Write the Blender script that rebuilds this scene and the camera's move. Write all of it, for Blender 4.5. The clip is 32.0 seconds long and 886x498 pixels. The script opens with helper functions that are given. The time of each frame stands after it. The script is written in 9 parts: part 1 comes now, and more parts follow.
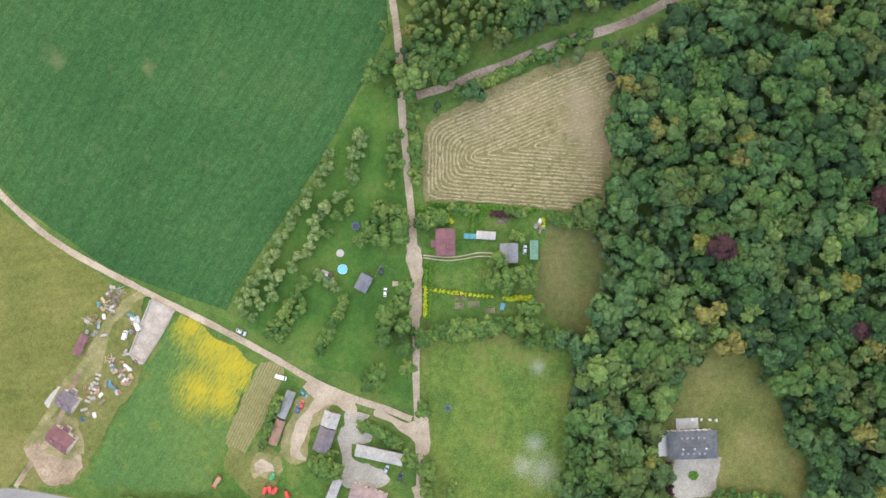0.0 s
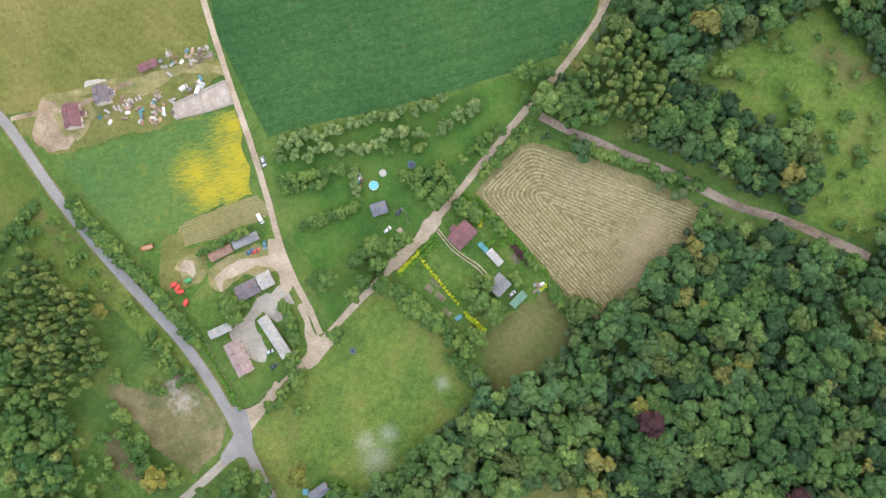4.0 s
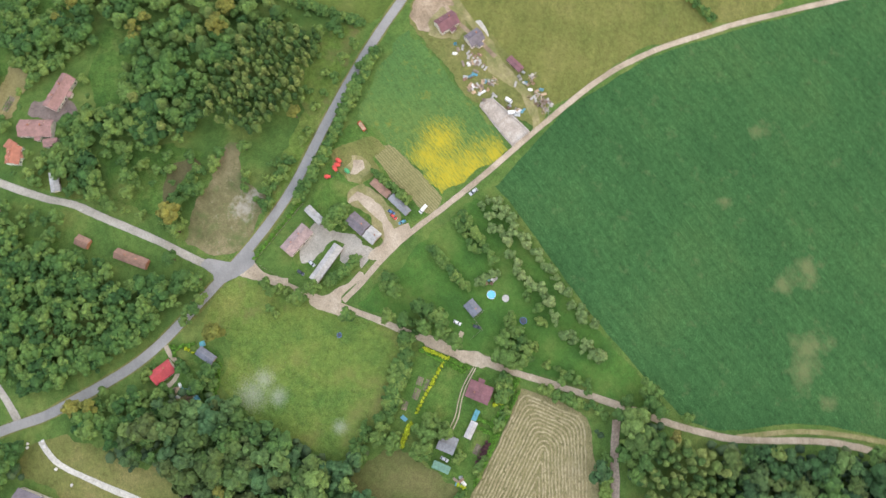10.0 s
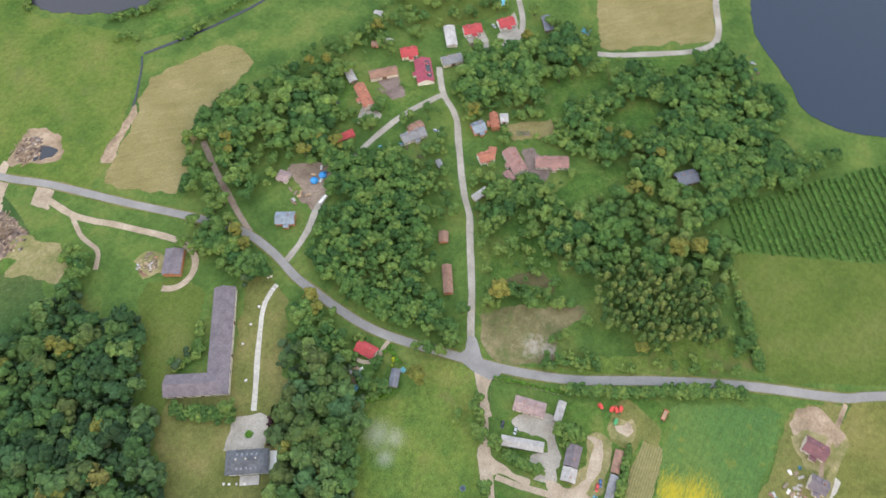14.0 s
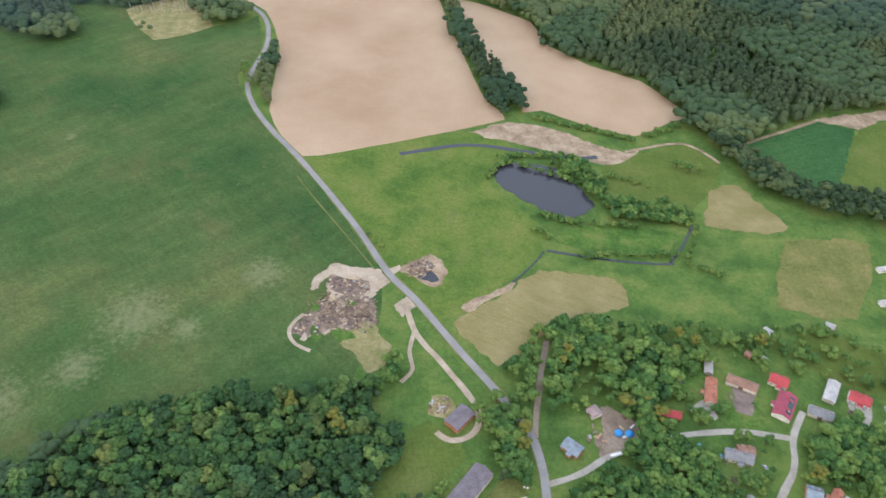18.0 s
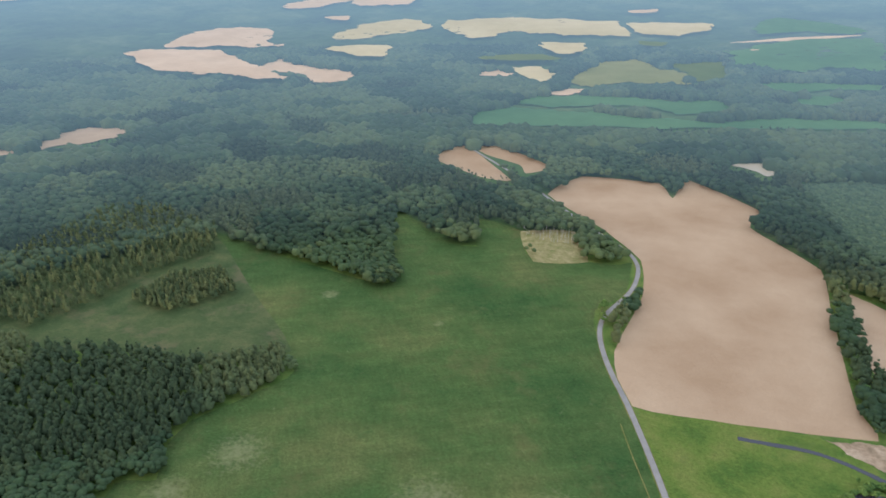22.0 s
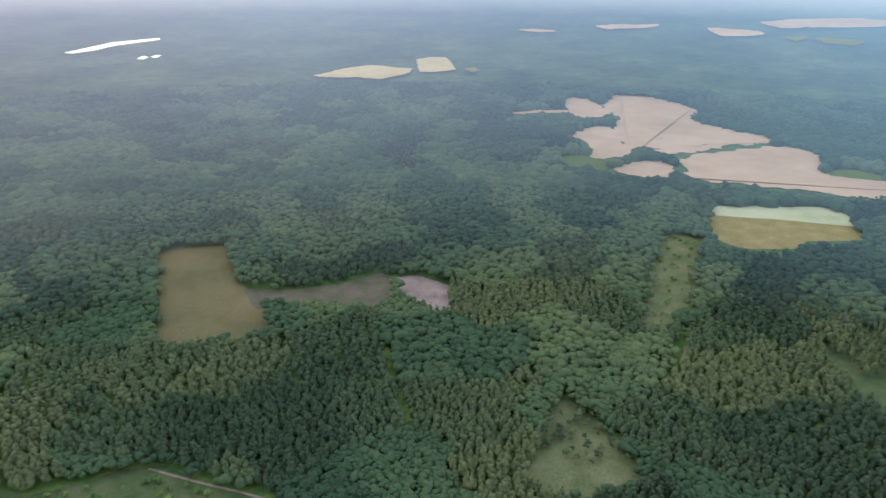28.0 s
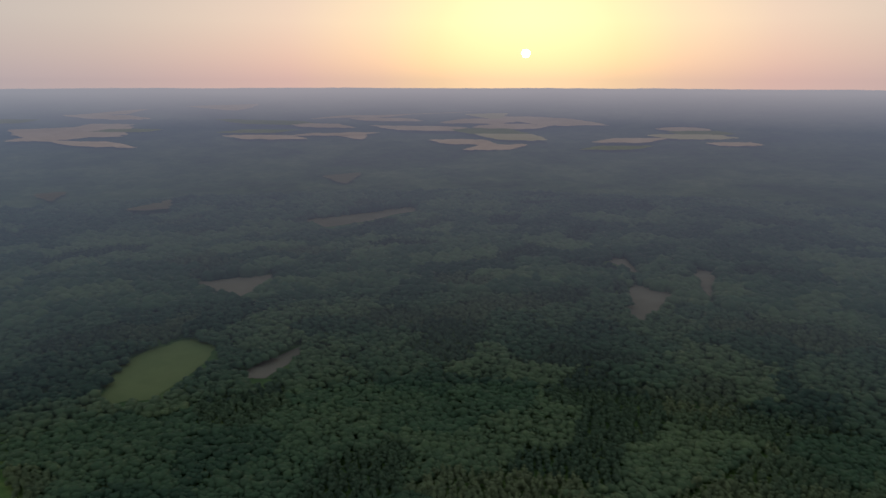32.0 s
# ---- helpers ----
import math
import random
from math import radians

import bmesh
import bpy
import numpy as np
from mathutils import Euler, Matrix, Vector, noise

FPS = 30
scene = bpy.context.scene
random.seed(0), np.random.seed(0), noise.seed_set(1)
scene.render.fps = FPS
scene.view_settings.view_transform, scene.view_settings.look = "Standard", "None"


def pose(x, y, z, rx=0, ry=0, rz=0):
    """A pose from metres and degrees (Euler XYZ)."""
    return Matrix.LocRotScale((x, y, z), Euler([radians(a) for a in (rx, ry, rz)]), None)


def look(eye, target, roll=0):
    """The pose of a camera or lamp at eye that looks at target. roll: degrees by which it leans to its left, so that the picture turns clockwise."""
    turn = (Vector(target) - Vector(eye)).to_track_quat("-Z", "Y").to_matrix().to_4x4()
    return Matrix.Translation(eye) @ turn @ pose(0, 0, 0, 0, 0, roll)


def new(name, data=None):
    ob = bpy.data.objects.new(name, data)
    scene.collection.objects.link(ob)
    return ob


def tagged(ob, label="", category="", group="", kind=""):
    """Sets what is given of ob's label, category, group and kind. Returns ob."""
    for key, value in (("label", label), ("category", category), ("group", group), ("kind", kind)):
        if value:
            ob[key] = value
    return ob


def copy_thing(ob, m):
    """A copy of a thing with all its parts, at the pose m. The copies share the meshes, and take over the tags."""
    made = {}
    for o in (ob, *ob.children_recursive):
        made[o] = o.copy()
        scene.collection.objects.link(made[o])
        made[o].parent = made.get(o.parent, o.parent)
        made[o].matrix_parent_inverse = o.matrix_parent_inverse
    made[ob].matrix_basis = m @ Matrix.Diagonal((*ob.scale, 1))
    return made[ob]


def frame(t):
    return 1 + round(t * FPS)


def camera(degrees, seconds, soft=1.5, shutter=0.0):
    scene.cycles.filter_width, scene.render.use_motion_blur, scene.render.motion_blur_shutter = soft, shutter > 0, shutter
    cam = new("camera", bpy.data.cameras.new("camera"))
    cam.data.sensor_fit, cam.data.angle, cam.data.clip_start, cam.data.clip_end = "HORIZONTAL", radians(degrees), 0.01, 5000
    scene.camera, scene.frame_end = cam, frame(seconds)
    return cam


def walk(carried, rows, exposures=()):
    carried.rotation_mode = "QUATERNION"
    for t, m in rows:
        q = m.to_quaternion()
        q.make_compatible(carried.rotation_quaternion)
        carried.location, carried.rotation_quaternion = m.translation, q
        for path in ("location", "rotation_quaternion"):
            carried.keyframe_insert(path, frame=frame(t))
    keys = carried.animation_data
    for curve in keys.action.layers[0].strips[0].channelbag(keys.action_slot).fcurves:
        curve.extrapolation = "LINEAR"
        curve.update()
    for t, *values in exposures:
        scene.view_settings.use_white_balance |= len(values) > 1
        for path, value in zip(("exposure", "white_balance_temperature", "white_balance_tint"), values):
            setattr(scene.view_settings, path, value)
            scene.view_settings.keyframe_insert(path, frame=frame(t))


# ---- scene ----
cam = camera(64.07, 32.0, shutter=0.3)
walk(cam, [
    (0, pose(12.9, 17.2, 344.4, 2.31, 2.00, -44.39)),
    (0.5, pose(13.1, 14.4, 346.1, 2.69, 2.13, -38.69)),
    (1, pose(13.4, 10.1, 347.4, 3.38, 2.32, -32.49)),
    (1.5, pose(12.9, 6.0, 349.3, 4.11, 2.27, -26.48)),
    (2, pose(12.2, 2.3, 350.5, 4.77, 2.09, -20.55)),
    (2.5, pose(12.2, -0.9, 351.9, 5.23, 1.88, -15.11)),
    (3, pose(13.1, -2.5, 352.6, 5.48, 1.70, -9.98)),
    (3.5, pose(14.1, -2.7, 355.6, 5.42, 1.43, -5.19)),
    (5.5, pose(6.4, 11.2, 361.7, 2.55, -0.67, 15.95)),
    (6, pose(8.0, 13.5, 363.7, 2.09, -0.46, 21.20)),
    (6.5, pose(11.8, 14.7, 363.0, 2.08, 0.08, 26.17)),
    (7, pose(15.8, 17.8, 363.3, 1.98, 0.76, 31.69)),
    (7.5, pose(18.0, 23.4, 366.3, 2.94, 1.41, 37.37)),
    (8, pose(15.9, 27.0, 368.3, 4.35, 1.48, 43.00)),
    (8.5, pose(11.7, 26.8, 371.0, 5.84, 1.01, 48.44)),
    (9, pose(7.3, 23.8, 374.0, 7.35, 0.33, 54.93)),
    (9.5, pose(4.3, 20.6, 377.9, 8.92, -0.28, 61.01)),
    (10, pose(3.5, 16.7, 381.1, 10.64, -0.75, 68.15)),
    (10.5, pose(3.9, 14.4, 382.5, 12.41, -0.90, 76.07)),
    (11, pose(4.9, 14.0, 382.7, 14.17, -0.73, 84.71)),
    (11.5, pose(5.6, 13.5, 384.6, 15.95, -0.51, 93.53)),
    (12, pose(4.5, 12.7, 386.4, 17.74, -0.34, 102.23)),
    (12.5, pose(1.8, 12.1, 388.6, 19.52, 0.01, 110.99)),
    (13, pose(-1.4, 11.8, 390.6, 21.32, 0.51, 119.36)),
    (13.5, pose(-2.5, 11.8, 392.2, 23.42, 0.92, 127.13)),
    (14, pose(-1.7, 11.9, 393.1, 25.79, 1.22, 134.56)),
    (14.5, pose(2.4, 10.6, 393.9, 28.33, 1.05, 141.11)),
    (15, pose(9.1, 11.3, 394.1, 31.21, 0.70, 147.19)),
    (15.5, pose(13.9, 12.1, 393.3, 34.06, 0.35, 153.06)),
    (17.5, pose(17.0, 14.8, 390.6, 44.33, 0.23, 171.16)),
    (18, pose(17.6, 15.5, 389.9, 46.87, 0.24, 175.97)),
    (18.5, pose(18.5, 14.8, 389.9, 49.20, 0.21, 182.22)),
    (19, pose(18.3, 15.4, 391.4, 51.54, 0.22, 188.34)),
    (19.5, pose(17.1, 14.9, 393.0, 53.84, 0.28, 192.34)),
    (20, pose(16.8, 14.5, 394.2, 56.18, 0.36, 197.01)),
    (20.5, pose(14.4, 13.8, 395.1, 58.59, 0.38, 199.41)),
    (21, pose(14.3, 13.4, 396.1, 60.94, 0.33, 200.69)),
    (21.5, pose(15.2, 12.2, 397.6, 63.29, 0.30, 203.45)),
    (22, pose(15.9, 12.0, 398.4, 65.68, 0.33, 207.82)),
    (22.5, pose(15.6, 12.0, 399.7, 68.10, 0.18, 212.15)),
    (23, pose(16.2, 12.6, 400.0, 70.59, 0.07, 216.14)),
    (23.5, pose(17.3, 12.5, 402.7, 72.92, 0.06, 220.66)),
    (24, pose(17.3, 13.8, 403.2, 73.35, -0.01, 224.47)),
    (24.5, pose(17.9, 14.3, 404.5, 73.34, -0.08, 230.60)),
    (25, pose(18.4, 14.1, 407.0, 73.25, -0.07, 236.78)),
    (25.5, pose(19.2, 14.0, 409.5, 73.17, -0.01, 243.25)),
    (27.5, pose(26.1, 11.4, 406.1, 69.01, -0.38, 269.71)),
    (28, pose(27.0, 10.2, 409.1, 68.27, -0.37, 276.26)),
    (28.5, pose(26.0, 10.0, 411.8, 68.22, -0.39, 283.35)),
    (29, pose(25.7, 9.2, 413.9, 68.18, -0.21, 291.00)),
    (29.5, pose(27.4, 10.0, 416.5, 68.55, -0.18, 297.96)),
    (30, pose(27.7, 10.5, 416.5, 70.60, -0.14, 304.53)),
    (30.5, pose(27.5, 10.9, 418.6, 72.05, -0.08, 312.12)),
    (31, pose(26.5, 11.8, 420.8, 73.54, -0.09, 320.20)),
    (31.5, pose(23.8, 11.4, 422.3, 75.06, -0.12, 328.16)),
    (32, pose(20.2, 9.0, 423.2, 76.56, -0.09, 336.46)),
], exposures=[(0, 3.18, 6500, 10), (8, 3.17, 6500, 10), (10, 3.12, 6500, 10), (13, 3.04, 6500, 10), (15, 3.09, 6350, 10), (18, 2.95, 6050, 10), (19, 2.93, 6050, 10), (20, 2.84, 6100, 10), (21, 2.76, 6150, 10), (23, 2.2, 6150, 10), (24, 1.75, 6150, 10), (25.5, 1.85, 6150, 10), (27.5, 2.6, 5900, 10), (29.5, 2.76, 5900, 10), (30, 2.1, 5900, 10), (30.5, 1.93, 5950, 10), (31, 1.56, 5780, 10), (32, 0.9, 5850, 12)])

# ---- light: hazy evening sky, sun two degrees over the horizon
SUN_AZ = radians(30.0)
SUN_EL = radians(2.0)
world = bpy.data.worlds.new("evening_sky")
scene.world = world
world.use_nodes = True
wn = world.node_tree
sky = wn.nodes.new("ShaderNodeTexSky")
sky.sky_type = "NISHITA"
sky.sun_disc = False
sky.sun_elevation, sky.sun_rotation = SUN_EL, SUN_AZ
sky.air_density, sky.dust_density, sky.ozone_density = 1.0, 2.0, 1.0
SUN_WAY = Vector((math.sin(SUN_AZ) * math.cos(SUN_EL), math.cos(SUN_AZ) * math.cos(SUN_EL), math.sin(SUN_EL)))
way = wn.nodes.new("ShaderNodeTexCoord").outputs["Generated"]
split = wn.nodes.new("ShaderNodeSeparateXYZ")
wn.links.new(way, split.inputs[0])
up = wn.nodes.new("ShaderNodeValToRGB")  # milky haze: pale at the skyline, bluer overhead
for pos, c in ((0.0, (0.178, 0.191, 0.198)), (0.03, (0.2, 0.2, 0.2)), (0.15, (0.212, 0.2, 0.197)), (0.5, (0.2, 0.21, 0.235)), (0.99, (0.2, 0.22, 0.26))):
    e = up.color_ramp.elements.new(pos)
    e.color = (*c, 1)
up.color_ramp.elements[-1].color = (0.2, 0.22, 0.26, 1)
up.color_ramp.elements[0].color = (0.16, 0.18, 0.19, 1)
wn.links.new(split.outputs[2], up.inputs[0])
toward = wn.nodes.new("ShaderNodeVectorMath")
toward.operation = "DOT_PRODUCT"
toward.inputs[1].default_value = SUN_WAY
wn.links.new(way, toward.inputs[0])
def sky_ramp(stops):
    r = wn.nodes.new("ShaderNodeValToRGB")
    for pos, c in stops:
        r.color_ramp.elements.new(pos).color = (*c, 1)
    e = r.color_ramp.elements
    e[0].color, e[len(e) - 1].color = (*stops[0][1], 1), (*stops[-1][1], 1)
    wn.links.new(toward.outputs["Value"], r.inputs[0])
    return r.outputs[0]


def sky_mix(kind, share, a, b):
    m = wn.nodes.new("ShaderNodeMix")
    m.data_type, m.blend_type = "RGBA", kind
    if isinstance(share, float):
        m.inputs[0].default_value = share
    else:
        wn.links.new(share, m.inputs[0])
    wn.links.new(a, m.inputs[6])
    wn.links.new(b, m.inputs[7])
    return m.outputs[2]


# warm glow round the low sun
near_sun = sky_ramp([(0.01, (0, 0, 0)), (0.45, (0, 0, 0)), (0.85, (0.7,) * 3), (0.96, (0.95,) * 3), (0.998, (1, 1, 1))])
glow = sky_ramp([(0.01, (0.33, 0.26, 0.21)), (0.85, (0.385, 0.302, 0.225)), (0.95, (0.42, 0.32, 0.236)), (0.98, (0.437, 0.36, 0.232)), (0.993, (0.46, 0.408, 0.225)), (0.999, (0.506, 0.46, 0.25))])
low = wn.nodes.new("ShaderNodeValToRGB")  # the glow reddens into the haze at the skyline
low.color_ramp.elements[0].color, low.color_ramp.elements[1].position, low.color_ramp.elements[1].color = (0.84, 0.73, 0.8, 1), 0.075, (1, 1, 1, 1)
wn.links.new(split.outputs[2], low.inputs[0])
hazy = sky_mix("MIX", near_sun, up.outputs[0], sky_mix("MULTIPLY", 1.0, glow, low.outputs[0]))
wn.links.new(sky_mix("ADD", 0.01, hazy, sky.outputs[0]), wn.nodes["Background"].inputs[0])
wn.nodes["Background"].inputs[1].default_value = 1.0
sun = new("sun_light", bpy.data.lights.new("sun_light", "SUN"))
sun.data.energy, sun.data.angle, sun.data.color = 0.35, radians(4), (1.0, 0.78, 0.55)
sun.matrix_world = look((0, 0, 0), -SUN_WAY)

# ---- the lie of the land: flat for two kilometres, then rising gently to the skyline
CX, CY, FLAT, EDGE, EYE = 20.0, 20.0, 1900.0, 4900.0, 408.0
BACK = 900.0  # the backdrop of distance begins here
RING = np.linspace(FLAT, EDGE, 400)
SINK = 1 - 0.9 * ((RING - FLAT) / (EDGE - FLAT)) ** 1.7
AWAY = RING / SINK


def bend(x, y):
    """Plan metres to place: far plan distances are drawn together onto the rising land."""
    x, y = np.asarray(x, float) - CX, np.asarray(y, float) - CY
    d = np.hypot(x, y) + 1e-9
    r = np.where(d <= FLAT, d, np.interp(d, AWAY, RING))
    return CX + x * r / d, CY + y * r / d, rise(r)


def rise(r):
    u = np.clip((np.asarray(r, float) - FLAT) / (EDGE - FLAT), 0, 1)
    return EYE * 0.9 * u ** 1.7


# ---- materials
def material(name):
    m = bpy.data.materials.new(name)
    m.use_nodes = True
    nt = m.node_tree
    return m, nt, nt.nodes["Principled BSDF"]


def node(nt, kind, **values):
    n = nt.nodes.new(kind)
    for k, v in values.items():
        n.inputs[k].default_value = v
    return n


def place(nt, turn=0.0, stretch=(1, 1, 1)):
    g = nt.nodes.new("ShaderNodeNewGeometry")
    m = node(nt, "ShaderNodeMapping", Rotation=(0, 0, radians(turn)), Scale=stretch)
    nt.links.new(g.outputs["Position"], m.inputs["Vector"])
    return m.outputs[0]


def along(nt, turn, long, short):
    """Coordinates drawn out in one direction on the ground, for drilled and mown rows."""
    g = nt.nodes.new("ShaderNodeNewGeometry")
    m = node(nt, "ShaderNodeMapping", Rotation=(0, 0, radians(turn)), Scale=(long, short, 1))
    m.vector_type = "TEXTURE"
    nt.links.new(g.outputs["Position"], m.inputs["Vector"])
    return m.outputs[0]


def noise_at(nt, vec, scale, detail=4.0, rough=0.6):
    n = node(nt, "ShaderNodeTexNoise", Scale=scale, Detail=detail, Roughness=rough)
    nt.links.new(vec, n.inputs["Vector"])
    return n.outputs["Fac"]


def ramp(nt, fac, stops):
    r = nt.nodes.new("ShaderNodeValToRGB")
    e = r.color_ramp.elements
    e[0].position, e[0].color = stops[0][0], (*stops[0][1], 1)
    e[1].position, e[1].color = stops[-1][0], (*stops[-1][1], 1)
    for p, c in stops[1:-1]:
        e.new(p).color = (*c, 1)
    nt.links.new(fac, r.inputs[0])
    return r.outputs[0]


def mixed(nt, fac, a, b, kind="MIX"):
    m = nt.nodes.new("ShaderNodeMix")
    m.data_type, m.blend_type = "RGBA", kind
    for sock, v in ((0, fac), (6, a), (7, b)):
        if isinstance(v, (int, float)):
            m.inputs[sock].default_value = v
        elif isinstance(v, tuple):
            m.inputs[sock].default_value = (*v, 1)
        else:
            nt.links.new(v, m.inputs[sock])
    return m.outputs[2]


def bumped(nt, bsdf, height, strength, distance):
    b = node(nt, "ShaderNodeBump", Strength=strength, Distance=distance)
    nt.links.new(height, b.inputs["Height"])
    nt.links.new(b.outputs[0], bsdf.inputs["Normal"])


def haze_emission(m, most=1.0):
    """Haze painted as emission into the distant backdrop alone, growing from BACK to skyline."""
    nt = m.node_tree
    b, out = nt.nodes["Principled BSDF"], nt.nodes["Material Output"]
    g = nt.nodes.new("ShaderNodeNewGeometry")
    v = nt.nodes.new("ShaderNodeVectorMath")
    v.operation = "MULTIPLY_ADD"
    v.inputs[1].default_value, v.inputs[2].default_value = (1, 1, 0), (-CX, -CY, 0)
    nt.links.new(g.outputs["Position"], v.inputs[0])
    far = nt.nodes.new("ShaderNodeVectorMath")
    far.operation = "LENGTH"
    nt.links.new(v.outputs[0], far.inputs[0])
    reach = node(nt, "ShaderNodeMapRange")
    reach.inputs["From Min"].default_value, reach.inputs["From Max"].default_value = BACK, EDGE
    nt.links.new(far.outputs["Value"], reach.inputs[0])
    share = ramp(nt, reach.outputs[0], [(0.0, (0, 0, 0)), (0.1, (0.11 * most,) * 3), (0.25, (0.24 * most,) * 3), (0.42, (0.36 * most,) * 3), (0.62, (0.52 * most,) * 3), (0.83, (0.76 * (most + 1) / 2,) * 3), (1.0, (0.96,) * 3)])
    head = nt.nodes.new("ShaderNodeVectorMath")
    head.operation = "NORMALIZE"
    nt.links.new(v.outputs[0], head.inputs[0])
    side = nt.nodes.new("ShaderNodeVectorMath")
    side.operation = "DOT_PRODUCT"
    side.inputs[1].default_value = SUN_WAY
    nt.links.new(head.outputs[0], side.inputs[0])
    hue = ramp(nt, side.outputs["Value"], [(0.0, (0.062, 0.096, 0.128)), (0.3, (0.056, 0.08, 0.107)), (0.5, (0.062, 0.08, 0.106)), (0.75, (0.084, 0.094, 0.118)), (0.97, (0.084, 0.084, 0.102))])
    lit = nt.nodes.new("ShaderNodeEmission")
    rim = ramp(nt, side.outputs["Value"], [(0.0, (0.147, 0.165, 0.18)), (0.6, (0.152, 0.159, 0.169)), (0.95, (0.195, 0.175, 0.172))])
    hue = mixed(nt, ramp(nt, reach.outputs[0], [(0.74, (0, 0, 0)), (0.97, (0.95,) * 3)]), hue, rim)  # the painted haze takes the sky's colour at the skyline
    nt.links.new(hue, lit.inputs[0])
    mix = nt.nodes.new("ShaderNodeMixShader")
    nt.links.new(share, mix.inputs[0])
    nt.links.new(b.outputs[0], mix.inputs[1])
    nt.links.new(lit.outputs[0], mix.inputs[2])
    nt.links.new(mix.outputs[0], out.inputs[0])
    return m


def grassy(name, low, mid, high, broad=0.012, fine=0.35, lines=None, spots=None, patches=None, soft=0.62, streaks=None):
    """Grass, crop or bare soil: broad patches, fine grain, and where given worked lines and spots."""
    m, nt, b = material(name)
    v = place(nt)
    wide = noise_at(nt, v, broad, 5, 0.62)
    col = ramp(nt, wide, [(0.34, low), (0.5, mid), (0.68, high)])
    grain = noise_at(nt, v, fine, 6, 0.7)
    shade = ramp(nt, grain, [(0.25, (1 - 0.38 * soft,) * 3), (0.75, (1 + 0.35 * soft,) * 3)])
    col = mixed(nt, 1.0, col, shade, "MULTIPLY")
    blades = noise_at(nt, v, 1.7, 3, 0.7)
    col = mixed(nt, 1.0, col, ramp(nt, blades, [(0.3, (1 - 0.42 * soft,) * 3), (0.7, (1 + 0.42 * soft,) * 3)]), "MULTIPLY")
    if streaks:
        for turn, long, short, deep in streaks:
            drawn = noise_at(nt, along(nt, turn, long, short), 1.0, 4, 0.65)
            col = mixed(nt, 1.0, col, ramp(nt, drawn, [(0.3, (1 - deep,) * 3), (0.5, (1, 1, 1)), (0.7, (1 + deep,) * 3)]), "MULTIPLY")
    if lines:
        turn, gap, depth, hue = lines[:4]
        edge = lines[4] if len(lines) > 4 else 0.5
        w = node(nt, "ShaderNodeTexWave", Scale=0.314 / gap, Distortion=1.1, Detail=2.0)
        w.inputs["Detail Scale"].default_value = 0.6
        w.bands_direction = "Y"
        nt.links.new(place(nt, -turn), w.inputs["Vector"])
        broken = noise_at(nt, v, 0.05, 3, 0.6)
        amount = nt.nodes.new("ShaderNodeMath")
        amount.operation = "MULTIPLY"
        nt.links.new(ramp(nt, w.outputs["Fac"], [(edge, (0, 0, 0)), (edge + 0.3 * (1 - edge) / 0.5, (1, 1, 1))]), amount.inputs[0])
        nt.links.new(ramp(nt, broken, [(0.25, (0.35 * depth,) * 3), (0.6, (depth,) * 3)]), amount.inputs[1])
        col = mixed(nt, amount.outputs[0], col, hue)
    if spots:
        for scale, lo, hi, hue, strong in spots:
            s = noise_at(nt, v, scale, 7, 0.68)
            col = mixed(nt, ramp(nt, s, [(lo, (0, 0, 0)), (hi, (strong,) * 3)]), col, hue)
    if patches:
        hue, strong, scale, places = patches[:4]
        torn = noise_at(nt, along(nt, *patches[4]), 1.0, 7, 0.75) if len(patches) > 4 else noise_at(nt, v, scale, 7, 0.7)
        most = None
        for x, y, r in places:
            d = nt.nodes.new("ShaderNodeVectorMath")
            d.operation = "DISTANCE"
            d.inputs[1].default_value = (x, y, 0.1)
            nt.links.new(v, d.inputs[0])
            near = node(nt, "ShaderNodeMapRange")
            near.inputs["From Max"].default_value = r
            near.inputs["To Min"].default_value, near.inputs["To Max"].default_value = 0.36, 0.0
            nt.links.new(d.outputs["Value"], near.inputs[0])
            if most is None:
                most = near.outputs[0]
            else:
                m2 = nt.nodes.new("ShaderNodeMath")
                m2.operation = "MAXIMUM"
                nt.links.new(most, m2.inputs[0])
                nt.links.new(near.outputs[0], m2.inputs[1])
                most = m2.outputs[0]
        both = nt.nodes.new("ShaderNodeMath")
        both.operation = "ADD"
        nt.links.new(most, both.inputs[0])
        nt.links.new(torn, both.inputs[1])
        col = mixed(nt, ramp(nt, both.outputs[0], [(0.58, (0, 0, 0)), (0.86, (strong,) * 3)]), col, hue)
    nt.links.new(col, b.inputs["Base Color"])
    b.inputs["Roughness"].default_value = 0.95
    b.inputs["Specular IOR Level"].default_value = 0.1
    bumped(nt, b, grain, 0.6, 0.5)
    return m


M_GROUND = grassy("meadow_ground", (0.05, 0.1, 0.024), (0.083, 0.14, 0.033), (0.138, 0.17, 0.047), broad=0.035, soft=0.8, spots=[(0.013, 0.55, 0.7, (0.125, 0.178, 0.04), 0.6), (0.03, 0.54, 0.66, (0.045, 0.092, 0.023), 0.5), (0.11, 0.58, 0.72, (0.045, 0.092, 0.023), 0.5)])
M_CROP = grassy("grain_crop", (0.03, 0.083, 0.027), (0.038, 0.098, 0.031), (0.053, 0.113, 0.035), broad=0.01, soft=0.95, streaks=[(15.4, 9, 0.8, 0.13), (15.4, 40, 5, 0.09), (-28, 16, 3, 0.05)], lines=(15.4, 9.0, 0.35, (0.024, 0.066, 0.022), 0.93), patches=((0.16, 0.17, 0.075), 0.6, 0.09, [(22.7, 229, 14), (62, 213, 16), (73, 201, 14), (-28, 205, 7), (18, 289, 9), (91, 207, 7), (26, 212, 8), (-58, 241, 8)]))
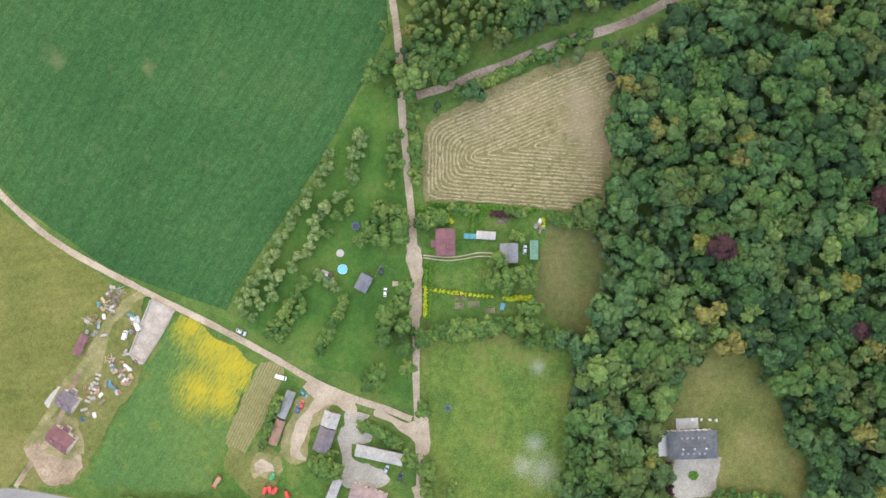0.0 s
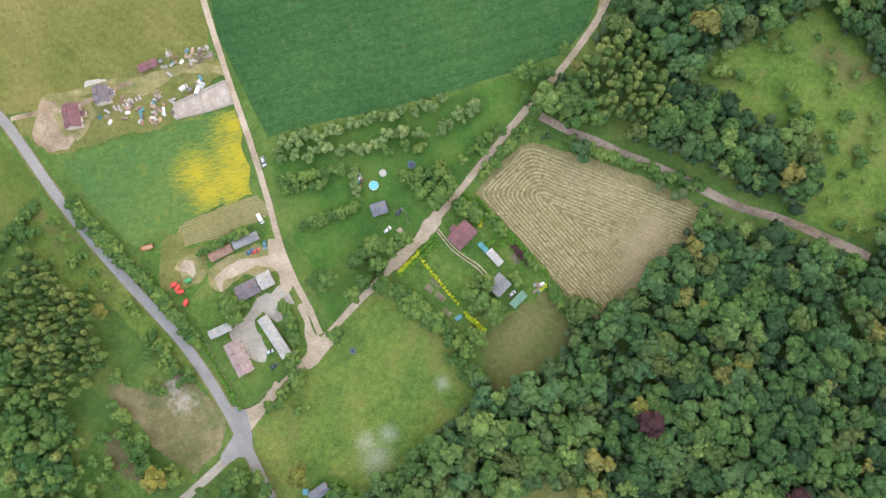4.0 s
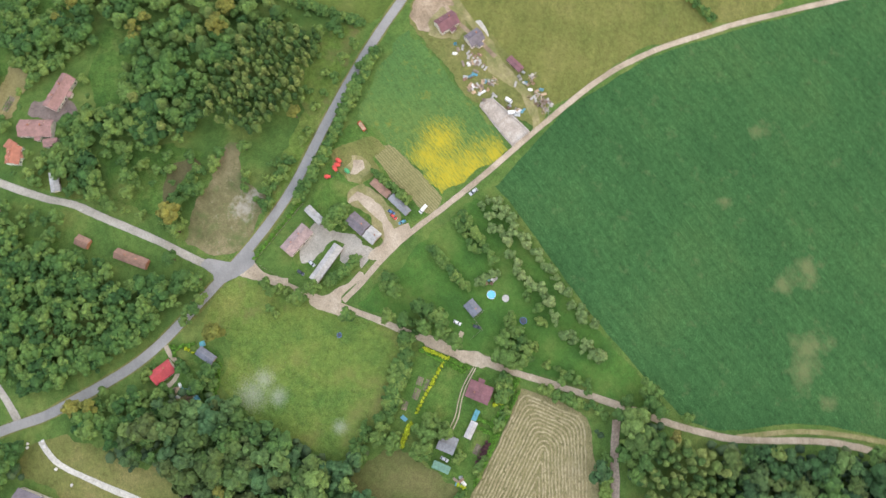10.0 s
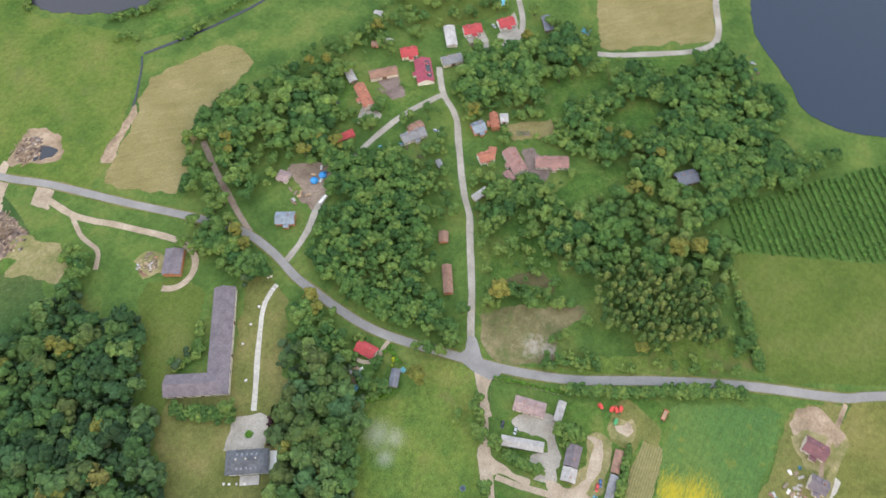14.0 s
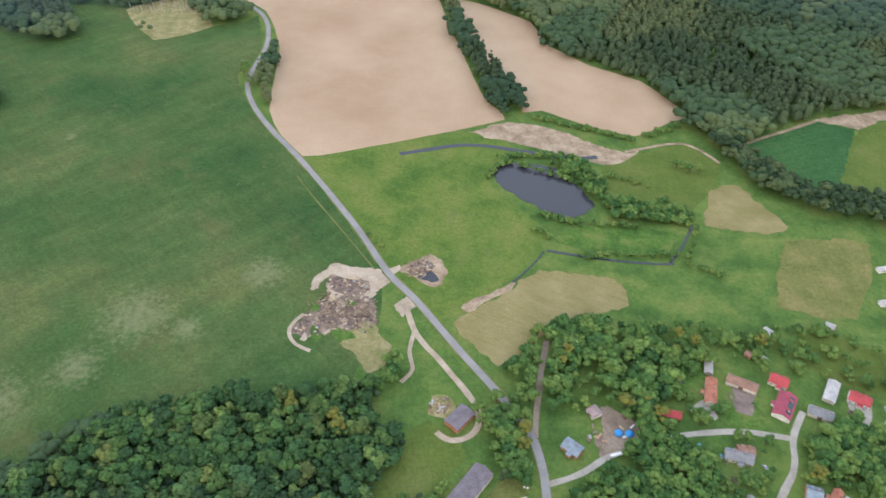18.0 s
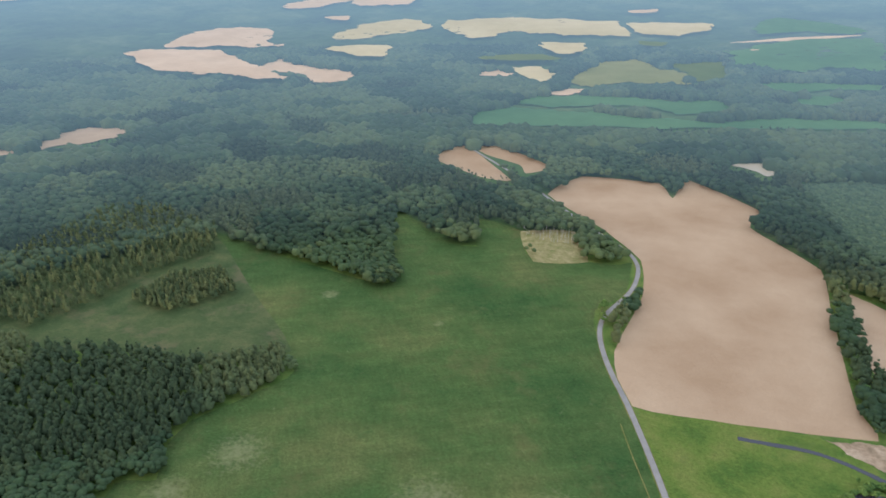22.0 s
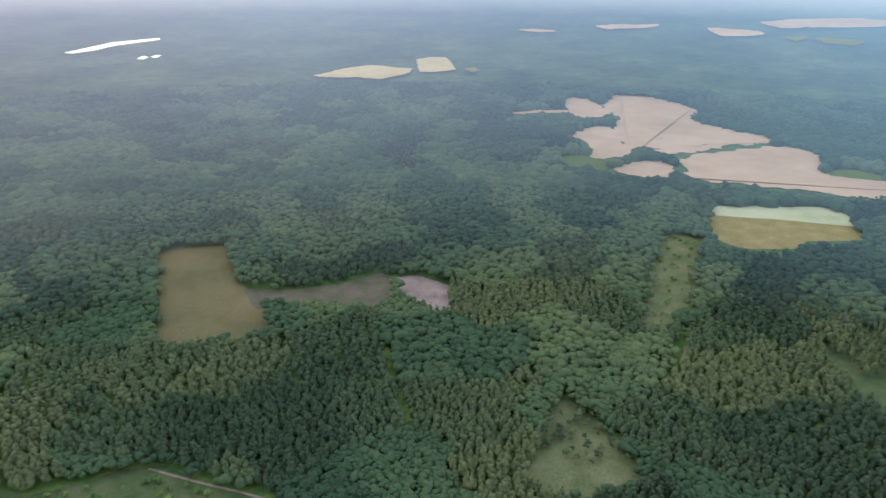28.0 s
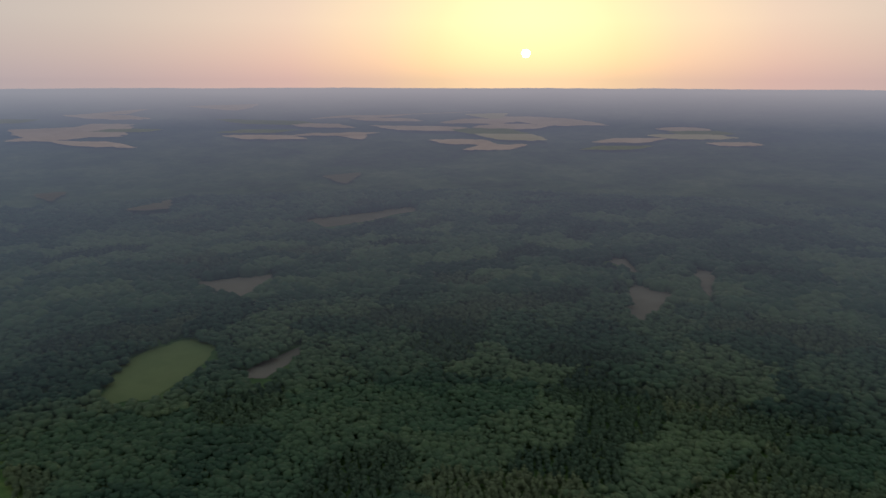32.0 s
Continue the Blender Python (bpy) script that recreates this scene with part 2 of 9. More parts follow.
M_RAPE = grassy("flowering_field", (0.054, 0.118, 0.036), (0.074, 0.142, 0.04), (0.105, 0.16, 0.042), soft=0.7, streaks=[(-165.1, 14, 1.2, 0.12)], patches=((0.5, 0.38, 0.02), 0.66, 0.5, [(-99, 66, 30), (-97, 80, 27), (-101, 95, 17), (-119, 70, 20), (-112, 60, 18)], (-165.1, 5.0, 0.8)), spots=[(0.09, 0.58, 0.72, (0.24, 0.2, 0.03), 0.5)])
M_HAY = grassy("raked_hay", (0.17, 0.16, 0.066), (0.21, 0.19, 0.085), (0.25, 0.222, 0.11), lines=(20, 1.4, 0.65, (0.1, 0.12, 0.042)), spots=[(0.06, 0.58, 0.7, (0.1, 0.14, 0.04), 0.6)])
M_OLIVE = grassy("dry_meadow", (0.098, 0.118, 0.03), (0.138, 0.145, 0.041), (0.185, 0.172, 0.06), broad=0.02, soft=0.75, streaks=[(-36, 30, 4, 0.1)], spots=[(0.03, 0.58, 0.75, (0.18, 0.155, 0.075), 0.6), (0.05, 0.6, 0.72, (0.075, 0.105, 0.028), 0.6)])
M_LIGHT = grassy("light_pasture", (0.066, 0.104, 0.022), (0.09, 0.126, 0.028), (0.122, 0.142, 0.041), broad=0.02, spots=[(0.03, 0.58, 0.72, (0.135, 0.145, 0.045), 0.5)])
M_DARKSOIL = grassy("sapling_ground", (0.05, 0.1, 0.025), (0.07, 0.13, 0.03), (0.09, 0.15, 0.04))
M_PADDOCK = grassy("paddock_grass", (0.068, 0.125, 0.027), (0.105, 0.155, 0.033), (0.155, 0.174, 0.046), broad=0.035, soft=0.9, streaks=[(47, 12, 3, 0.1)], spots=[(0.018, 0.54, 0.68, (0.145, 0.15, 0.05), 0.65), (0.04, 0.57, 0.68, (0.15, 0.125, 0.055), 0.5), (0.06, 0.6, 0.7, (0.05, 0.11, 0.025), 0.6)], patches=((0.42, 0.43, 0.37), 0.42, 1.9, [(-26, -74, 13), (-20, -62, 8), (-31, -66, 9), (6.8, -37.2, 6)]))
M_STUBBLE = grassy("stubble", (0.135, 0.13, 0.058), (0.175, 0.158, 0.076), (0.225, 0.19, 0.105), soft=0.9, patches=((0.31, 0.245, 0.17), 0.5, 0.05, [(102, 27, 26), (112, 38, 20)]), streaks=[(-46, 8, 0.7, 0.16)])
M_SWATH = grassy("dry_swath", (0.22, 0.188, 0.1), (0.28, 0.24, 0.14), (0.335, 0.285, 0.178), broad=0.2, fine=0.8)
M_MOWN = grassy("mown_grass", (0.078, 0.1, 0.032), (0.1, 0.115, 0.038), (0.135, 0.13, 0.052), broad=0.03, spots=[(0.02, 0.56, 0.7, (0.15, 0.13, 0.06), 0.5)])
M_LAWN = grassy("dry_lawn", (0.1, 0.118, 0.034), (0.14, 0.147, 0.047), (0.19, 0.172, 0.067), broad=0.04, soft=0.75, spots=[(0.05, 0.58, 0.72, (0.075, 0.115, 0.03), 0.5)])
M_ORCHARD = grassy("orchard_grass", (0.04, 0.098, 0.022), (0.06, 0.13, 0.026), (0.1, 0.15, 0.036), broad=0.035, spots=[(0.025, 0.57, 0.72, (0.13, 0.155, 0.048), 0.65), (0.05, 0.62, 0.74, (0.035, 0.085, 0.02), 0.6)])
M_GARDEN = grassy("garden_grass", (0.046, 0.102, 0.022), (0.076, 0.138, 0.029), (0.125, 0.158, 0.042), broad=0.055, soft=0.9, spots=[(0.04, 0.57, 0.7, (0.14, 0.15, 0.055), 0.55), (0.06, 0.57, 0.68, (0.036, 0.085, 0.02), 0.65)])
M_SCRUB = grassy("dry_scrub", (0.1, 0.1, 0.044), (0.155, 0.14, 0.07), (0.21, 0.18, 0.1), broad=0.05, spots=[(0.07, 0.5, 0.62, (0.08, 0.118, 0.036), 0.75), (0.03, 0.58, 0.7, (0.2, 0.14, 0.1), 0.6)], patches=((0.36, 0.34, 0.31), 0.55, 0.35, [(-123, -46, 10), (-128, -38, 8)]))
M_SCRUBG = grassy("green_scrub", (0.068, 0.125, 0.024), (0.108, 0.165, 0.034), (0.15, 0.182, 0.05), broad=0.03, soft=0.95, spots=[(0.022, 0.53, 0.64, (0.16, 0.128, 0.06), 0.75), (0.09, 0.56, 0.66, (0.17, 0.13, 0.07), 0.45), (0.05, 0.58, 0.7, (0.05, 0.11, 0.024), 0.8), (0.035, 0.66, 0.75, (0.24, 0.2, 0.155), 0.5)])
M_HAYPALE = grassy("pale_hayfield", (0.178, 0.158, 0.064), (0.212, 0.184, 0.08), (0.252, 0.216, 0.104), broad=0.03, fine=0.8, soft=0.6, streaks=[(-30, 18, 2.2, 0.1)])
M_MEADOW = grassy("great_meadow", (0.032, 0.076, 0.022), (0.058, 0.1, 0.03), (0.1, 0.12, 0.042), broad=0.007, soft=0.85, streaks=[(38, 70, 14, 0.14), (-50, 25, 5, 0.1)], spots=[(0.012, 0.56, 0.7, (0.105, 0.095, 0.04), 0.5), (0.02, 0.58, 0.75, (0.12, 0.13, 0.05), 0.5), (0.035, 0.6, 0.72, (0.03, 0.078, 0.024), 0.6)], patches=((0.2, 0.21, 0.11), 0.6, 0.2, [(390, -323, 34), (220, -345, 40), (298, -273, 36), (131, -384, 26), (340, -587, 8), (488, -588, 16), (408, -262, 24), (250, -300, 26), (180, -330, 18)]))
M_MARSH = grassy("marsh_grass", (0.057, 0.11, 0.022), (0.1, 0.148, 0.031), (0.145, 0.166, 0.046), broad=0.025, soft=0.85, spots=[(0.03, 0.55, 0.68, (0.045, 0.1, 0.022), 0.65), (0.015, 0.6, 0.72, (0.17, 0.17, 0.07), 0.5)])
M_FARGROUND = haze_emission(grassy("distant_ground", (0.036, 0.075, 0.02), (0.055, 0.1, 0.026), (0.09, 0.12, 0.036), broad=0.02))
M_SAND = grassy("ploughed_sand", (0.31, 0.215, 0.135), (0.36, 0.26, 0.17), (0.41, 0.305, 0.205), broad=0.008, fine=0.5, soft=0.3)
M_GLADE = grassy("glade_grass", (0.042, 0.072, 0.028), (0.064, 0.092, 0.036), (0.1, 0.115, 0.05), broad=0.03, spots=[(0.02, 0.54, 0.66, (0.13, 0.115, 0.066), 0.6), (0.05, 0.58, 0.68, (0.035, 0.07, 0.026), 0.7)])
M_BANK = grassy("sandy_bank", (0.19, 0.145, 0.095), (0.29, 0.22, 0.15), (0.4, 0.32, 0.23), broad=0.08)
M_CLEAR = grassy("brown_clearing", (0.09, 0.088, 0.04), (0.118, 0.105, 0.05), (0.155, 0.122, 0.066), broad=0.01, spots=[(0.02, 0.55, 0.7, (0.08, 0.095, 0.038), 0.6)])
M_FELLED = grassy("felled_ground", (0.07, 0.072, 0.045), (0.098, 0.09, 0.06), (0.13, 0.112, 0.08), broad=0.03, spots=[(0.04, 0.55, 0.68, (0.05, 0.07, 0.035), 0.6)])
M_PALEGLADE = grassy("pale_glade_grass", (0.075, 0.1, 0.04), (0.11, 0.125, 0.055), (0.15, 0.15, 0.075), broad=0.03, soft=0.8, spots=[(0.04, 0.55, 0.68, (0.18, 0.165, 0.1), 0.6), (0.06, 0.58, 0.68, (0.05, 0.085, 0.034), 0.6)])
M_GRAVEL = grassy("pink_gravel", (0.15, 0.115, 0.1), (0.21, 0.165, 0.145), (0.27, 0.215, 0.19), broad=0.03)
M_PALE = grassy("pale_crop", (0.3, 0.33, 0.2), (0.36, 0.38, 0.24), (0.4, 0.4, 0.28))
M_ASPHALT = grassy("asphalt", (0.205, 0.2, 0.192), (0.24, 0.235, 0.226), (0.275, 0.268, 0.256), broad=0.05, fine=1.5, soft=0.3)
M_SANDROAD = grassy("sand_road", (0.28, 0.228, 0.163), (0.36, 0.297, 0.22), (0.44, 0.37, 0.285), broad=0.07, fine=0.9, soft=0.55, spots=[(0.09, 0.6, 0.76, (0.18, 0.165, 0.085), 0.5)])
M_STREET = grassy("worn_street", (0.26, 0.24, 0.2), (0.33, 0.305, 0.26), (0.4, 0.37, 0.32), broad=0.06, fine=0.9, soft=0.5)
M_TRACK = grassy("forest_track", (0.165, 0.125, 0.095), (0.25, 0.195, 0.152), (0.34, 0.275, 0.22), broad=0.06, fine=0.9, soft=0.8, spots=[(0.12, 0.56, 0.68, (0.1, 0.13, 0.045), 0.6)])
M_WHITEGRAVEL = grassy("white_gravel", (0.36, 0.34, 0.3), (0.44, 0.42, 0.37), (0.5, 0.48, 0.43), broad=0.06)
M_SCRUB2 = grassy("trodden_grass", (0.15, 0.16, 0.06), (0.22, 0.2, 0.09), (0.3, 0.26, 0.14), broad=0.08)
M_SLAB = grassy("concrete_slab", (0.3, 0.26, 0.22), (0.38, 0.33, 0.28), (0.44, 0.4, 0.35), broad=0.1)
M_BARKSOIL = grassy("bark_soil", (0.11, 0.083, 0.068), (0.18, 0.138, 0.11), (0.27, 0.21, 0.165), broad=0.12, fine=0.6, spots=[(0.06, 0.54, 0.62, (0.45, 0.36, 0.23), 0.85), (0.13, 0.6, 0.7, (0.3, 0.2, 0.17), 0.7), (0.05, 0.62, 0.7, (0.06, 0.11, 0.03), 0.8)])


def still_water(name, color):
    m, nt, b = material(name)
    b.inputs["Base Color"].default_value = (*color, 1)
    b.inputs["Roughness"].default_value, b.inputs["Specular IOR Level"].default_value = 0.1, 0.3
    bumped(nt, b, noise_at(nt, place(nt), 0.8, 3), 0.08, 0.1)
    return m


M_WATER = still_water("ditch_water", (0.035, 0.04, 0.05))
M_LAKE = still_water("deep_lake_water", (0.014, 0.028, 0.05))
M_POND = still_water("pond_water", (0.04, 0.042, 0.05))


def sky_glow_water(name, shine=1.0):
    """Far lakes in the backdrop: the sky's reflection is painted as an even emission."""
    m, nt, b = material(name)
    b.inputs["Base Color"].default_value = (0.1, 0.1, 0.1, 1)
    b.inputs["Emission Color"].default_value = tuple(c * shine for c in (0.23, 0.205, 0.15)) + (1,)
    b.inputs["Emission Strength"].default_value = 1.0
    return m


M_LAKEGLOW = sky_glow_water("lake_sky_glow")
M_PONDGLOW = sky_glow_water("pond_sky_glow", 0.2)


def leafy(name, dark, mid, light, grain=0.9, rim=None, calm=1.0):
    """Foliage: every tree takes its own tint from the attribute of that name."""
    m, nt, b = material(name)
    a = nt.nodes.new("ShaderNodeAttribute")
    a.attribute_name = "tint"
    stops = [(0.05, dark), (0.5, mid), (0.9, light)]
    if rim:
        # from blue green over mid green and olive to light green and ochre
        stops = [(0.02, (0.026, 0.053, 0.026)), (0.2, dark), (0.42, mid), (0.56, (0.08, 0.11, 0.037)), (0.68, (0.053, 0.115, 0.05)), (0.84, light), (0.93, (0.122, 0.138, 0.045)), (0.99, rim)]
    col = ramp(nt, a.outputs["Fac"], stops)
    g = nt.nodes.new("ShaderNodeNewGeometry")
    own = ramp(nt, g.outputs["Random Per Island"], [(0.0, (1 - 0.26 * calm,) * 3), (1.0, (1 + 0.3 * calm, 1 + 0.3 * calm, 1 + 0.2 * calm))])
    col = mixed(nt, 1.0, col, own, "MULTIPLY")
    fine = noise_at(nt, g.outputs["Position"], grain, 5, 0.75)
    col = mixed(nt, 1.0, col, ramp(nt, fine, [(0.3, (1 - 0.45 * calm,) * 3), (0.7, (1 + 0.45 * calm, 1 + 0.45 * calm, 1 + 0.4 * calm))]), "MULTIPLY")
    nt.links.new(col, b.inputs["Base Color"])
    b.inputs["Roughness"].default_value = 0.85
    b.inputs["Specular IOR Level"].default_value = 0.15
    bumped(nt, b, fine, calm, 0.8)
    return m


M_LEAF = leafy("broad_leaves", (0.038, 0.086, 0.033), (0.07, 0.136, 0.04), (0.128, 0.195, 0.057), rim=(0.165, 0.163, 0.05), calm=1.0)
M_FARLEAF = haze_emission(leafy("distant_leaves", (0.021, 0.043, 0.024), (0.038, 0.067, 0.034), (0.068, 0.097, 0.044), grain=0.06, calm=0.45))
M_FARPINE = haze_emission(leafy("distant_needles", (0.024, 0.043, 0.026), (0.039, 0.061, 0.034), (0.064, 0.086, 0.043), grain=0.1, calm=0.5))
M_FARLAND = haze_emission(grassy("distant_forest", (0.024, 0.044, 0.016), (0.045, 0.075, 0.025), (0.095, 0.12, 0.045), broad=0.004, fine=0.03))
M_COPSE = leafy("copse_leaves", (0.039, 0.094, 0.03), (0.072, 0.146, 0.04), (0.122, 0.196, 0.053), calm=1.0)
M_LIME = leafy("lime_leaves", (0.3, 0.36, 0.02), (0.38, 0.42, 0.03), (0.45, 0.48, 0.04))
M_HEDGE = leafy("hedge_leaves", (0.07, 0.16, 0.02), (0.09, 0.2, 0.03), (0.12, 0.24, 0.03))
M_PURPLE = leafy("copper_leaves", (0.05, 0.025, 0.03), (0.06, 0.03, 0.035), (0.075, 0.04, 0.04))
M_FRUIT = leafy("orchard_leaves", (0.098, 0.162, 0.058), (0.138, 0.205, 0.075), (0.188, 0.248, 0.097), calm=0.9)
M_SHRUB = leafy("hedge_tree_leaves", (0.056, 0.118, 0.034), (0.09, 0.162, 0.044), (0.138, 0.205, 0.054), calm=0.8)
M_PINE = leafy("pine_needles", (0.046, 0.096, 0.031), (0.094, 0.15, 0.043), (0.165, 0.206, 0.064), calm=1.0)
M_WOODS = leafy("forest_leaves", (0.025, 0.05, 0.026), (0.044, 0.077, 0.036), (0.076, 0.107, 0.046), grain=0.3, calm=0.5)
M_PINEWOODS = leafy("forest_needles", (0.035, 0.059, 0.032), (0.06, 0.089, 0.043), (0.097, 0.118, 0.053), grain=0.3, calm=0.55)
M_BIRCH = leafy("birch_leaves", (0.05, 0.077, 0.037), (0.076, 0.103, 0.046), (0.114, 0.134, 0.058), grain=0.4, calm=0.6)
M_SAPLING = leafy("sapling_leaves", (0.04, 0.105, 0.024), (0.058, 0.135, 0.03), (0.085, 0.165, 0.04), calm=0.8)
M_YOUNG = haze_emission(leafy("young_tree_leaves", (0.045, 0.078, 0.042), (0.058, 0.094, 0.047), (0.073, 0.11, 0.053), calm=0.5))
M_AUTUMN = leafy("yellowing_leaves", (0.125, 0.145, 0.036), (0.17, 0.175, 0.042), (0.22, 0.21, 0.055), calm=0.8)
M_BARK = grassy("bark", (0.06, 0.045, 0.03), (0.09, 0.07, 0.05), (0.13, 0.1, 0.08), broad=0.5, fine=4)


def plain(name, color, rough=0.7, vary=0.25, scale=0.8, metal=0.0):
    m, nt, b = material(name)
    v = place(nt)
    n = noise_at(nt, v, scale, 6, 0.7)
    lo, hi = tuple(c * (1 - vary) for c in color), tuple(min(1, c * (1 + vary)) for c in color)
    stain = ramp(nt, noise_at(nt, v, 0.23, 4, 0.65), [(0.35, (1 - 0.9 * vary,) * 3), (0.65, (1 + 0.5 * vary,) * 3)])
    nt.links.new(mixed(nt, 1.0, ramp(nt, n, [(0.3, lo), (0.7, hi)]), stain, "MULTIPLY"), b.inputs["Base Color"])
    b.inputs["Roughness"].default_value, b.inputs["Metallic"].default_value = rough, metal
    bumped(nt, b, n, 0.3, 0.05)
    return m


R_PURPLE = plain("purple_sheet", (0.17, 0.075, 0.085))
R_GREY = plain("grey_sheet", (0.2, 0.205, 0.215))
R_GREEN = plain("green_sheet", (0.13, 0.25, 0.18))
R_WHITE = plain("white_sheet", (0.4, 0.385, 0.37))
R_TEAL = plain("teal_sheet", (0.07, 0.24, 0.28))
R_SLATE = plain("slate_sheet", (0.15, 0.16, 0.19))
R_PINK = plain("faded_pink_roof", (0.29, 0.215, 0.205))
R_PALE = plain("pale_sheet", (0.34, 0.33, 0.315))
R_VIOLET = plain("violet_sheet", (0.145, 0.125, 0.14))
R_RUST = plain("rusty_roof", (0.24, 0.14, 0.1))
R_RED = plain("red_roof", (0.38, 0.05, 0.055))
R_CRIMSON = plain("crimson_roof", (0.27, 0.045, 0.075))
R_ORANGE = plain("orange_tiles", (0.34, 0.13, 0.08))
R_TERRA = plain("terracotta_tiles", (0.27, 0.15, 0.13))
R_BLUEGREY = plain("blue_grey_roof", (0.2, 0.245, 0.29))
R_MANOR = plain("grey_slates", (0.2, 0.215, 0.24))
W_PLASTER = plain("plaster", (0.6, 0.55, 0.48))
W_WHITE = plain("white_wall", (0.75, 0.74, 0.7))
W_WOOD = plain("weathered_planks", (0.22, 0.17, 0.13))
W_BRICK = plain("brick_wall", (0.38, 0.17, 0.1))


P_WHITE = plain("white_paint", (0.7, 0.7, 0.7), 0.35, 0.05)
P_SILVER = plain("silver_paint", (0.42, 0.44, 0.46), 0.35, 0.05)
P_DARK = plain("dark_paint", (0.03, 0.035, 0.05), 0.35, 0.1)
P_BLUE = plain("blue_paint", (0.05, 0.12, 0.26), 0.4, 0.1)
P_RED = plain("red_paint", (0.5, 0.05, 0.035), 0.45, 0.1)
P_TEAL = plain("teal_paint", (0.08, 0.24, 0.3), 0.4, 0.1)
P_GREEN = plain("green_paint", (0.05, 0.28, 0.1), 0.45, 0.1)
P_RUBBER = plain("rubber", (0.03, 0.03, 0.03), 0.9, 0.1)
P_GLASS = plain("dark_glass", (0.03, 0.04, 0.05), 0.1, 0.05)
P_DOOR = plain("door_boards", (0.14, 0.09, 0.06), 0.8)
P_FRAME = plain("window_paint", (0.65, 0.64, 0.6), 0.6, 0.08)
P_POOL = plain("pool_water", (0.12, 0.42, 0.6), 0.08, 0.1)
P_TENT = plain("blue_tarpaulin", (0.03, 0.25, 0.6), 0.5, 0.1)
P_PLANK = plain("raw_planks", (0.42, 0.3, 0.19), 0.85, 0.3, 2.0)
P_LOG = plain("weathered_trunks", (0.26, 0.19, 0.13), 0.9, 0.5, 0.3)


def mixed_lumps(name):
    m, nt, b = material(name)
    g = nt.nodes.new("ShaderNodeNewGeometry")
    own = ramp(nt, g.outputs["Random Per Island"], [(0.0, (0.07, 0.05, 0.045)), (0.35, (0.16, 0.115, 0.095)), (0.6, (0.25, 0.175, 0.145)), (0.8, (0.4, 0.3, 0.2)), (0.93, (0.46, 0.38, 0.27)), (1.0, (0.14, 0.17, 0.22))])
    n = noise_at(nt, g.outputs["Position"], 1.2, 5, 0.7)
    nt.links.new(mixed(nt, 1.0, own, ramp(nt, n, [(0.3, (0.65,) * 3), (0.7, (1.3,) * 3)]), "MULTIPLY"), b.inputs["Base Color"])
    b.inputs["Roughness"].default_value = 0.9
    return m


P_RUBBLE = mixed_lumps("mixed_rubble")
P_CONCRETE = plain("concrete", (0.4, 0.38, 0.35), 0.9, 0.2, 2.0)
P_STONE = plain("white_stone", (0.6, 0.58, 0.55), 0.9, 0.15, 2.0)

# ---- meshes from arrays
def mesh_of(name, verts, tris, mat, tint=None, smooth=False):
    verts, tris = np.asarray(verts, np.float32), np.asarray(tris, np.int32)
    me = bpy.data.meshes.new(name)
    me.vertices.add(len(verts))
    me.vertices.foreach_set("co", verts.ravel())
    k = tris.shape[1]
    me.loops.add(tris.size)
    me.loops.foreach_set("vertex_index", tris.ravel())
    me.polygons.add(len(tris))
    me.polygons.foreach_set("loop_start", np.arange(0, tris.size, k, dtype=np.int32))
    if smooth:
        me.polygons.foreach_set("use_smooth", np.ones(len(tris), bool))
    if tint is not None:
        me.attributes.new("tint", "FLOAT", "POINT").data.foreach_set("value", np.asarray(tint, np.float32))
    me.update(calc_edges=True)
    me.materials.append(mat)
    return me


def part(name, bm, mat, parent, label=""):
    me = bpy.data.meshes.new(name)
    bm.to_mesh(me)
    bm.free()
    me.materials.append(mat)
    ob = new(name, me)
    ob.parent = parent
    return tagged(ob, label)


def inside(px, py, poly):
    """Which points lie in the polygon."""
    hit = np.zeros(len(px), bool)
    for (x0, y0), (x1, y1) in zip(poly, poly[1:] + poly[:1]):
        cross = (y0 > py) != (y1 > py)
        with np.errstate(divide="ignore", invalid="ignore"):
            hit ^= cross & (px < (x1 - x0) * (py - y0) / (y1 - y0) + x0)
    return hit


def eased(pts, steps=4):
    """A closed outline with its corners rounded a little."""
    p = np.array(pts, float)
    out = []
    for a, b, c, d in zip(np.roll(p, 1, 0), p, np.roll(p, -1, 0), np.roll(p, -2, 0)):
        for s in np.linspace(0, 1, steps, endpoint=False):
            curve = 0.5 * (2 * b + (c - a) * s + (2 * a - 5 * b + 4 * c - d) * s**2 + (3 * b - a - 3 * c + d) * s**3)
            out.append(0.45 * curve + 0.55 * (b + (c - b) * s))
    return np.array(out)


CLEAR = []  # outlines that no wood grows in


def uneven(rng, n):
    """A closed line of noise at a short and a long scale."""
    out = np.zeros(n)
    for width, share in ((3, 0.45), (11, 0.8)):
        width = min(width, n)
        w = np.hanning(width + 2)[1:-1]
        line = np.convolve(np.tile(rng.normal(0, 1, n), 3), w / math.sqrt((w**2).sum()), "same")[n:2 * n]
        out += share * np.clip(line, -2, 2)
    return out


def sheet(name, pts, mat, lift, torn=0.0, rag=0.0):
    """A patch of land; where an uneven outline would cross itself, a calmer one is taken."""
    for calm in (1.0, 0.4, 0.15, 0.0):
        ob, sound = flat_patch(name, pts, mat, lift, torn, rag * calm, calm > 0.2)
        if sound or calm == 0:
            return ob
        bpy.data.objects.remove(ob)


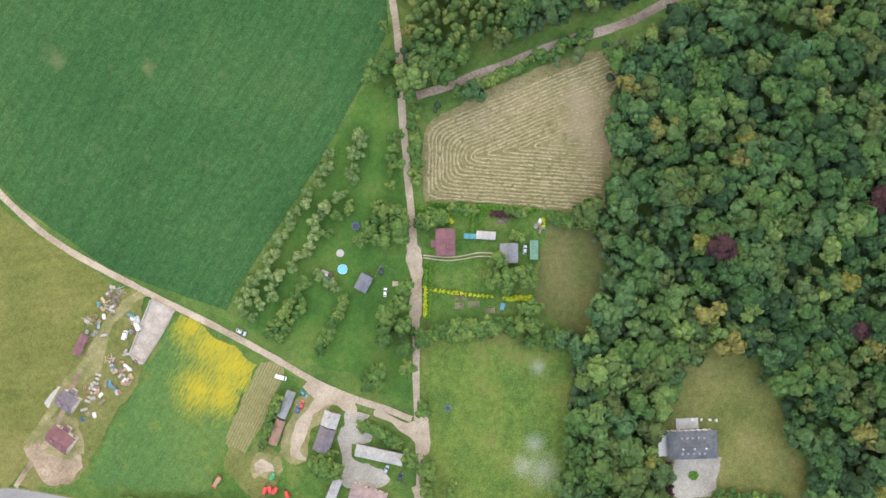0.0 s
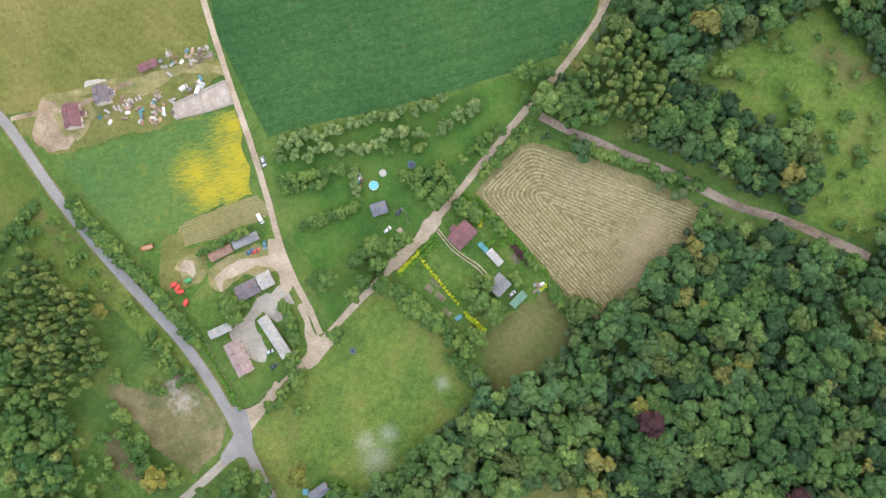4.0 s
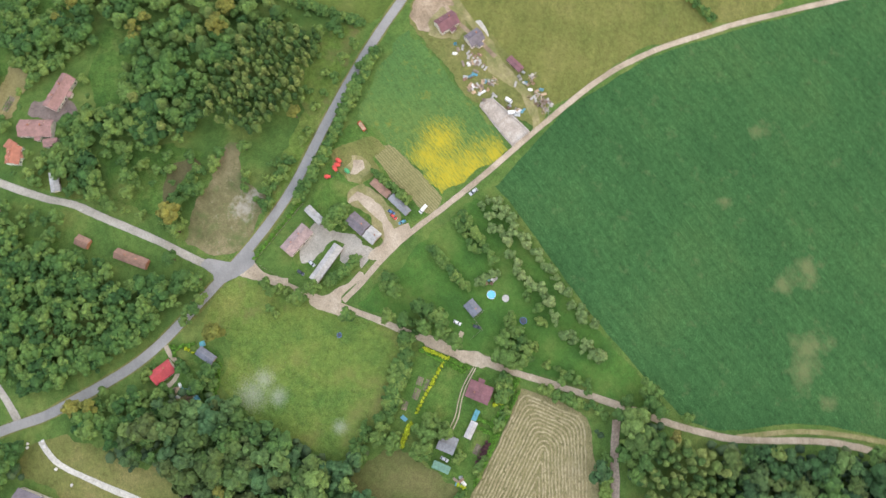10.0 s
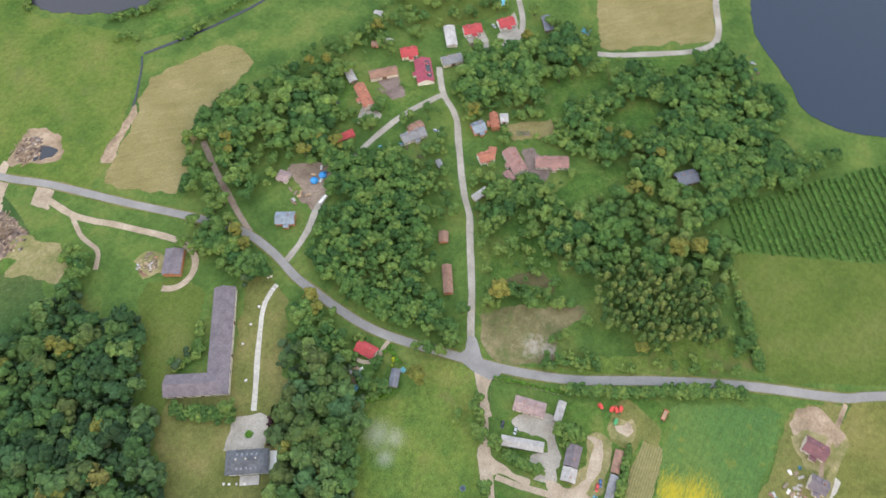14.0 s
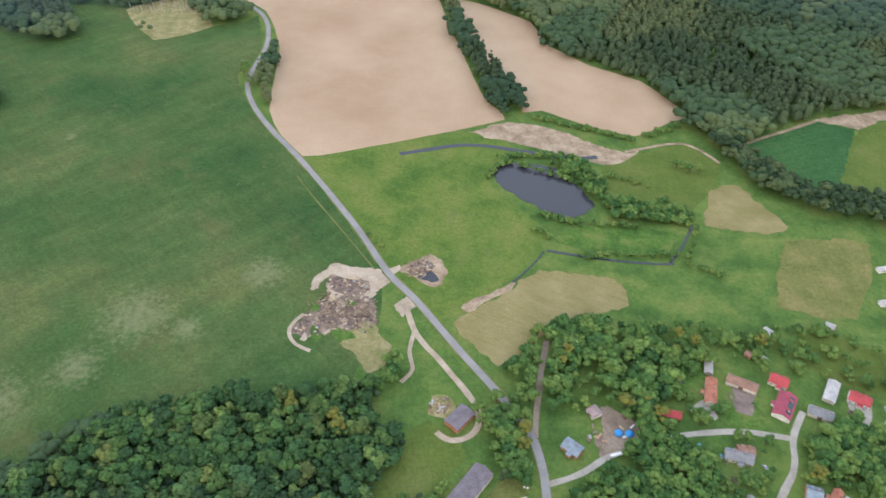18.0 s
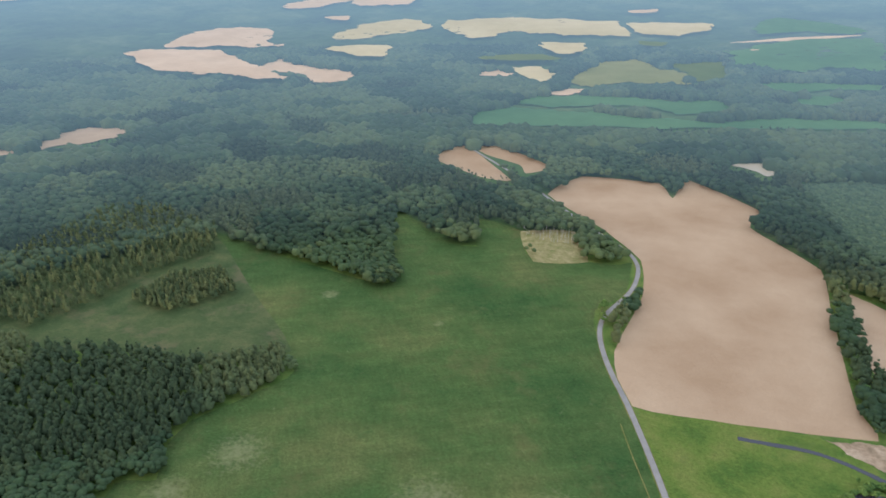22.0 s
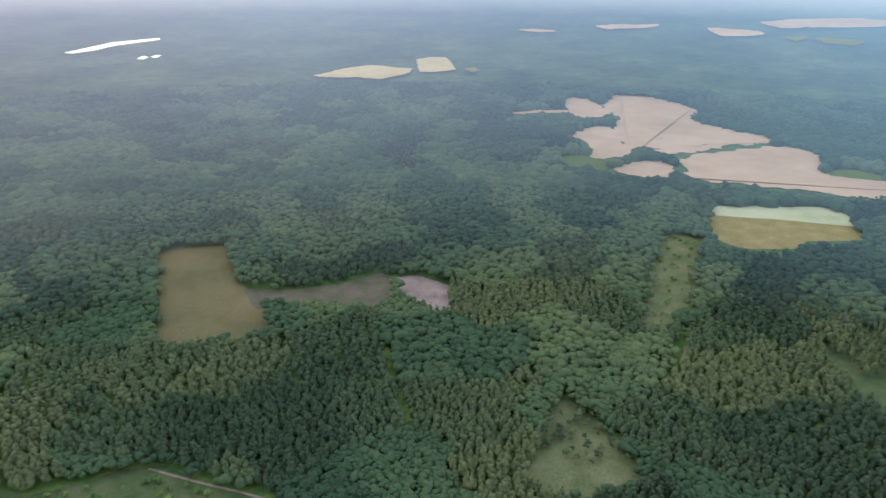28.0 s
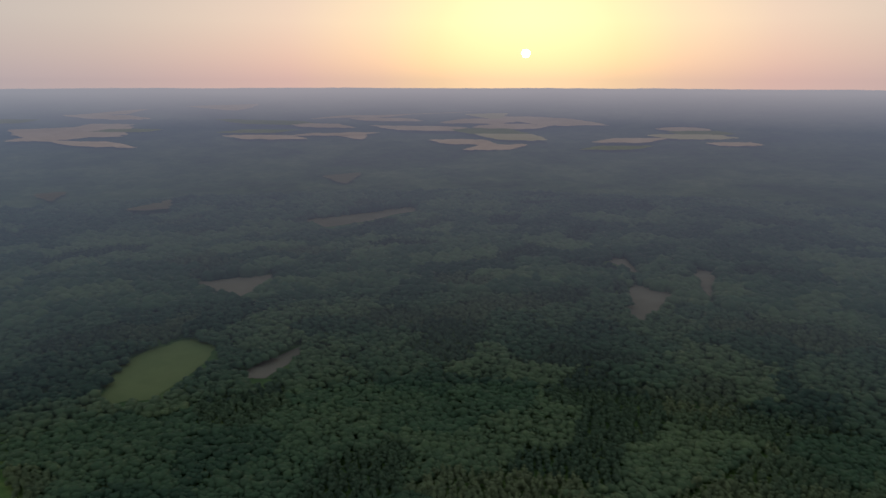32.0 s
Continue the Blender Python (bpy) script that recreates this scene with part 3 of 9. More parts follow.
def flat_patch(name, pts, mat, lift, torn, rag, round_off):
    """A flat patch of land on the ground, its edge rounded and slightly uneven."""
    x, y, _ = bend(*np.array(pts, float).T)
    outline = eased(np.stack([x, y], -1)) if round_off else np.stack([x, y], -1)
    rng = np.random.RandomState(len(outline) + int(abs(outline[0][0])))
    nxt = np.roll(outline, -1, 0)
    area = abs((outline[:, 0] * nxt[:, 1] - nxt[:, 0] * outline[:, 1]).sum()) / 2
    thin = area / np.linalg.norm(nxt - outline, axis=1).sum()
    outline = outline + rng.uniform(-1, 1, outline.shape) * min(0.5, thin * 0.05)
    if rag:
        gaps = np.linalg.norm(np.roll(outline, -1, 0) - outline, axis=1)
        step = max(1.3, gaps.sum() / 700)
        outline = np.concatenate([a + (b - a) * np.linspace(0, 1, max(1, int(g / step)), endpoint=False)[:, None] for a, b, g in zip(outline, np.roll(outline, -1, 0), gaps)])
        outline = outline + np.stack([uneven(rng, len(outline)) for _ in range(2)], -1) * min(rag, thin * 0.2)
    if torn:
        outline = np.concatenate([a + (b - a) * np.linspace(0, 1, 3, endpoint=False)[:, None] for a, b in zip(outline, np.roll(outline, -1, 0))])
        outline = outline + np.stack([np.convolve(np.tile(rng.uniform(-1, 1, len(outline)), 3), np.ones(3) / 3, "same")[len(outline):2 * len(outline)] for _ in range(2)], -1) * thin * torn
    z = rise(np.hypot(outline[:, 0] - CX, outline[:, 1] - CY))
    bm = bmesh.new()
    ring = [bm.verts.new((a, b, c + lift)) for (a, b), c in zip(outline, z)]
    bm.faces.new(ring)
    bmesh.ops.triangulate(bm, faces=bm.faces[:])
    bm.normal_update()
    for f in bm.faces:
        if f.normal.z < 0:
            f.normal_flip()
    after = np.roll(outline, -1, 0)
    whole = abs((outline[:, 0] * after[:, 1] - after[:, 0] * outline[:, 1]).sum()) / 2
    sound = torn > 0 or abs(sum(f.calc_area() for f in bm.faces) - whole) < 0.0005 * whole
    return part(name, bm, mat, None), sound


def foreland(pts):
    """No tall trees stand close before a far field: the strip in front of it stays low."""
    mid = np.mean(pts, 0)
    far = math.hypot(mid[0] - CX, mid[1] - CY)
    step = 15.0 * far / EYE
    shift = (mid - (CX, CY)) / far * step
    CLEAR.append([(x - shift[0], y - shift[1]) for x, y in pts])
    CLEAR.append([(x - shift[0] / 2, y - shift[1] / 2) for x, y in pts])


def field(name, label, mat, pts, lift):
    CLEAR.append(pts)
    if mat in (M_SAND, M_PALE, M_LAWN, M_HAYPALE) and math.hypot(*np.mean(pts, 0)) > 700:
        foreland(pts)
    near = math.hypot(pts[0][0], pts[0][1]) < 700 and mat not in (M_ASPHALT, M_SLAB)
    ob = sheet(name, pts, mat, lift, 0.0, (0.45 if mat in (M_CROP, M_STUBBLE, M_SAND, M_HAY) else 1.1) if near else 0.0)
    tagged(ob, label, "field", kind="structure")


def lawn(name, label, mat, pts, lift):
    """Garden grass, on which bushes may grow."""
    tagged(sheet(name, pts, mat, lift, 0.0, 1.4), label, "lawn", kind="structure")


STREETS = []  # roads that no crown hangs over


def road(name, label, mat, width, pts, lift):
    keep = [np.array(pts[0], float)]
    for q in pts[1:]:
        q = np.array(q, float)
        if np.linalg.norm(q - keep[-1]) > min(9, width * 1.6) and (len(keep) < 2 or (q - keep[-1]) @ (keep[-1] - keep[-2]) > 0):
            keep.append(q)
    p = np.array(keep)
    fine = []
    for n in range(len(p) - 1):
        a, b, c, d = p[max(n - 1, 0)], p[n], p[n + 1], p[min(n + 2, len(p) - 1)]
        for s in np.linspace(0, 1, max(2, int(np.linalg.norm(c - b) / (2.0 if abs(b[0]) + abs(b[1]) < 700 else 8.0))), endpoint=False):
            fine.append(0.5 * (2 * b + (c - a) * s + (2 * a - 5 * b + 4 * c - d) * s**2 + (3 * b - a - 3 * c + d) * s**3))
    fine = np.array(fine + [p[-1]])
    if len(fine) > 24:
        pad = np.r_[np.repeat(fine[:1], 4, 0), fine, np.repeat(fine[-1:], 4, 0)]
        fine = np.stack([np.convolve(pad[:, k], np.ones(9) / 9, "valid") for k in (0, 1)], -1)
    way = np.gradient(fine, axis=0)
    side = np.stack([-way[:, 1], way[:, 0]], 1) / (np.linalg.norm(way, axis=1)[:, None] + 1e-9)
    rng = np.random.RandomState(len(fine))
    wob = 0.008 if mat is M_ASPHALT else 0.05
    wob *= 1.6
    left = fine + side * width / 2 * (1 + wob * uneven(rng, len(fine))[:, None])
    right = fine - side * width / 2 * (1 + wob * uneven(rng, len(fine))[:, None])
    n = len(fine)
    xy = np.r_[left, fine, right]
    x, y, z = bend(xy[:, 0], xy[:, 1])
    quads = np.array([[j * n + k, j * n + n + k, j * n + n + k + 1, j * n + k + 1] for j in (0, 1) for k in range(n - 1)])
    me = mesh_of(name, np.c_[x, y, z + lift], quads, mat)
    ob = new(name, me)
    tagged(ob, label, "road", kind="structure")
    if name in ("village_street", "driveway", "village_lane", "track_lane", "lane", "forest_track", "farm_track"):
        STREETS.append((fine, width * 0.5 + (3.0 if name[:7] == "village" else 0.6)))
    wide = {"forest_track": 1.9, "lane": 1.5}.get(name, 1.6 if width > 3.5 else 1.2)
    skip = 8 if n > 60 else 3
    for k in range(0, n - 1, skip):
        j = min(k + skip, n - 1)
        CLEAR.append([tuple(fine[k] + side[k] * width * wide), tuple(fine[j] + side[j] * width * wide), tuple(fine[j] - side[j] * width * wide), tuple(fine[k] - side[k] * width * wide)])


# ---- ground: one sheet to the skyline
def ground():
    rings = np.r_[0.5, np.linspace(40, BACK, 15), np.linspace(BACK, FLAT, 16)[1:], np.linspace(FLAT, EDGE, 34)[1:]]
    n = 160
    a = np.linspace(0, 2 * math.pi, n, endpoint=False)
    r, t = np.meshgrid(rings, a, indexing="ij")
    v = np.stack([CX + r * np.cos(t), CY + r * np.sin(t), rise(r)], -1).reshape(-1, 3)
    i, j = np.meshgrid(np.arange(len(rings) - 1), np.arange(n), indexing="ij")
    q = np.stack([i * n + j, (i + 1) * n + j, (i + 1) * n + (j + 1) % n, i * n + (j + 1) % n], -1).reshape(-1, 4)
    me = mesh_of("ground", v, q, M_GROUND, smooth=True)
    me.materials.append(M_FARGROUND)  # the backdrop part of the land
    me.polygons.foreach_set("material_index", (r[:-1].ravel() >= BACK - 1).astype(np.int32))
    tagged(new("ground", me), "green meadow ground reaching the skyline", "ground", kind="structure")


ground()

# ---- fields and roads
field("crop_field", "deep green young grain crop with faint tractor lines", M_CROP, [(188, 376), (132, 247), (116, 222), (102, 201), (92.5, 180), (87, 160), (82, 146), (66.7, 130.3), (-2.5, 107.6), (-69.9, 92.6), (-83.8, 88.1), (-84, 90.8), (-109.4, 141.3), (-121.5, 199.4), (-118.9, 248.8), (-115.5, 287.5), (-81, 559)], 0.1000)
field("flower_field", "green field with dense yellow flowering patches", M_RAPE, [(-155.2, 34), (-189.3, 77.6), (-143.2, 90.4), (-101.6, 103.8), (-88.5, 57.9), (-109, 50.6), (-137.4, 37.2)], 0.1015)
field("hay_strip", "mown tan hay strip with raked swaths", M_HAY, [(-128.4, 42.2), (-111.2, 50.5), (-87.9, 57.5), (-81.7, 47.9), (-88.6, 44.3), (-106.1, 36.5), (-124.5, 32)], 0.1330)
field("trodden_grass", "trodden olive ground behind the farm", M_LAWN, [(-138, 25.9), (-135.6, 34.3), (-128.2, 41.1), (-124.1, 32.5), (-117.2, 30.5), (-112, 19.9), (-116.5, 12.5), (-122.6, 10.1), (-132.9, 11.9), (-138.1, 19.5)], 0.1345)
field("dry_meadow", "olive dry meadow along the asphalt road", M_OLIVE, [(-221.2, 106.9), (-251.5, 143.6), (-288.8, 186.4), (-315, 234), (-354, 299), (-250, 363), (-139.9, 248.4), (-180.9, 215.4), (-193.9, 158.7)], 0.0895)
field("dry_meadow", "olive dry meadow with brownish patches", M_OLIVE, [(-239, 120), (-223.2, 100.5), (-184.7, 109.2), (-165.5, 120), (-118.7, 132.9), (-114.5, 142.1), (-128.6, 197.4), (-125.6, 243.6), (-233.7, 207.2), (-288.5, 198)], 0.1060)
field("dry_meadow", "olive dry meadow strip beyond the hedge", M_OLIVE, [(-233.5, 208.9), (-126.7, 247.2), (-124, 289.7), (-147.8, 282.7), (-229.3, 259.5)], 0.1175)
field("pasture", "light green pasture across the asphalt road", M_LIGHT, [(-252.3, 3.3), (-200.5, 58.7), (-229.2, 95.3), (-282.2, 155.1), (-338, 219), (-430, 234), (-357, 133)], 0.1090)
field("plantation_soil", "dark soil between rows of young saplings", M_DARKSOIL, [(-276.6, -21.2), (-254.1, 2.5), (-359, 132), (-435, 233), (-520, 215), (-426, 86), (-362, 29)], 0.1105)
field("paddock", "bright green paddock with pale dry spots", M_PADDOCK, [(-89, -62.8), (-69.5, -36.1), (-46.8, -11.7), (-27.2, 11.1), (-8.9, 2.1), (9.3, -17.6), (23.8, -41.7), (-10.1, -75.2), (-37.3, -89), (-56, -75.2), (-72, -87.8), (-83.6, -73.4)], 0.1320)
field("stubble_field", "mown tan stubble field with concentric swaths", M_STUBBLE, [(51, 84.9), (96.6, 71.8), (142.5, 47.5), (108.9, 14.4), (81.4, -7.1), (49.5, 31.7), (24.2, 58.7)], 0.1335)
field("mown_plot", "dark olive mown plot beside the wood", M_MOWN, [(25, -13.5), (58.3, 8.7), (75.5, -7.8), (57.7, -30.1), (33.5, -39.5)], 0.1350)
field("manor_lawn", "yellow-green lawn around the manor", M_LAWN, [(54.8, -79.9), (69.2, -84.5), (83.5, -96.5), (75.9, -130.1), (61.7, -160.6), (40.1, -183.6), (-13.3, -132.7), (27.2, -97.9)], 0.1165)
field("manor_lawn", "dry grass strip along the manor drive", M_LAWN, [(-44.3, -188.6), (-42.3, -170.8), (-23.6, -149.2), (6.8, -126.1), (20.9, -151.2), (0.9, -166.5), (-23.2, -191), (-36.6, -195.1)], 0.1280)
field("orchard_grass", "dark green mown orchard grass", M_ORCHARD, [(-50.6, -5.5), (-62.7, 24.5), (-80.9, 74.1), (-66, 89.8), (-0, 105.8), (64.5, 124.6), (17.1, 67.4), (-12.2, 33.4), (-36.5, 6.6)], 0.0995)
field("garden_grass", "bright green garden lawn", M_GARDEN, [(-22.3, 11.3), (3.6, 40.5), (21.4, 60.6), (59.9, 14.8), (30, -10.5), (18.1, -20.1)], 0.1110)
field("farmyard_grass", "green farmyard grass", M_GARDEN, [(-80.3, -30.8), (-114.4, -9.8), (-148.6, 28.5), (-88.5, 57.9), (-72.7, 18.5), (-63.5, -19.4)], 0.1025)
field("scrub", "brown dry scrub with pale thistles", M_SCRUB, [(-117.7, -83.1), (-137.6, -65.2), (-162.2, -42.4), (-159, -35.5), (-139.5, -40.5), (-120.9, -33), (-100.7, -53.8), (-105.5, -70.7)], 0.1240)
field("hayfield", "pale tan hayfield beside the village", M_HAYPALE, [(-11, -321), (-44, -341), (-84, -369), (-140, -356), (-143, -329), (-107, -317), (-80, -310), (-41.5, -279.9)], 0.1255)
field("hayfield", "tan mown field inside the village", M_HAYPALE, [(-323, -158), (-400, -222), (-418, -174), (-419, -132), (-382, -104), (-346, -134)], 0.1270)
field("great_meadow", "broad dark green meadow with pale flower drifts", M_MEADOW, [(748, -667), (615, -648), (457, -638), (446, -666), (580, -876), (512, -839), (440, -789), (392, -796), (434, -891), (355, -873), (320, -802), (208, -824), (189, -840), (175, -749), (195, -695), (175, -634), (91, -489), (35, -388), (39, -382), (40, -335), (47, -300), (57, -285), (62, -267), (90, -264), (145, -270), (206, -258), (268.7, -217), (400, -150), (450, -249), (425, -268), (450, -303), (455, -336), (436, -386), (423, -440), (540, -513)], 0.0885)
field("ploughed_field", "bare beige ploughed field", M_SAND, [(378, -1038), (355, -1153), (228, -1175), (192, -1111), (187, -1216), (62, -1115), (67, -1036), (-29, -929), (-45, -798), (-68, -632), (-85, -584), (25, -553), (115, -536), (152, -618), (155, -756), (181, -853), (254, -933)], 0.1500)
field("ploughed_field", "bare beige ploughed strip behind a hedge", M_SAND, [(-52.8, -868), (-85.6, -856), (-144.9, -798), (-153.9, -740), (-193.4, -685), (-239.4, -648), (-264, -595), (-264.9, -572), (-248.9, -567), (-218.3, -549), (-202, -546), (-161, -569), (-125.2, -597), (-104.6, -596), (-111.5, -632), (-96.1, -665), (-80.7, -708)], 0.1515)
field("ploughed_field", "small beige field beside the forest road", M_SAND, [(648, -1133), (640, -1217), (620, -1236), (459, -1077), (514, -1069)], 0.1530)
field("ploughed_field", "beige field across the forest road", M_SAND, [(614, -1242), (565, -1265), (421, -1180), (450, -1123), (478, -1165), (560, -1196)], 0.1545)
field("marsh_meadow", "light green wet meadow beside the pond", M_MARSH, [(106, -537), (-42, -565), (-84, -540), (-56, -486), (-97, -412), (-72, -372), (-2, -323), (39, -380)], 0.1260)
field("bank_sand", "pale sandy bank beside the creek", M_BANK, [(-45.6, -564), (-87.6, -579), (-128.9, -564), (-170.7, -530), (-192.7, -517), (-204.8, -523), (-185.5, -506), (-164, -502), (-137.6, -516), (-116.5, -529), (-91.5, -542)], 0.1675)
field("tan_plot", "small tan plot by the water meadows", M_HAYPALE, [(-249, -455), (-276, -463), (-297, -404), (-279, -398), (-230, -411)], 0.1590)
field("olive_plot", "olive strip field beside the caravans", M_LAWN, [(-289, -387), (-356, -380), (-304, -303), (-254, -320)], 0.1605)
field("barn_meadow", "green rough grass behind the long barn", M_LIGHT, [(15.8, -239.3), (-6.8, -229.3), (-11.1, -209.8), (11.5, -190.7), (37.4, -178), (54.6, -167.1), (59.6, -178.3), (34.9, -206)], 0.1625)
field("green_field", "even green field behind an alder belt", M_CROP, [(-299.7, -520), (-351, -541), (-393, -556), (-418, -542), (-428, -546), (-394, -495), (-365, -450), (-331, -456), (-314, -495)], 0.1420)
field("green_field", "light olive green field beside a forest", M_LIGHT, [(-427, -542), (-468, -553), (-531, -575), (-658, -604), (-546, -451), (-436, -421), (-422, -429), (-384, -437), (-364, -448), (-394, -495)], 0.1435)
field("sand_patch", "pale bare sand along the forest edge", M_BANK, [(-394, -559), (-415, -565), (-455, -568), (-497, -577), (-527, -581), (-522, -572), (-469, -555), (-453, -553), (-431, -540), (-419, -544)], 0.1690)
field("water_meadow", "pale green mown meadow beside the pond", M_LIGHT, [(-166.7, -501), (-224.2, -524), (-247.3, -528), (-263.9, -513), (-271.9, -495), (-256.4, -459), (-224.3, -432), (-213.9, -445), (-185.4, -442), (-158.2, -469)], 0.1450)
field("brown_clearing", "tan brown field enclosed by forest", M_CLEAR, [(979, 551), (1029, 462), (912, 401), (824, 334), (739, 288), (713, 345), (687, 403), (787, 453)], 0.1635)
field("gravel_patch", "pinkish grey bare gravel patch in forest", M_GRAVEL, [(923, 181), (941, 144), (905, 91), (816, 90), (851, 145)], 0.1850)
field("felled_strip", "brownish felled strip in the forest", M_FELLED, [(867, 371), (869, 322), (901, 243.8), (945, 198.6), (914, 175.8), (843, 165), (815, 177.9), (822, 224.3), (812, 304), (812, 336)], 0.1665)
field("forest_glade", "pale green glade in the forest", M_PALEGLADE, [(516, -9), (658, -44), (589, -98), (521, -109), (493, -41)], 0.1480)
field("forest_glade", "narrow dull green glade in the forest", M_PALEGLADE, [(1144, -229), (1154, -303), (891, -222), (794, -176), (804, -144)], 0.1495)
field("forest_glade", "green glade with a sandy track", M_GLADE, [(359, 470), (420, 466), (455, 471), (460, 435), (457, 400), (476, 364), (496, 340), (504, 308), (488, 258), (471, 190), (457, 165), (418, 165), (330, 405)], 0.1510)
field("forest_glade", "dull green glade between birches", M_GLADE, [(789, -347), (846, -428), (837, -499), (796, -582), (740, -660), (568, -546), (449, -467), (524, -399), (609, -385), (678, -351)], 0.1525)
field("scrub_clearing", "rough green clearing with bushes", M_SCRUBG, [(135, 119.8), (147.2, 129.2), (171.3, 140.2), (201.4, 159.2), (284.6, 42.2), (244.8, 39.1), (225.4, 34.7), (202.4, 38.2), (189.3, 48.6), (195.4, 74.3), (187.2, 88.2), (166.8, 92.8), (147.1, 104)], 0.1540)
field("striped_field", "olive strip of a forest field", M_HAYPALE, [(1288, -348), (1253, -572), (1174, -559), (1156, -457), (1194, -325)], 0.1755)
field("striped_field", "pale grey green strip of a forest field", M_PALE, [(1324, -355), (1336, -452), (1342, -553), (1307, -582), (1240, -571), (1260, -452), (1271, -344)], 0.237)
field("striped_field", "tan strip of a forest field", M_HAYPALE, [(1195, -324), (1177, -390), (1167, -466), (1117, -429), (1109, -346), (1148, -318)], 0.2385)
field("farmyard", "pale trodden farmyard between the barns", M_STREET, [(-75.5, 13), (-71, 7.2), (-68.3, 2.1), (-73.2, 3.3), (-77, 1.2), (-74.4, -5.1), (-77.5, -6.9), (-83.9, -1.5), (-88.9, -5.6), (-82.3, -16.2), (-80.9, -20.8), (-83, -26.7), (-89.9, -25), (-96.1, -17.5), (-100.6, -13.5), (-100.4, -9.5), (-95.3, -6.7), (-90.1, -2.2), (-87, 4.9), (-82.8, 7.5), (-79.4, 8.6)], 0.2100)
field("farmyard", "pale sandy farmyard apron", M_SANDROAD, [(-81.6, 35.5), (-74.9, 34.2), (-71.8, 25.9), (-68.1, 12.6), (-71, 7.2), (-74.4, 10.2), (-75.5, 15.4), (-78.4, 20), (-82.8, 22), (-88.2, 21.9), (-94.8, 18.4), (-103.2, 15), (-103.4, 9.2), (-106.1, 10.2), (-108.9, 16), (-104.4, 20.2), (-94.7, 24.9), (-86.7, 26.1), (-81.4, 27.7)], 0.2215)
road("cottage_drive", "pale drive of the red roofed cottage", M_SANDROAD, 2.4, [(-67, -108.2), (-61.1, -107.4), (-54.1, -104.8), (-50.7, -104), (-48.2, -109.6), (-46.6, -113.7)], 0.330)
field("farmyard", "sandy trodden ground between the sheds", M_SCRUB2, [(-113, 12.9), (-109.8, 20.4), (-101.4, 26.8), (-81.1, 34.7), (-72.5, 26.5), (-70.4, 13.2), (-78.2, 19.5), (-96.6, 14.9), (-106.8, 9.1)], 0.1965)
field("cottage_yard", "trodden earth yard with stored things", M_SCRUB2, [(-43.2, -109.6), (-41.6, -104.9), (-37.1, -103.2), (-33.5, -100.5), (-30.5, -104.8), (-35.9, -110.7), (-40.8, -112.9)], 0.3220)
field("sand_patch", "bare sandy patch behind the farm", M_SCRUB2, [(-129.4, 20.5), (-127.7, 26.2), (-121.4, 27.9), (-116.2, 25.2), (-113.8, 18.3), (-116.9, 12.9), (-123.4, 13.5), (-125.5, 17.4)], 0.2030)
field("sand_patch", "patch of pale sand behind the farm", M_SANDROAD, [(-126.5, 20.6), (-124.5, 25), (-119.5, 24.2), (-117.7, 18.9), (-119.7, 15.7), (-122.9, 18.2)], 0.2065)
field("site_yard", "olive trodden yard of a building site", M_LAWN, [(-195.5, 79.3), (-213.8, 97.6), (-188.4, 109.7), (-165.4, 121.7), (-139.6, 131.2), (-116.7, 136.5), (-106.7, 122.9), (-113.1, 118.4), (-131.3, 106.9), (-130.5, 96.9), (-164.7, 88.1)], 0.1945)
field("site_track", "bare trodden earth between stored material", M_SCRUB2, [(-122.1, 127.3), (-127.4, 128.1), (-134.9, 126), (-142.4, 123.9), (-152.2, 120.2), (-163.9, 120.3), (-168.6, 117.1), (-160.2, 114.5), (-148.6, 110.7), (-141.6, 115.2), (-133.1, 120.3)], 0.2045)
field("site_sand", "pale trodden ground under the new house", M_SCRUB2, [(-201.7, 110.2), (-192.1, 111.2), (-180.8, 111.8), (-172.9, 103.9), (-175.6, 95.7), (-180.4, 88.3), (-183.1, 87.5), (-189.3, 91.1), (-205.6, 97.8)], 0.2160)
field("site_sand", "pale sand round the new house", M_BANK, [(-202.3, 108.2), (-193.5, 108.6), (-193.8, 100.1), (-189.3, 91.1), (-183.1, 87.5), (-186.6, 82.2), (-196, 81.4), (-203.6, 86.7), (-206.6, 94.5)], 0.2260)
field("terrace", "white paved terrace of the unfinished house", M_WHITEGRAVEL, [(-178.5, 119), (-168.6, 120.2), (-163.5, 112), (-166.2, 109.4), (-170.1, 116.4), (-178.7, 114.7)], 0.2460)
field("slab", "concrete yard slab with low walls", M_SLAB, [(-130.4, 97.9), (-132, 107), (-105.7, 118.9), (-101.4, 106.3)], 0.2675)
field("heap_sand", "pale sand round the timber heap", M_SANDROAD, [(42, -380), (30, -366), (43, -356), (52, -349), (57, -356), (50, -366), (62, -366), (77, -377), (84, -372), (90, -360), (94, -362), (89, -378), (76, -390), (60, -384)], 0.1890)
field("heap_ground", "dark bark-strewn ground of a timber yard", M_BARKSOIL, [(80, -377), (50, -368), (42, -325), (53, -316), (76, -321), (84, -316), (104, -319), (96, -339), (81, -356)], 0.2005)
field("sand_patch", "patch of pale sand in the timber yard", M_SANDROAD, [(71, -349), (66, -348), (69, -335), (75, -338)], 0.2220)
field("sand_patch", "patch of pale sand in the timber yard", M_SANDROAD, [(48, -344), (44, -339), (45, -332), (49, -338)], 0.2235)
field("sand_patch", "patch of pale sand in the timber yard", M_SANDROAD, [(68, -332), (64, -329), (68, -321), (71, -324)], 0.2250)
field("sand_patch", "patch of pale sand in the timber yard", M_SANDROAD, [(82, -370), (76, -360), (69, -356), (74, -353), (82, -364)], 0.2265)
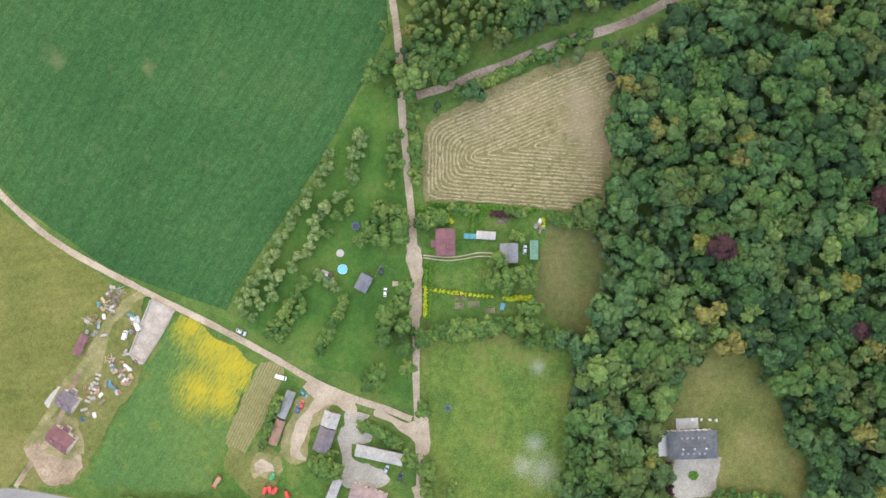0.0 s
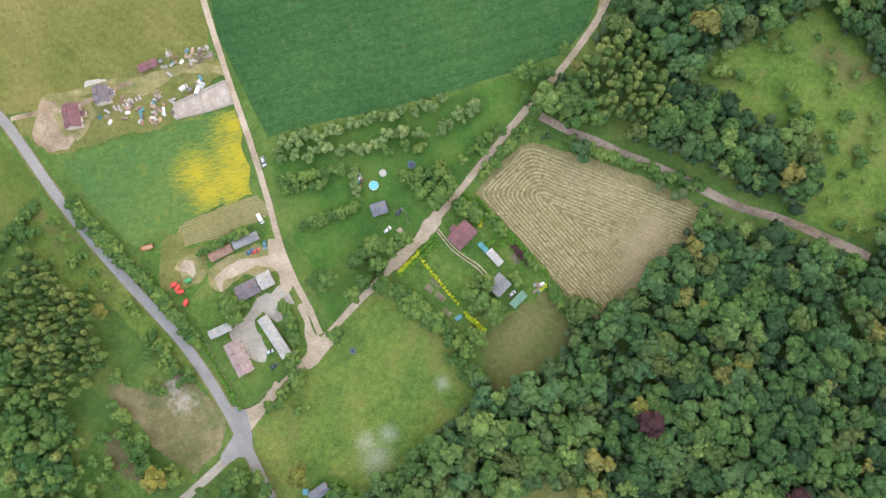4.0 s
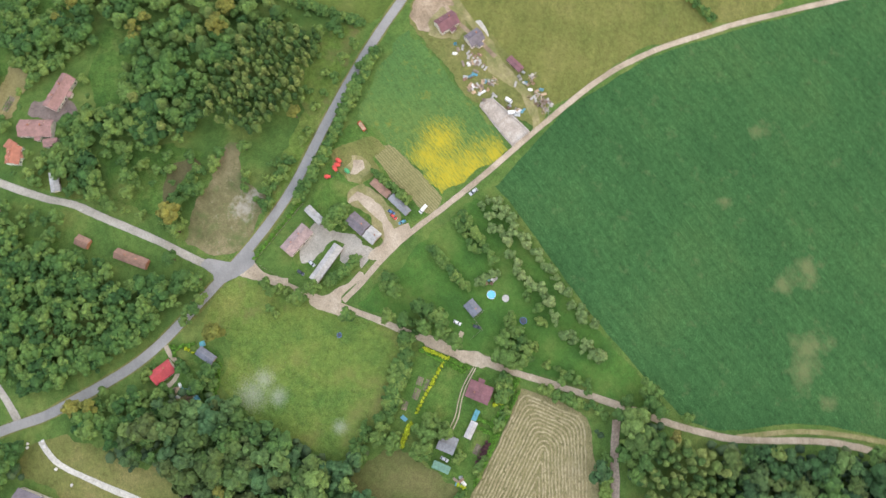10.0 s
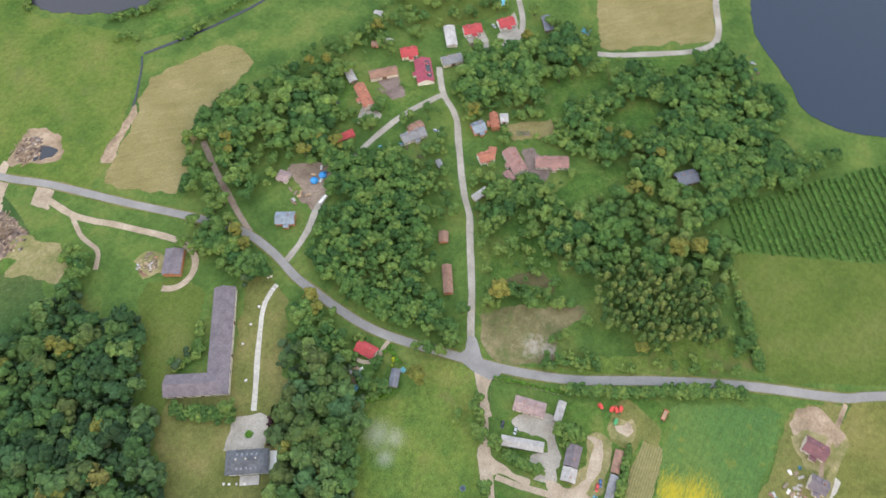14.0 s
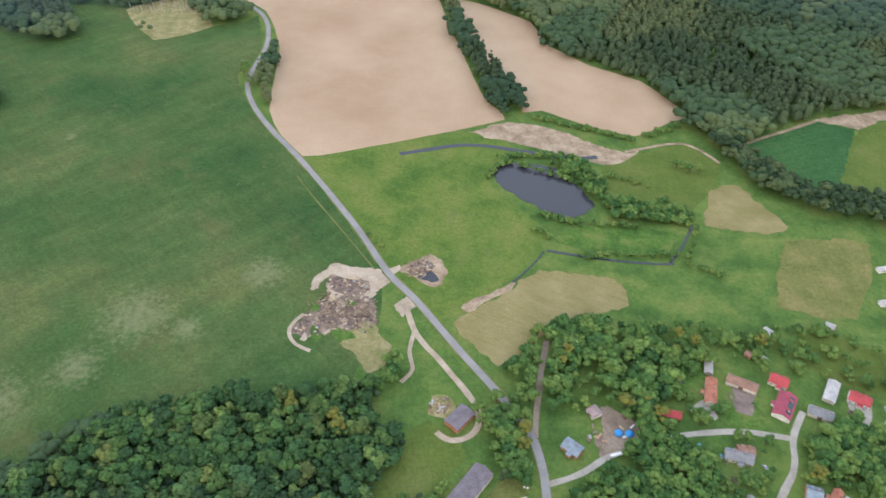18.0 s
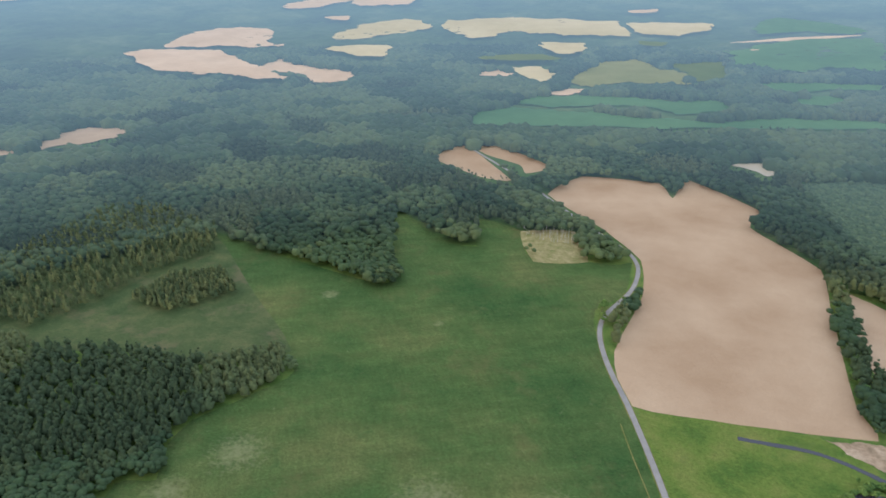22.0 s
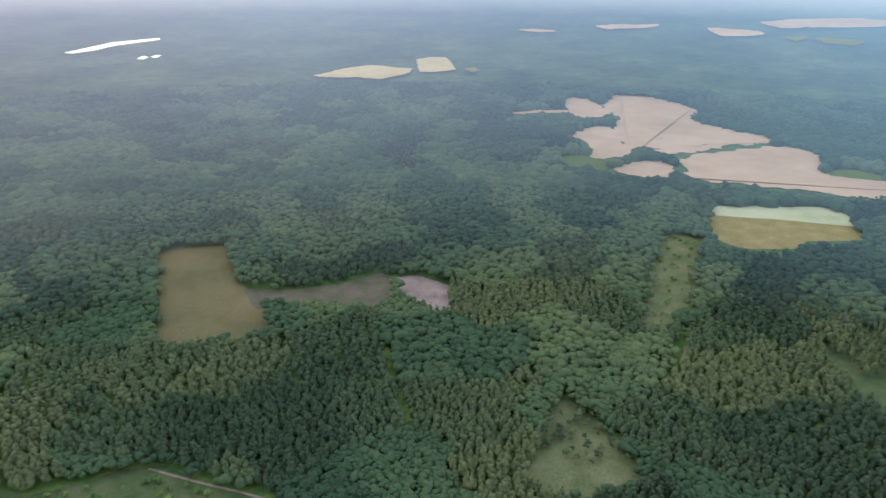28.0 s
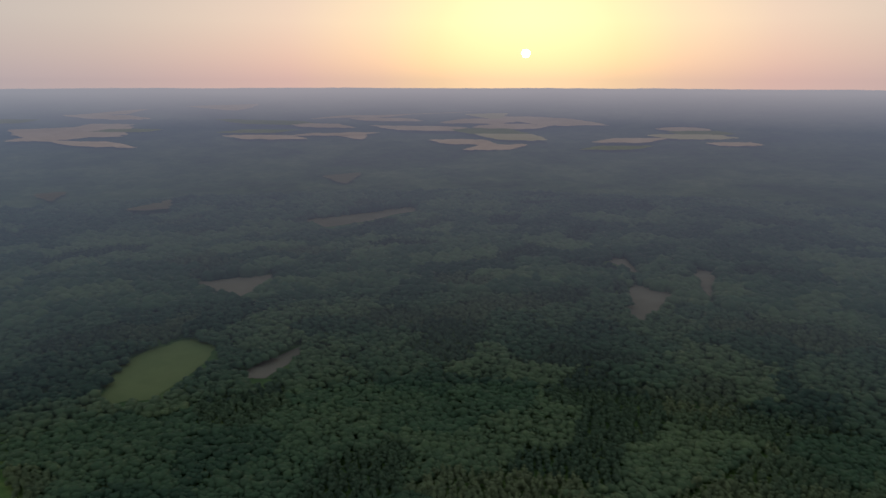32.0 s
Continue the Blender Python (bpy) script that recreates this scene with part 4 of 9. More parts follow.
field("sand_patch", "patch of pale sand in the timber yard", M_SANDROAD, [(95, -320), (92, -316), (94, -312), (98, -314)], 0.2280)
field("sand_patch", "patch of pale sand in the timber yard", M_SANDROAD, [(53, -358), (44, -355), (49, -348), (56, -351)], 0.2295)
field("sand_patch", "patch of pale sand in the timber yard", M_SANDROAD, [(81, -319), (75, -324), (75, -321), (81, -316)], 0.2310)
lawn("garden_lawn", "weedy green patch in the timber yard", M_GARDEN, [(76, -325), (62, -319), (58, -313), (69, -310), (76, -316)], 0.2325)
lawn("garden_lawn", "weedy green patch in the timber yard", M_GARDEN, [(66, -352), (59, -346), (62, -342), (67, -346)], 0.2340)
lawn("garden_lawn", "weedy green patch in the timber yard", M_GARDEN, [(89, -349), (85, -344), (89, -337), (92, -342)], 0.2355)
lawn("garden_lawn", "weedy green patch in the timber yard", M_GARDEN, [(90, -327), (83, -317), (87, -310), (91, -317)], 0.2370)
field("heap_sand", "yellow sand beside the timber yard", M_SCRUB2, [(69, -308), (57, -327), (46, -324), (34, -302), (37.2, -288.8), (50.3, -278.7), (56, -296.1)], 0.2085)
field("heap_sand", "pale sand across the road", M_BANK, [(25, -382), (0, -393), (-14, -378), (-3, -358), (22, -374)], 0.2100)
field("heap_ground", "dark earth across the road", M_BARKSOIL, [(21, -380), (4, -389), (-2, -382), (3, -372), (14, -371)], 0.2315)
field("puddle", "dark puddle in the sand", M_WATER, [(12, -370), (0, -375), (-4, -366), (1, -362)], 0.2530)
field("forecourt", "grey gravel forecourt of the manor", M_STREET, [(22.8, -139), (10.8, -126.2), (22.1, -111.7), (37.6, -126.8)], 0.2445)
field("patio", "paved yard beside a red roofed house", M_STREET, [(-263.2, -236.1), (-277.4, -229.3), (-265.3, -213.3), (-262.9, -220.7)], 0.2460)
field("patio", "paved yard round a flower bed", M_STREET, [(-282.2, -220.3), (-305, -224), (-291.7, -208.1), (-271.1, -203.9)], 0.2475)
field("patio", "reddish paved court", M_GRAVEL, [(-219, -141.8), (-225, -135.7), (-221.3, -116.5), (-212.1, -113), (-208.7, -127.2)], 0.2490)
field("tan_plot", "small tan garden plot", M_HAYPALE, [(-226.8, -159.3), (-250.9, -142.4), (-241.8, -133.2), (-219.9, -148.6)], 0.2205)
field("yard", "brown trodden yard with stored boats", M_TRACK, [(-101.4, -243.9), (-122.8, -227.6), (-117.5, -212), (-97.3, -204.8), (-91.9, -218.8), (-98.4, -222.5)], 0.2220)
field("junction", "asphalt apron at the crossroads", M_ASPHALT, [(-101.3, -77.3), (-103.5, -72.9), (-96.6, -61.2), (-98.1, -48.7), (-91.1, -50.5), (-87.9, -61.6), (-87.4, -74), (-93.7, -72.9)], 0.3835)
field("junction", "pale sandy mouth of the lane", M_SANDROAD, [(-89.4, -60), (-92.8, -51.1), (-85.1, -47.7), (-76.7, -36.6), (-72.6, -40.5), (-81.5, -51)], 0.3650)
field("pond", "dark still pond with reedy rim", M_POND, [(-62, -498), (-71, -508), (-88, -511), (-122, -498), (-138, -467), (-144, -445), (-122, -430), (-100, -441), (-79, -462), (-66, -476)], 0.2465)
field("lake", "dark blue lake beyond the village", M_LAKE, [(-433, -107), (-404, -83), (-388, -49), (-373, -26), (-375, -2), (-391, 25), (-447, 87), (-742, -5), (-558, -153)], 0.2480)
lawn("garden_lawn", "mown village lawn between garden trees", M_GARDEN, [(-254.6, -86), (-242.8, -67.6), (-205.7, -92), (-207.8, -103.7), (-228.8, -102.7)], 0.1795)
lawn("garden_lawn", "rough meadow garden with yellow green grass", M_GARDEN, [(-187.5, -96.2), (-172, -71.5), (-158.9, -57.3), (-137.9, -87.6), (-153.9, -110.4), (-185.6, -109.8)], 0.1810)
lawn("garden_lawn", "strip of meadow between wood and road", M_SCRUBG, [(-208.5, 30.6), (-199, 52.7), (-157.6, 15), (-132.9, -10.6), (-117.5, -31.9), (-141, -19.3), (-160.1, 0.4), (-189, 15.4)], 0.1625)
lawn("garden_lawn", "grassy glade between village trees", M_GARDEN, [(-260.2, -175.1), (-294.9, -170.2), (-309, -143), (-288.3, -126.7), (-247.8, -140.6)], 0.1840)
lawn("garden_lawn", "grassy glade between village trees", M_GARDEN, [(-268.3, -121.7), (-309, -108), (-292.7, -81.9), (-256.1, -95.7)], 0.1855)
lawn("garden_lawn", "grassy glade between village trees", M_GARDEN, [(-334, -134), (-362, -122), (-356, -94), (-323, -106)], 0.1870)
lawn("garden_lawn", "deep green cottage garden", M_GARDEN, [(-65.4, -103.9), (-62.1, -94.1), (-49.8, -81.6), (-28.1, -94.9), (-35.5, -107.5), (-45.2, -115.3)], 0.3185)
lawn("garden_lawn", "bare patch of trodden earth", M_CLEAR, [(-162.2, -74), (-161.4, -61.9), (-155.7, -59.3), (-151.7, -69.7), (-142, -82.9), (-146, -85.8)], 0.2000)
lawn("garden_lawn", "bright green village lawn", M_GARDEN, [(-154.8, -281.2), (-186, -276.6), (-169.4, -240.8), (-154, -239), (-136, -250.9)], 0.1915)
lawn("garden_lawn", "bright green village lawn", M_GARDEN, [(-196.4, -241.3), (-208.4, -227.2), (-199.5, -215), (-180.2, -221.8), (-180, -233.8)], 0.1930)
lawn("garden_lawn", "yellow green garden grass", M_LIGHT, [(-261.2, -299.1), (-323, -258), (-304, -229), (-261.4, -249.9), (-247.2, -272.9)], 0.1945)
lawn("garden_lawn", "bright green garden strip", M_GARDEN, [(-157.1, -176), (-161.8, -173), (-143.5, -144.6), (-136, -149.5)], 0.1960)
lawn("garden_lawn", "bright green garden beside the long houses", M_GARDEN, [(-261.9, -150.8), (-297.4, -138.9), (-268.3, -103.2), (-237.8, -112.8)], 0.1975)
lawn("garden_lawn", "light green garden beside the street", M_LIGHT, [(-182.3, -154.3), (-189.6, -134.2), (-177.1, -113), (-159.4, -124.6)], 0.1990)
field("garden_pond", "small dark garden pond", M_POND, [(-157.5, -262), (-161.4, -260.6), (-161.1, -257.1), (-157.1, -256.1), (-155.6, -258.9)], 0.2605)
field("patio", "trodden reddish yard behind a barn", M_GRAVEL, [(-192.1, -253.4), (-205.9, -245.6), (-196.5, -229), (-187.7, -231.7), (-190.1, -244.2)], 0.2720)
field("driveway", "pale gravel drive to a tiled house", M_STREET, [(-162.7, -239.3), (-170.1, -243.3), (-173.9, -239), (-174.4, -228.6), (-169.6, -227.1), (-167.4, -234.4), (-158.7, -235.4)], 0.2735)
field("dirt_yard", "trodden grass around the brick shed", M_SCRUB2, [(7.5, -258.2), (-4.3, -258.1), (-7.8, -248.2), (-1, -237.8), (9.6, -244.7)], 0.2350)
field("felled_patch", "pale felled patch at the meadow edge", M_SCRUB2, [(359, -872), (289, -906), (241, -816), (305, -785)], 0.2465)
field("lane_mouth", "pale sandy mouth of the dirt lane", M_SANDROAD, [(31, -341), (24, -347), (20, -349), (15, -338), (21, -335), (25, -330)], 0.2980)
field("lane_mouth", "pale sandy mouth of the dirt lane", M_SANDROAD, [(38, -378), (35, -371), (25, -377), (25, -384), (31, -382)], 0.2995)
field("lane_mouth", "pale sandy mouth of the farm track", M_SANDROAD, [(-62.8, 2.4), (-58, -12.3), (-53, -14.8), (-47.1, -11.7), (-43.4, -13), (-50.1, -19.9), (-59.5, -29.5), (-62.9, -29.1), (-60.6, -19.5), (-62.2, -12.5), (-65.7, 1.1)], 0.3010)
field("lane_wide", "wide worn stretch of the sandy lane", M_SANDROAD, [(2, 49.2), (6.1, 48.3), (6.5, 42.7), (2.2, 37.6), (-6.2, 28.8), (-15.6, 18.8), (-22, 21), (-14.8, 29), (-6.7, 38)], 0.3060)
field("pale_strip", "pale stony strip along the hayfield", M_BANK, [(-19, -335), (-30, -344), (-42, -347), (-63, -359), (-59, -351), (-38, -340), (-24, -331)], 0.2625)
field("marsh_patch", "dark green damp meadow strip", M_GARDEN, [(-100, -403), (-124, -419), (-162, -415), (-205, -402), (-183, -376), (-144, -385)], 0.2540)
road("road", "grey two-lane asphalt country road", M_ASPHALT, 5.2, [(-363, 247), (-241.3, 116.9), (-219.7, 96.6), (-189.3, 55.7), (-158.2, 19.5), (-125, -15.5), (-105.6, -42), (-92.1, -65.5), (-81.2, -86.5), (-70, -108.2), (-62.6, -129.4), (-57.7, -159.4), (-55.2, -180.9), (-56.7, -194.2), (-54.6, -220.1), (-46.3, -239.8), (-36.7, -257.6), (-11, -301), (15, -347), (34, -375), (35, -378), (64, -440), (113, -530), (147, -585), (175, -641), (184, -692), (170, -743), (172, -800), (181, -843), (205, -874), (269, -927), (358, -1009), (450, -1096), (508, -1143), (607, -1222)], 0.360)
road("road_verge", "trodden pale grass verge of the asphalt road", M_LAWN, 7.0, [(-363, 247), (-241.3, 116.9), (-219.7, 96.6), (-189.3, 55.7), (-158.2, 19.5), (-125, -15.5), (-105.6, -42), (-92.1, -65.5), (-81.2, -86.5), (-70, -108.2), (-62.6, -129.4), (-57.7, -159.4), (-55.2, -180.9), (-56.7, -194.2), (-54.6, -220.1), (-46.3, -239.8), (-36.7, -257.6), (-11, -301), (15, -347), (34, -375), (35, -378), (64, -440), (113, -530), (147, -585), (175, -641), (184, -692), (170, -743), (172, -800), (181, -843), (205, -874), (269, -927), (358, -1009), (450, -1096), (508, -1143), (607, -1222)], 0.271)
road("lane", "pale sandy lane between hedges", M_SANDROAD, 3.6, [(-90.7, -56.4), (-77.2, -41.9), (-62.4, -26.5), (-48.6, -10.5), (-34.1, 4.9), (-17.4, 22.5), (1.2, 42.2), (20.2, 65.1), (47, 98), (70, 124.5), (88, 149.5), (97, 169), (107, 193), (118, 211.5), (136, 231), (165, 262)], 0.302)
road("field_track", "worn sandy track along the edge of the crop", M_SCRUB2, 2.6, [(88.5, 152), (91.5, 162), (97, 181), (107, 203), (121, 225.5), (137, 248), (160, 290)], 0.293)
road("farm_track", "pale sandy farm track beside the crop", M_SANDROAD, 3.2, [(-53.8, -14.2), (-60.6, 1.2), (-72.6, 23.9), (-81.2, 52), (-87.1, 70.9), (-97.2, 100.6), (-96.6, 97.3), (-105.8, 124.4), (-119.2, 165.9), (-124.2, 199.9), (-122.9, 243), (-118.2, 288.2), (-87, 527)], 0.283)
road("forest_track", "grey brown forest track", M_TRACK, 4.4, [(55.7, 99.4), (69, 92.4), (83.7, 85.8), (99.6, 78.4), (121, 70), (144.2, 57.3), (162.4, 48.7), (174.7, 46), (197, 36.1), (222.9, 24.5)], 0.264)
road("village_street", "pale worn village street", M_STREET, 4.2, [(-92.1, -65.5), (-105.7, -79.7), (-120, -92), (-138.5, -110.8), (-161, -133.2), (-144, -116), (-164.8, -140.4), (-190, -170.4), (-208.6, -191.5), (-215.6, -210.3), (-231.9, -230.3)], 0.315)
road("village_street", "pale village side street", M_STREET, 4.0, [(-215.6, -210.3), (-186.8, -217.5), (-159, -218.4), (-134.7, -216.5)], 0.296)
road("driveway", "pale driveway from the road to the houses", M_STREET, 4.0, [(-56.8, -190.7), (-69.3, -193.2), (-84, -198.3), (-93.1, -205), (-107.4, -208.6)], 0.287)
road("village_lane", "pale lane along the village gardens", M_STREET, 4.0, [(-383, -329), (-356, -289), (-332, -252), (-299.4, -211.5), (-275.1, -205)], 0.288)
road("village_lane", "pale lane round a tan field", M_STREET, 4.5, [(-315, -157), (-336, -134), (-380, -102), (-423, -130), (-468, -127), (-533, -112)], 0.289)
road("dirt_lane", "pale dirt lane beside the asphalt road", M_SANDROAD, 4.2, [(23, -349), (16, -314), (-3.1, -282.3), (-20.6, -249.9), (-21.8, -234), (-12.8, -225.3), (1.2, -224.8), (6.9, -233.4)], 0.270)
road("dirt_lane", "pale dirt spur", M_SANDROAD, 3.0, [(16, -316), (20.6, -297.8), (19.4, -281.3), (27.4, -271.3)], 0.261)
road("dirt_lane", "pale dirt loop round the timber heap", M_SANDROAD, 4.2, [(38, -371), (68, -382), (84, -376), (93, -365)], 0.272)
road("dirt_lane", "pale dirt loop end", M_SANDROAD, 3.0, [(95, -339), (107, -326), (102, -310), (88, -302)], 0.273)
road("manor_drive", "white gravel drive to the manor", M_WHITEGRAVEL, 3.0, [(-46.4, -183), (-33, -180.3), (-15.6, -164.3), (1.4, -146.3), (15, -131.7)], 0.274)
road("yard_track", "pale track to the building site", M_SCRUB2, 4.0, [(-103.1, 121.6), (-109.2, 124.6), (-117.7, 126.6), (-124.7, 127.1), (-133.9, 124.4), (-142.9, 120.3), (-153, 117.9), (-164.8, 117.5), (-173.7, 115.9), (-182.5, 112.2), (-192.3, 110.6), (-201.8, 109.9)], 0.275)
road("site_drive", "pinkish sandy drive onto the building site", M_BANK, 2.6, [(-219.4, 98.7), (-203.9, 102.2), (-185.1, 104.9), (-169, 112.5), (-153, 118.9)], 0.2950)
road("site_drive", "worn track between the stored material", M_SCRUB2, 2.6, [(-153, 118.9), (-135, 123.6), (-114.3, 123.8)], 0.2965)
road("garden_track", "worn wheel rut across the garden", M_SANDROAD, 0.6, [(4.3, 39.2), (10.9, 30.8), (17.4, 25.3), (24.2, 20.6), (29.5, 14.8)], 0.276)
road("garden_track", "worn wheel rut across the garden", M_SANDROAD, 0.6, [(5, 40.2), (11.9, 32), (18.4, 26.5), (25.3, 21.9), (30.8, 16)], 0.277)

road("garden_track", "short worn drive from the lane", M_SANDROAD, 2.6, [(-10.2, 35.1), (-12.9, 37.6), (-15.4, 40.7)], 0.279)
road("creek", "dark still creek", M_WATER, 5.0, [(23, -533), (-6, -538), (-35, -543), (-64, -539), (-95, -528), (-116, -522), (-137, -514), (-164, -514)], 0.239)
road("ditch", "dark wet ditch", M_WATER, 2.2, [(-192, -369), (-180.6, -369), (-148.7, -375), (-122.7, -382), (-91.3, -392)], 0.240)
road("ditch", "narrow dark ditch through the marsh", M_WATER, 1.4, [(-91.3, -392), (-81.7, -379), (-61.5, -359), (-42.8, -343)], 0.243)
road("ditch", "dark ditch running up to the fields", M_WATER, 1.8, [(-185.6, -369), (-200.6, -385), (-219.6, -413)], 0.246)
road("verge_path", "pale trodden path beside the asphalt road", M_LAWN, 1.1, [(116, -508), (98, -474), (74.5, -433), (44, -379)], 0.284)
road("track_lane", "grey shaded lane under trees", M_TRACK, 4.0, [(-77, -301), (-67.8, -272.7), (-59.1, -240.3), (-55.2, -221.2)], 0.281)
road("forest_path", "pale sandy path through a glade", M_TRACK, 2.6, [(340, 470), (376, 455), (420, 433), (453, 401)], 0.282)
road("forest_path", "grey track along the edge of a glade", M_TRACK, 2.6, [(500, 318), (487, 263), (480, 226), (471, 189)], 0.286)
road("bank_path", "pale path along the sandy bank", M_BANK, 3.6, [(-190.4, -520), (-207.9, -524), (-225.3, -528), (-247.7, -529), (-262.1, -516), (-272.4, -496)], 0.283)
road("forest_edge_track", "sandy track along the forest edge", M_BANK, 3.6, [(-297, -519), (-324, -531), (-351, -541), (-394, -558)], 0.286)


# ---- raked swaths on the mown field
def swaths(a, b, c, d, gap, last, name, label):
    """Low ridges of cut grass, one inside the other, along the sides a-b, b-c and c-d of a field, open towards d-a."""
    rng = np.random.RandomState(31)
    p = [np.array(q, float) for q in (a, b, c, d)]
    mid = sum(p) / 4
    sides = []
    for q0, q1 in zip(p, p[1:]):
        w = (q1 - q0) / np.linalg.norm(q1 - q0)
        n = np.array((-w[1], w[0]))
        sides.append((q0, w, n if n @ (mid - q0) > 0 else -n))

    def meet(i, j, s):
        (q0, w0, n0), (q1, w1, n1) = sides[i], sides[j]
        t = np.linalg.solve(np.stack([w0, -w1], 1), (q1 + n1 * s) - (q0 + n0 * s))
        return q0 + n0 * s + w0 * t[0]

    verts, quads = [], []
    s = gap * 0.7
    while s < last:
        k0, k1 = meet(0, 1, s), meet(1, 2, s)
        corner = [k0, k1] if (k1 - k0) @ sides[1][1] > 0 else [meet(0, 2, s)]
        start, end = p[0] + sides[0][2] * s, p[3] + sides[2][2] * s
        line = [start, *corner, end]
        fine = np.concatenate([q0 + (q1 - q0) * np.linspace(0, 1, max(2, int(np.linalg.norm(q1 - q0) / 1.2)), endpoint=False)[:, None] for q0, q1 in zip(line, line[1:])] + [line[-1][None]])
        pad = np.r_[np.repeat(fine[:1], 4, 0), fine, np.repeat(fine[-1:], 4, 0)]
        fine = np.stack([np.convolve(pad[:, k], np.ones(9) / 9, "valid") for k in (0, 1)], -1)
        fine = fine + np.stack([np.convolve(rng.normal(0, 0.16, len(fine) + 4), np.ones(5) / 2.2, "valid") for _ in range(2)], -1)
        way = np.gradient(fine, axis=0)
        side = np.stack([-way[:, 1], way[:, 0]], 1) / (np.linalg.norm(way, axis=1)[:, None] + 1e-9)
        bare = np.hypot(fine[:, 0] - 106, fine[:, 1] - 31) / 34
        wide = rng.uniform(0.25, 0.6, len(fine)) * np.clip(bare * 1.3 - 0.1, 0.4, 1)
        thin = rng.uniform(0, 1, len(fine)) > np.clip(bare + 0.3, 0.65, 0.97)
        base = len(verts)
        for q, r, w in zip(fine, side, wide):
            verts += [(*(q - r * w), 0.14), (*(q - r * w * 0.4), 0.14 + w * 0.35), (*(q + r * w * 0.4), 0.14 + w * 0.35), (*(q + r * w), 0.14)]
        for k in range(len(fine) - 1):
            if not thin[k]:
                quads += [[base + 4 * k + j, base + 4 * k + j + 1, base + 4 * k + j + 5, base + 4 * k + j + 4] for j in range(3)]
        s += gap
    tagged(new(name, mesh_of(name, verts, quads, M_SWATH)), label, "hay", kind="stuff")


swaths((81.4, -6.0), (24.8, 58.7), (51, 84.3), (141.5, 47.5), 1.75, 36.0, "hay_swaths", "pale raked swaths of dry grass on a mown field")


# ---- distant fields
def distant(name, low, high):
    return haze_emission(grassy(name, low, tuple((a + b) / 2 for a, b in zip(low, high)), high, broad=0.003, fine=0.02, soft=0.25), 0.62)


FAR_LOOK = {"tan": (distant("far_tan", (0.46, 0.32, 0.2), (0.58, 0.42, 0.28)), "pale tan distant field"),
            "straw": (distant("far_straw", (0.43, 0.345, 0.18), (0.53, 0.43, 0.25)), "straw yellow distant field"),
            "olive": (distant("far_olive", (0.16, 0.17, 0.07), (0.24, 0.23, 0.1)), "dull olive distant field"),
            # tan fields on the dusk side, their dimmer light put into the colour
            "dusk_tan": (distant("far_dusk_tan", (0.34, 0.25, 0.165), (0.44, 0.33, 0.225)), "pinkish tan distant field dimmed for dusk"),
            # clearings toward the low sun, darkened in colour to imitate backlit dusk haze
            "dusk_brown": (distant("far_dusk_brown", (0.125, 0.115, 0.08), (0.17, 0.155, 0.11)), "dull brown distant clearing darkened toward the low sun"),
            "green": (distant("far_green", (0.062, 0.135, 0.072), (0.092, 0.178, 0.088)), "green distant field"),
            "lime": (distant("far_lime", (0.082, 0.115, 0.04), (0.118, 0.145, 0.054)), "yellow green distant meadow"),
            "water": (M_LAKEGLOW, "distant lake glowing in place of reflected sky"),
            "pond": (M_PONDGLOW, "small forest pond glowing in place of reflected sky")}
FAR_COUNT = [0]


def far_field(kind, pts):
    CLEAR.append(pts)
    mat, label = FAR_LOOK[kind]
    mid = np.mean(pts, 0)
    far = math.hypot(*mid)
    FAR_COUNT[0] += 1
    if far < 2600:
        foreland(pts)
    wet = kind in ("water", "pond")
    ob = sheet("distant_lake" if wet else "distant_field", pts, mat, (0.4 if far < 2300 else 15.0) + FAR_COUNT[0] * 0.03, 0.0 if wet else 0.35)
    tagged(ob, label, "lake" if wet else "field", kind="structure")


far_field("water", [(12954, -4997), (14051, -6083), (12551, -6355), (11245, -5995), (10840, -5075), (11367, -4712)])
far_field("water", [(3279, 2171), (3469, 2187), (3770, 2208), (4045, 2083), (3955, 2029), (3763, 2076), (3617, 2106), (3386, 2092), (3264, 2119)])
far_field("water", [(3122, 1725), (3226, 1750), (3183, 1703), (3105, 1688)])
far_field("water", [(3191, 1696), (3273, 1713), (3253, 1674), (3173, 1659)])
far_field("straw", [(2743, 797), (3086, 670), (2979, 458), (2710, 525)])
far_field("straw", [(3310, 487), (3415, 363), (2986, 288), (2915, 414)])
far_field("dusk_brown", [(979, 1197), (996, 1077), (834, 977), (848, 1032)])
far_field("dusk_brown", [(1188, 1242), (1203, 1173), (1017, 985), (1071, 1095)])
far_field("dusk_brown", [(1050, 1391), (1103, 1364), (1034, 1232)])
far_field("lime", [(-55, 1002), (-22, 1142), (74, 1207), (120, 1132), (15, 981)])
far_field("dusk_brown", [(131, 1016), (241, 1101), (245, 1078), (167, 989)])
far_field("dusk_brown", [(490, 2153), (886, 2257), (884, 2175), (525, 2012)])
far_field("tan", [(3875, 7442), (4404, 6711), (4116, 5510), (3529, 5749)])
far_field("dusk_brown", [(100, 1567), (290, 1559), (196, 1407)])
far_field("tan", [(-902, 6977), (14, 6908), (-29, 5878), (-591, 5567)])
far_field("tan", [(1424, 5480), (1744, 5475), (1491, 4805)])
far_field("straw", [(3740, 7926), (4391, 7977), (3589, 6760)])
far_field("dusk_brown", [(764, 3034), (956, 3074), (790, 2768)])
far_field("dusk_brown", [(-39, 2463), (139, 2637), (112, 2442)])
far_field("dusk_brown", [(-326, 2941), (-218, 2965), (-254, 2740)])
far_field("tan", [(-633, 9362), (255, 11072), (-35, 9418)])
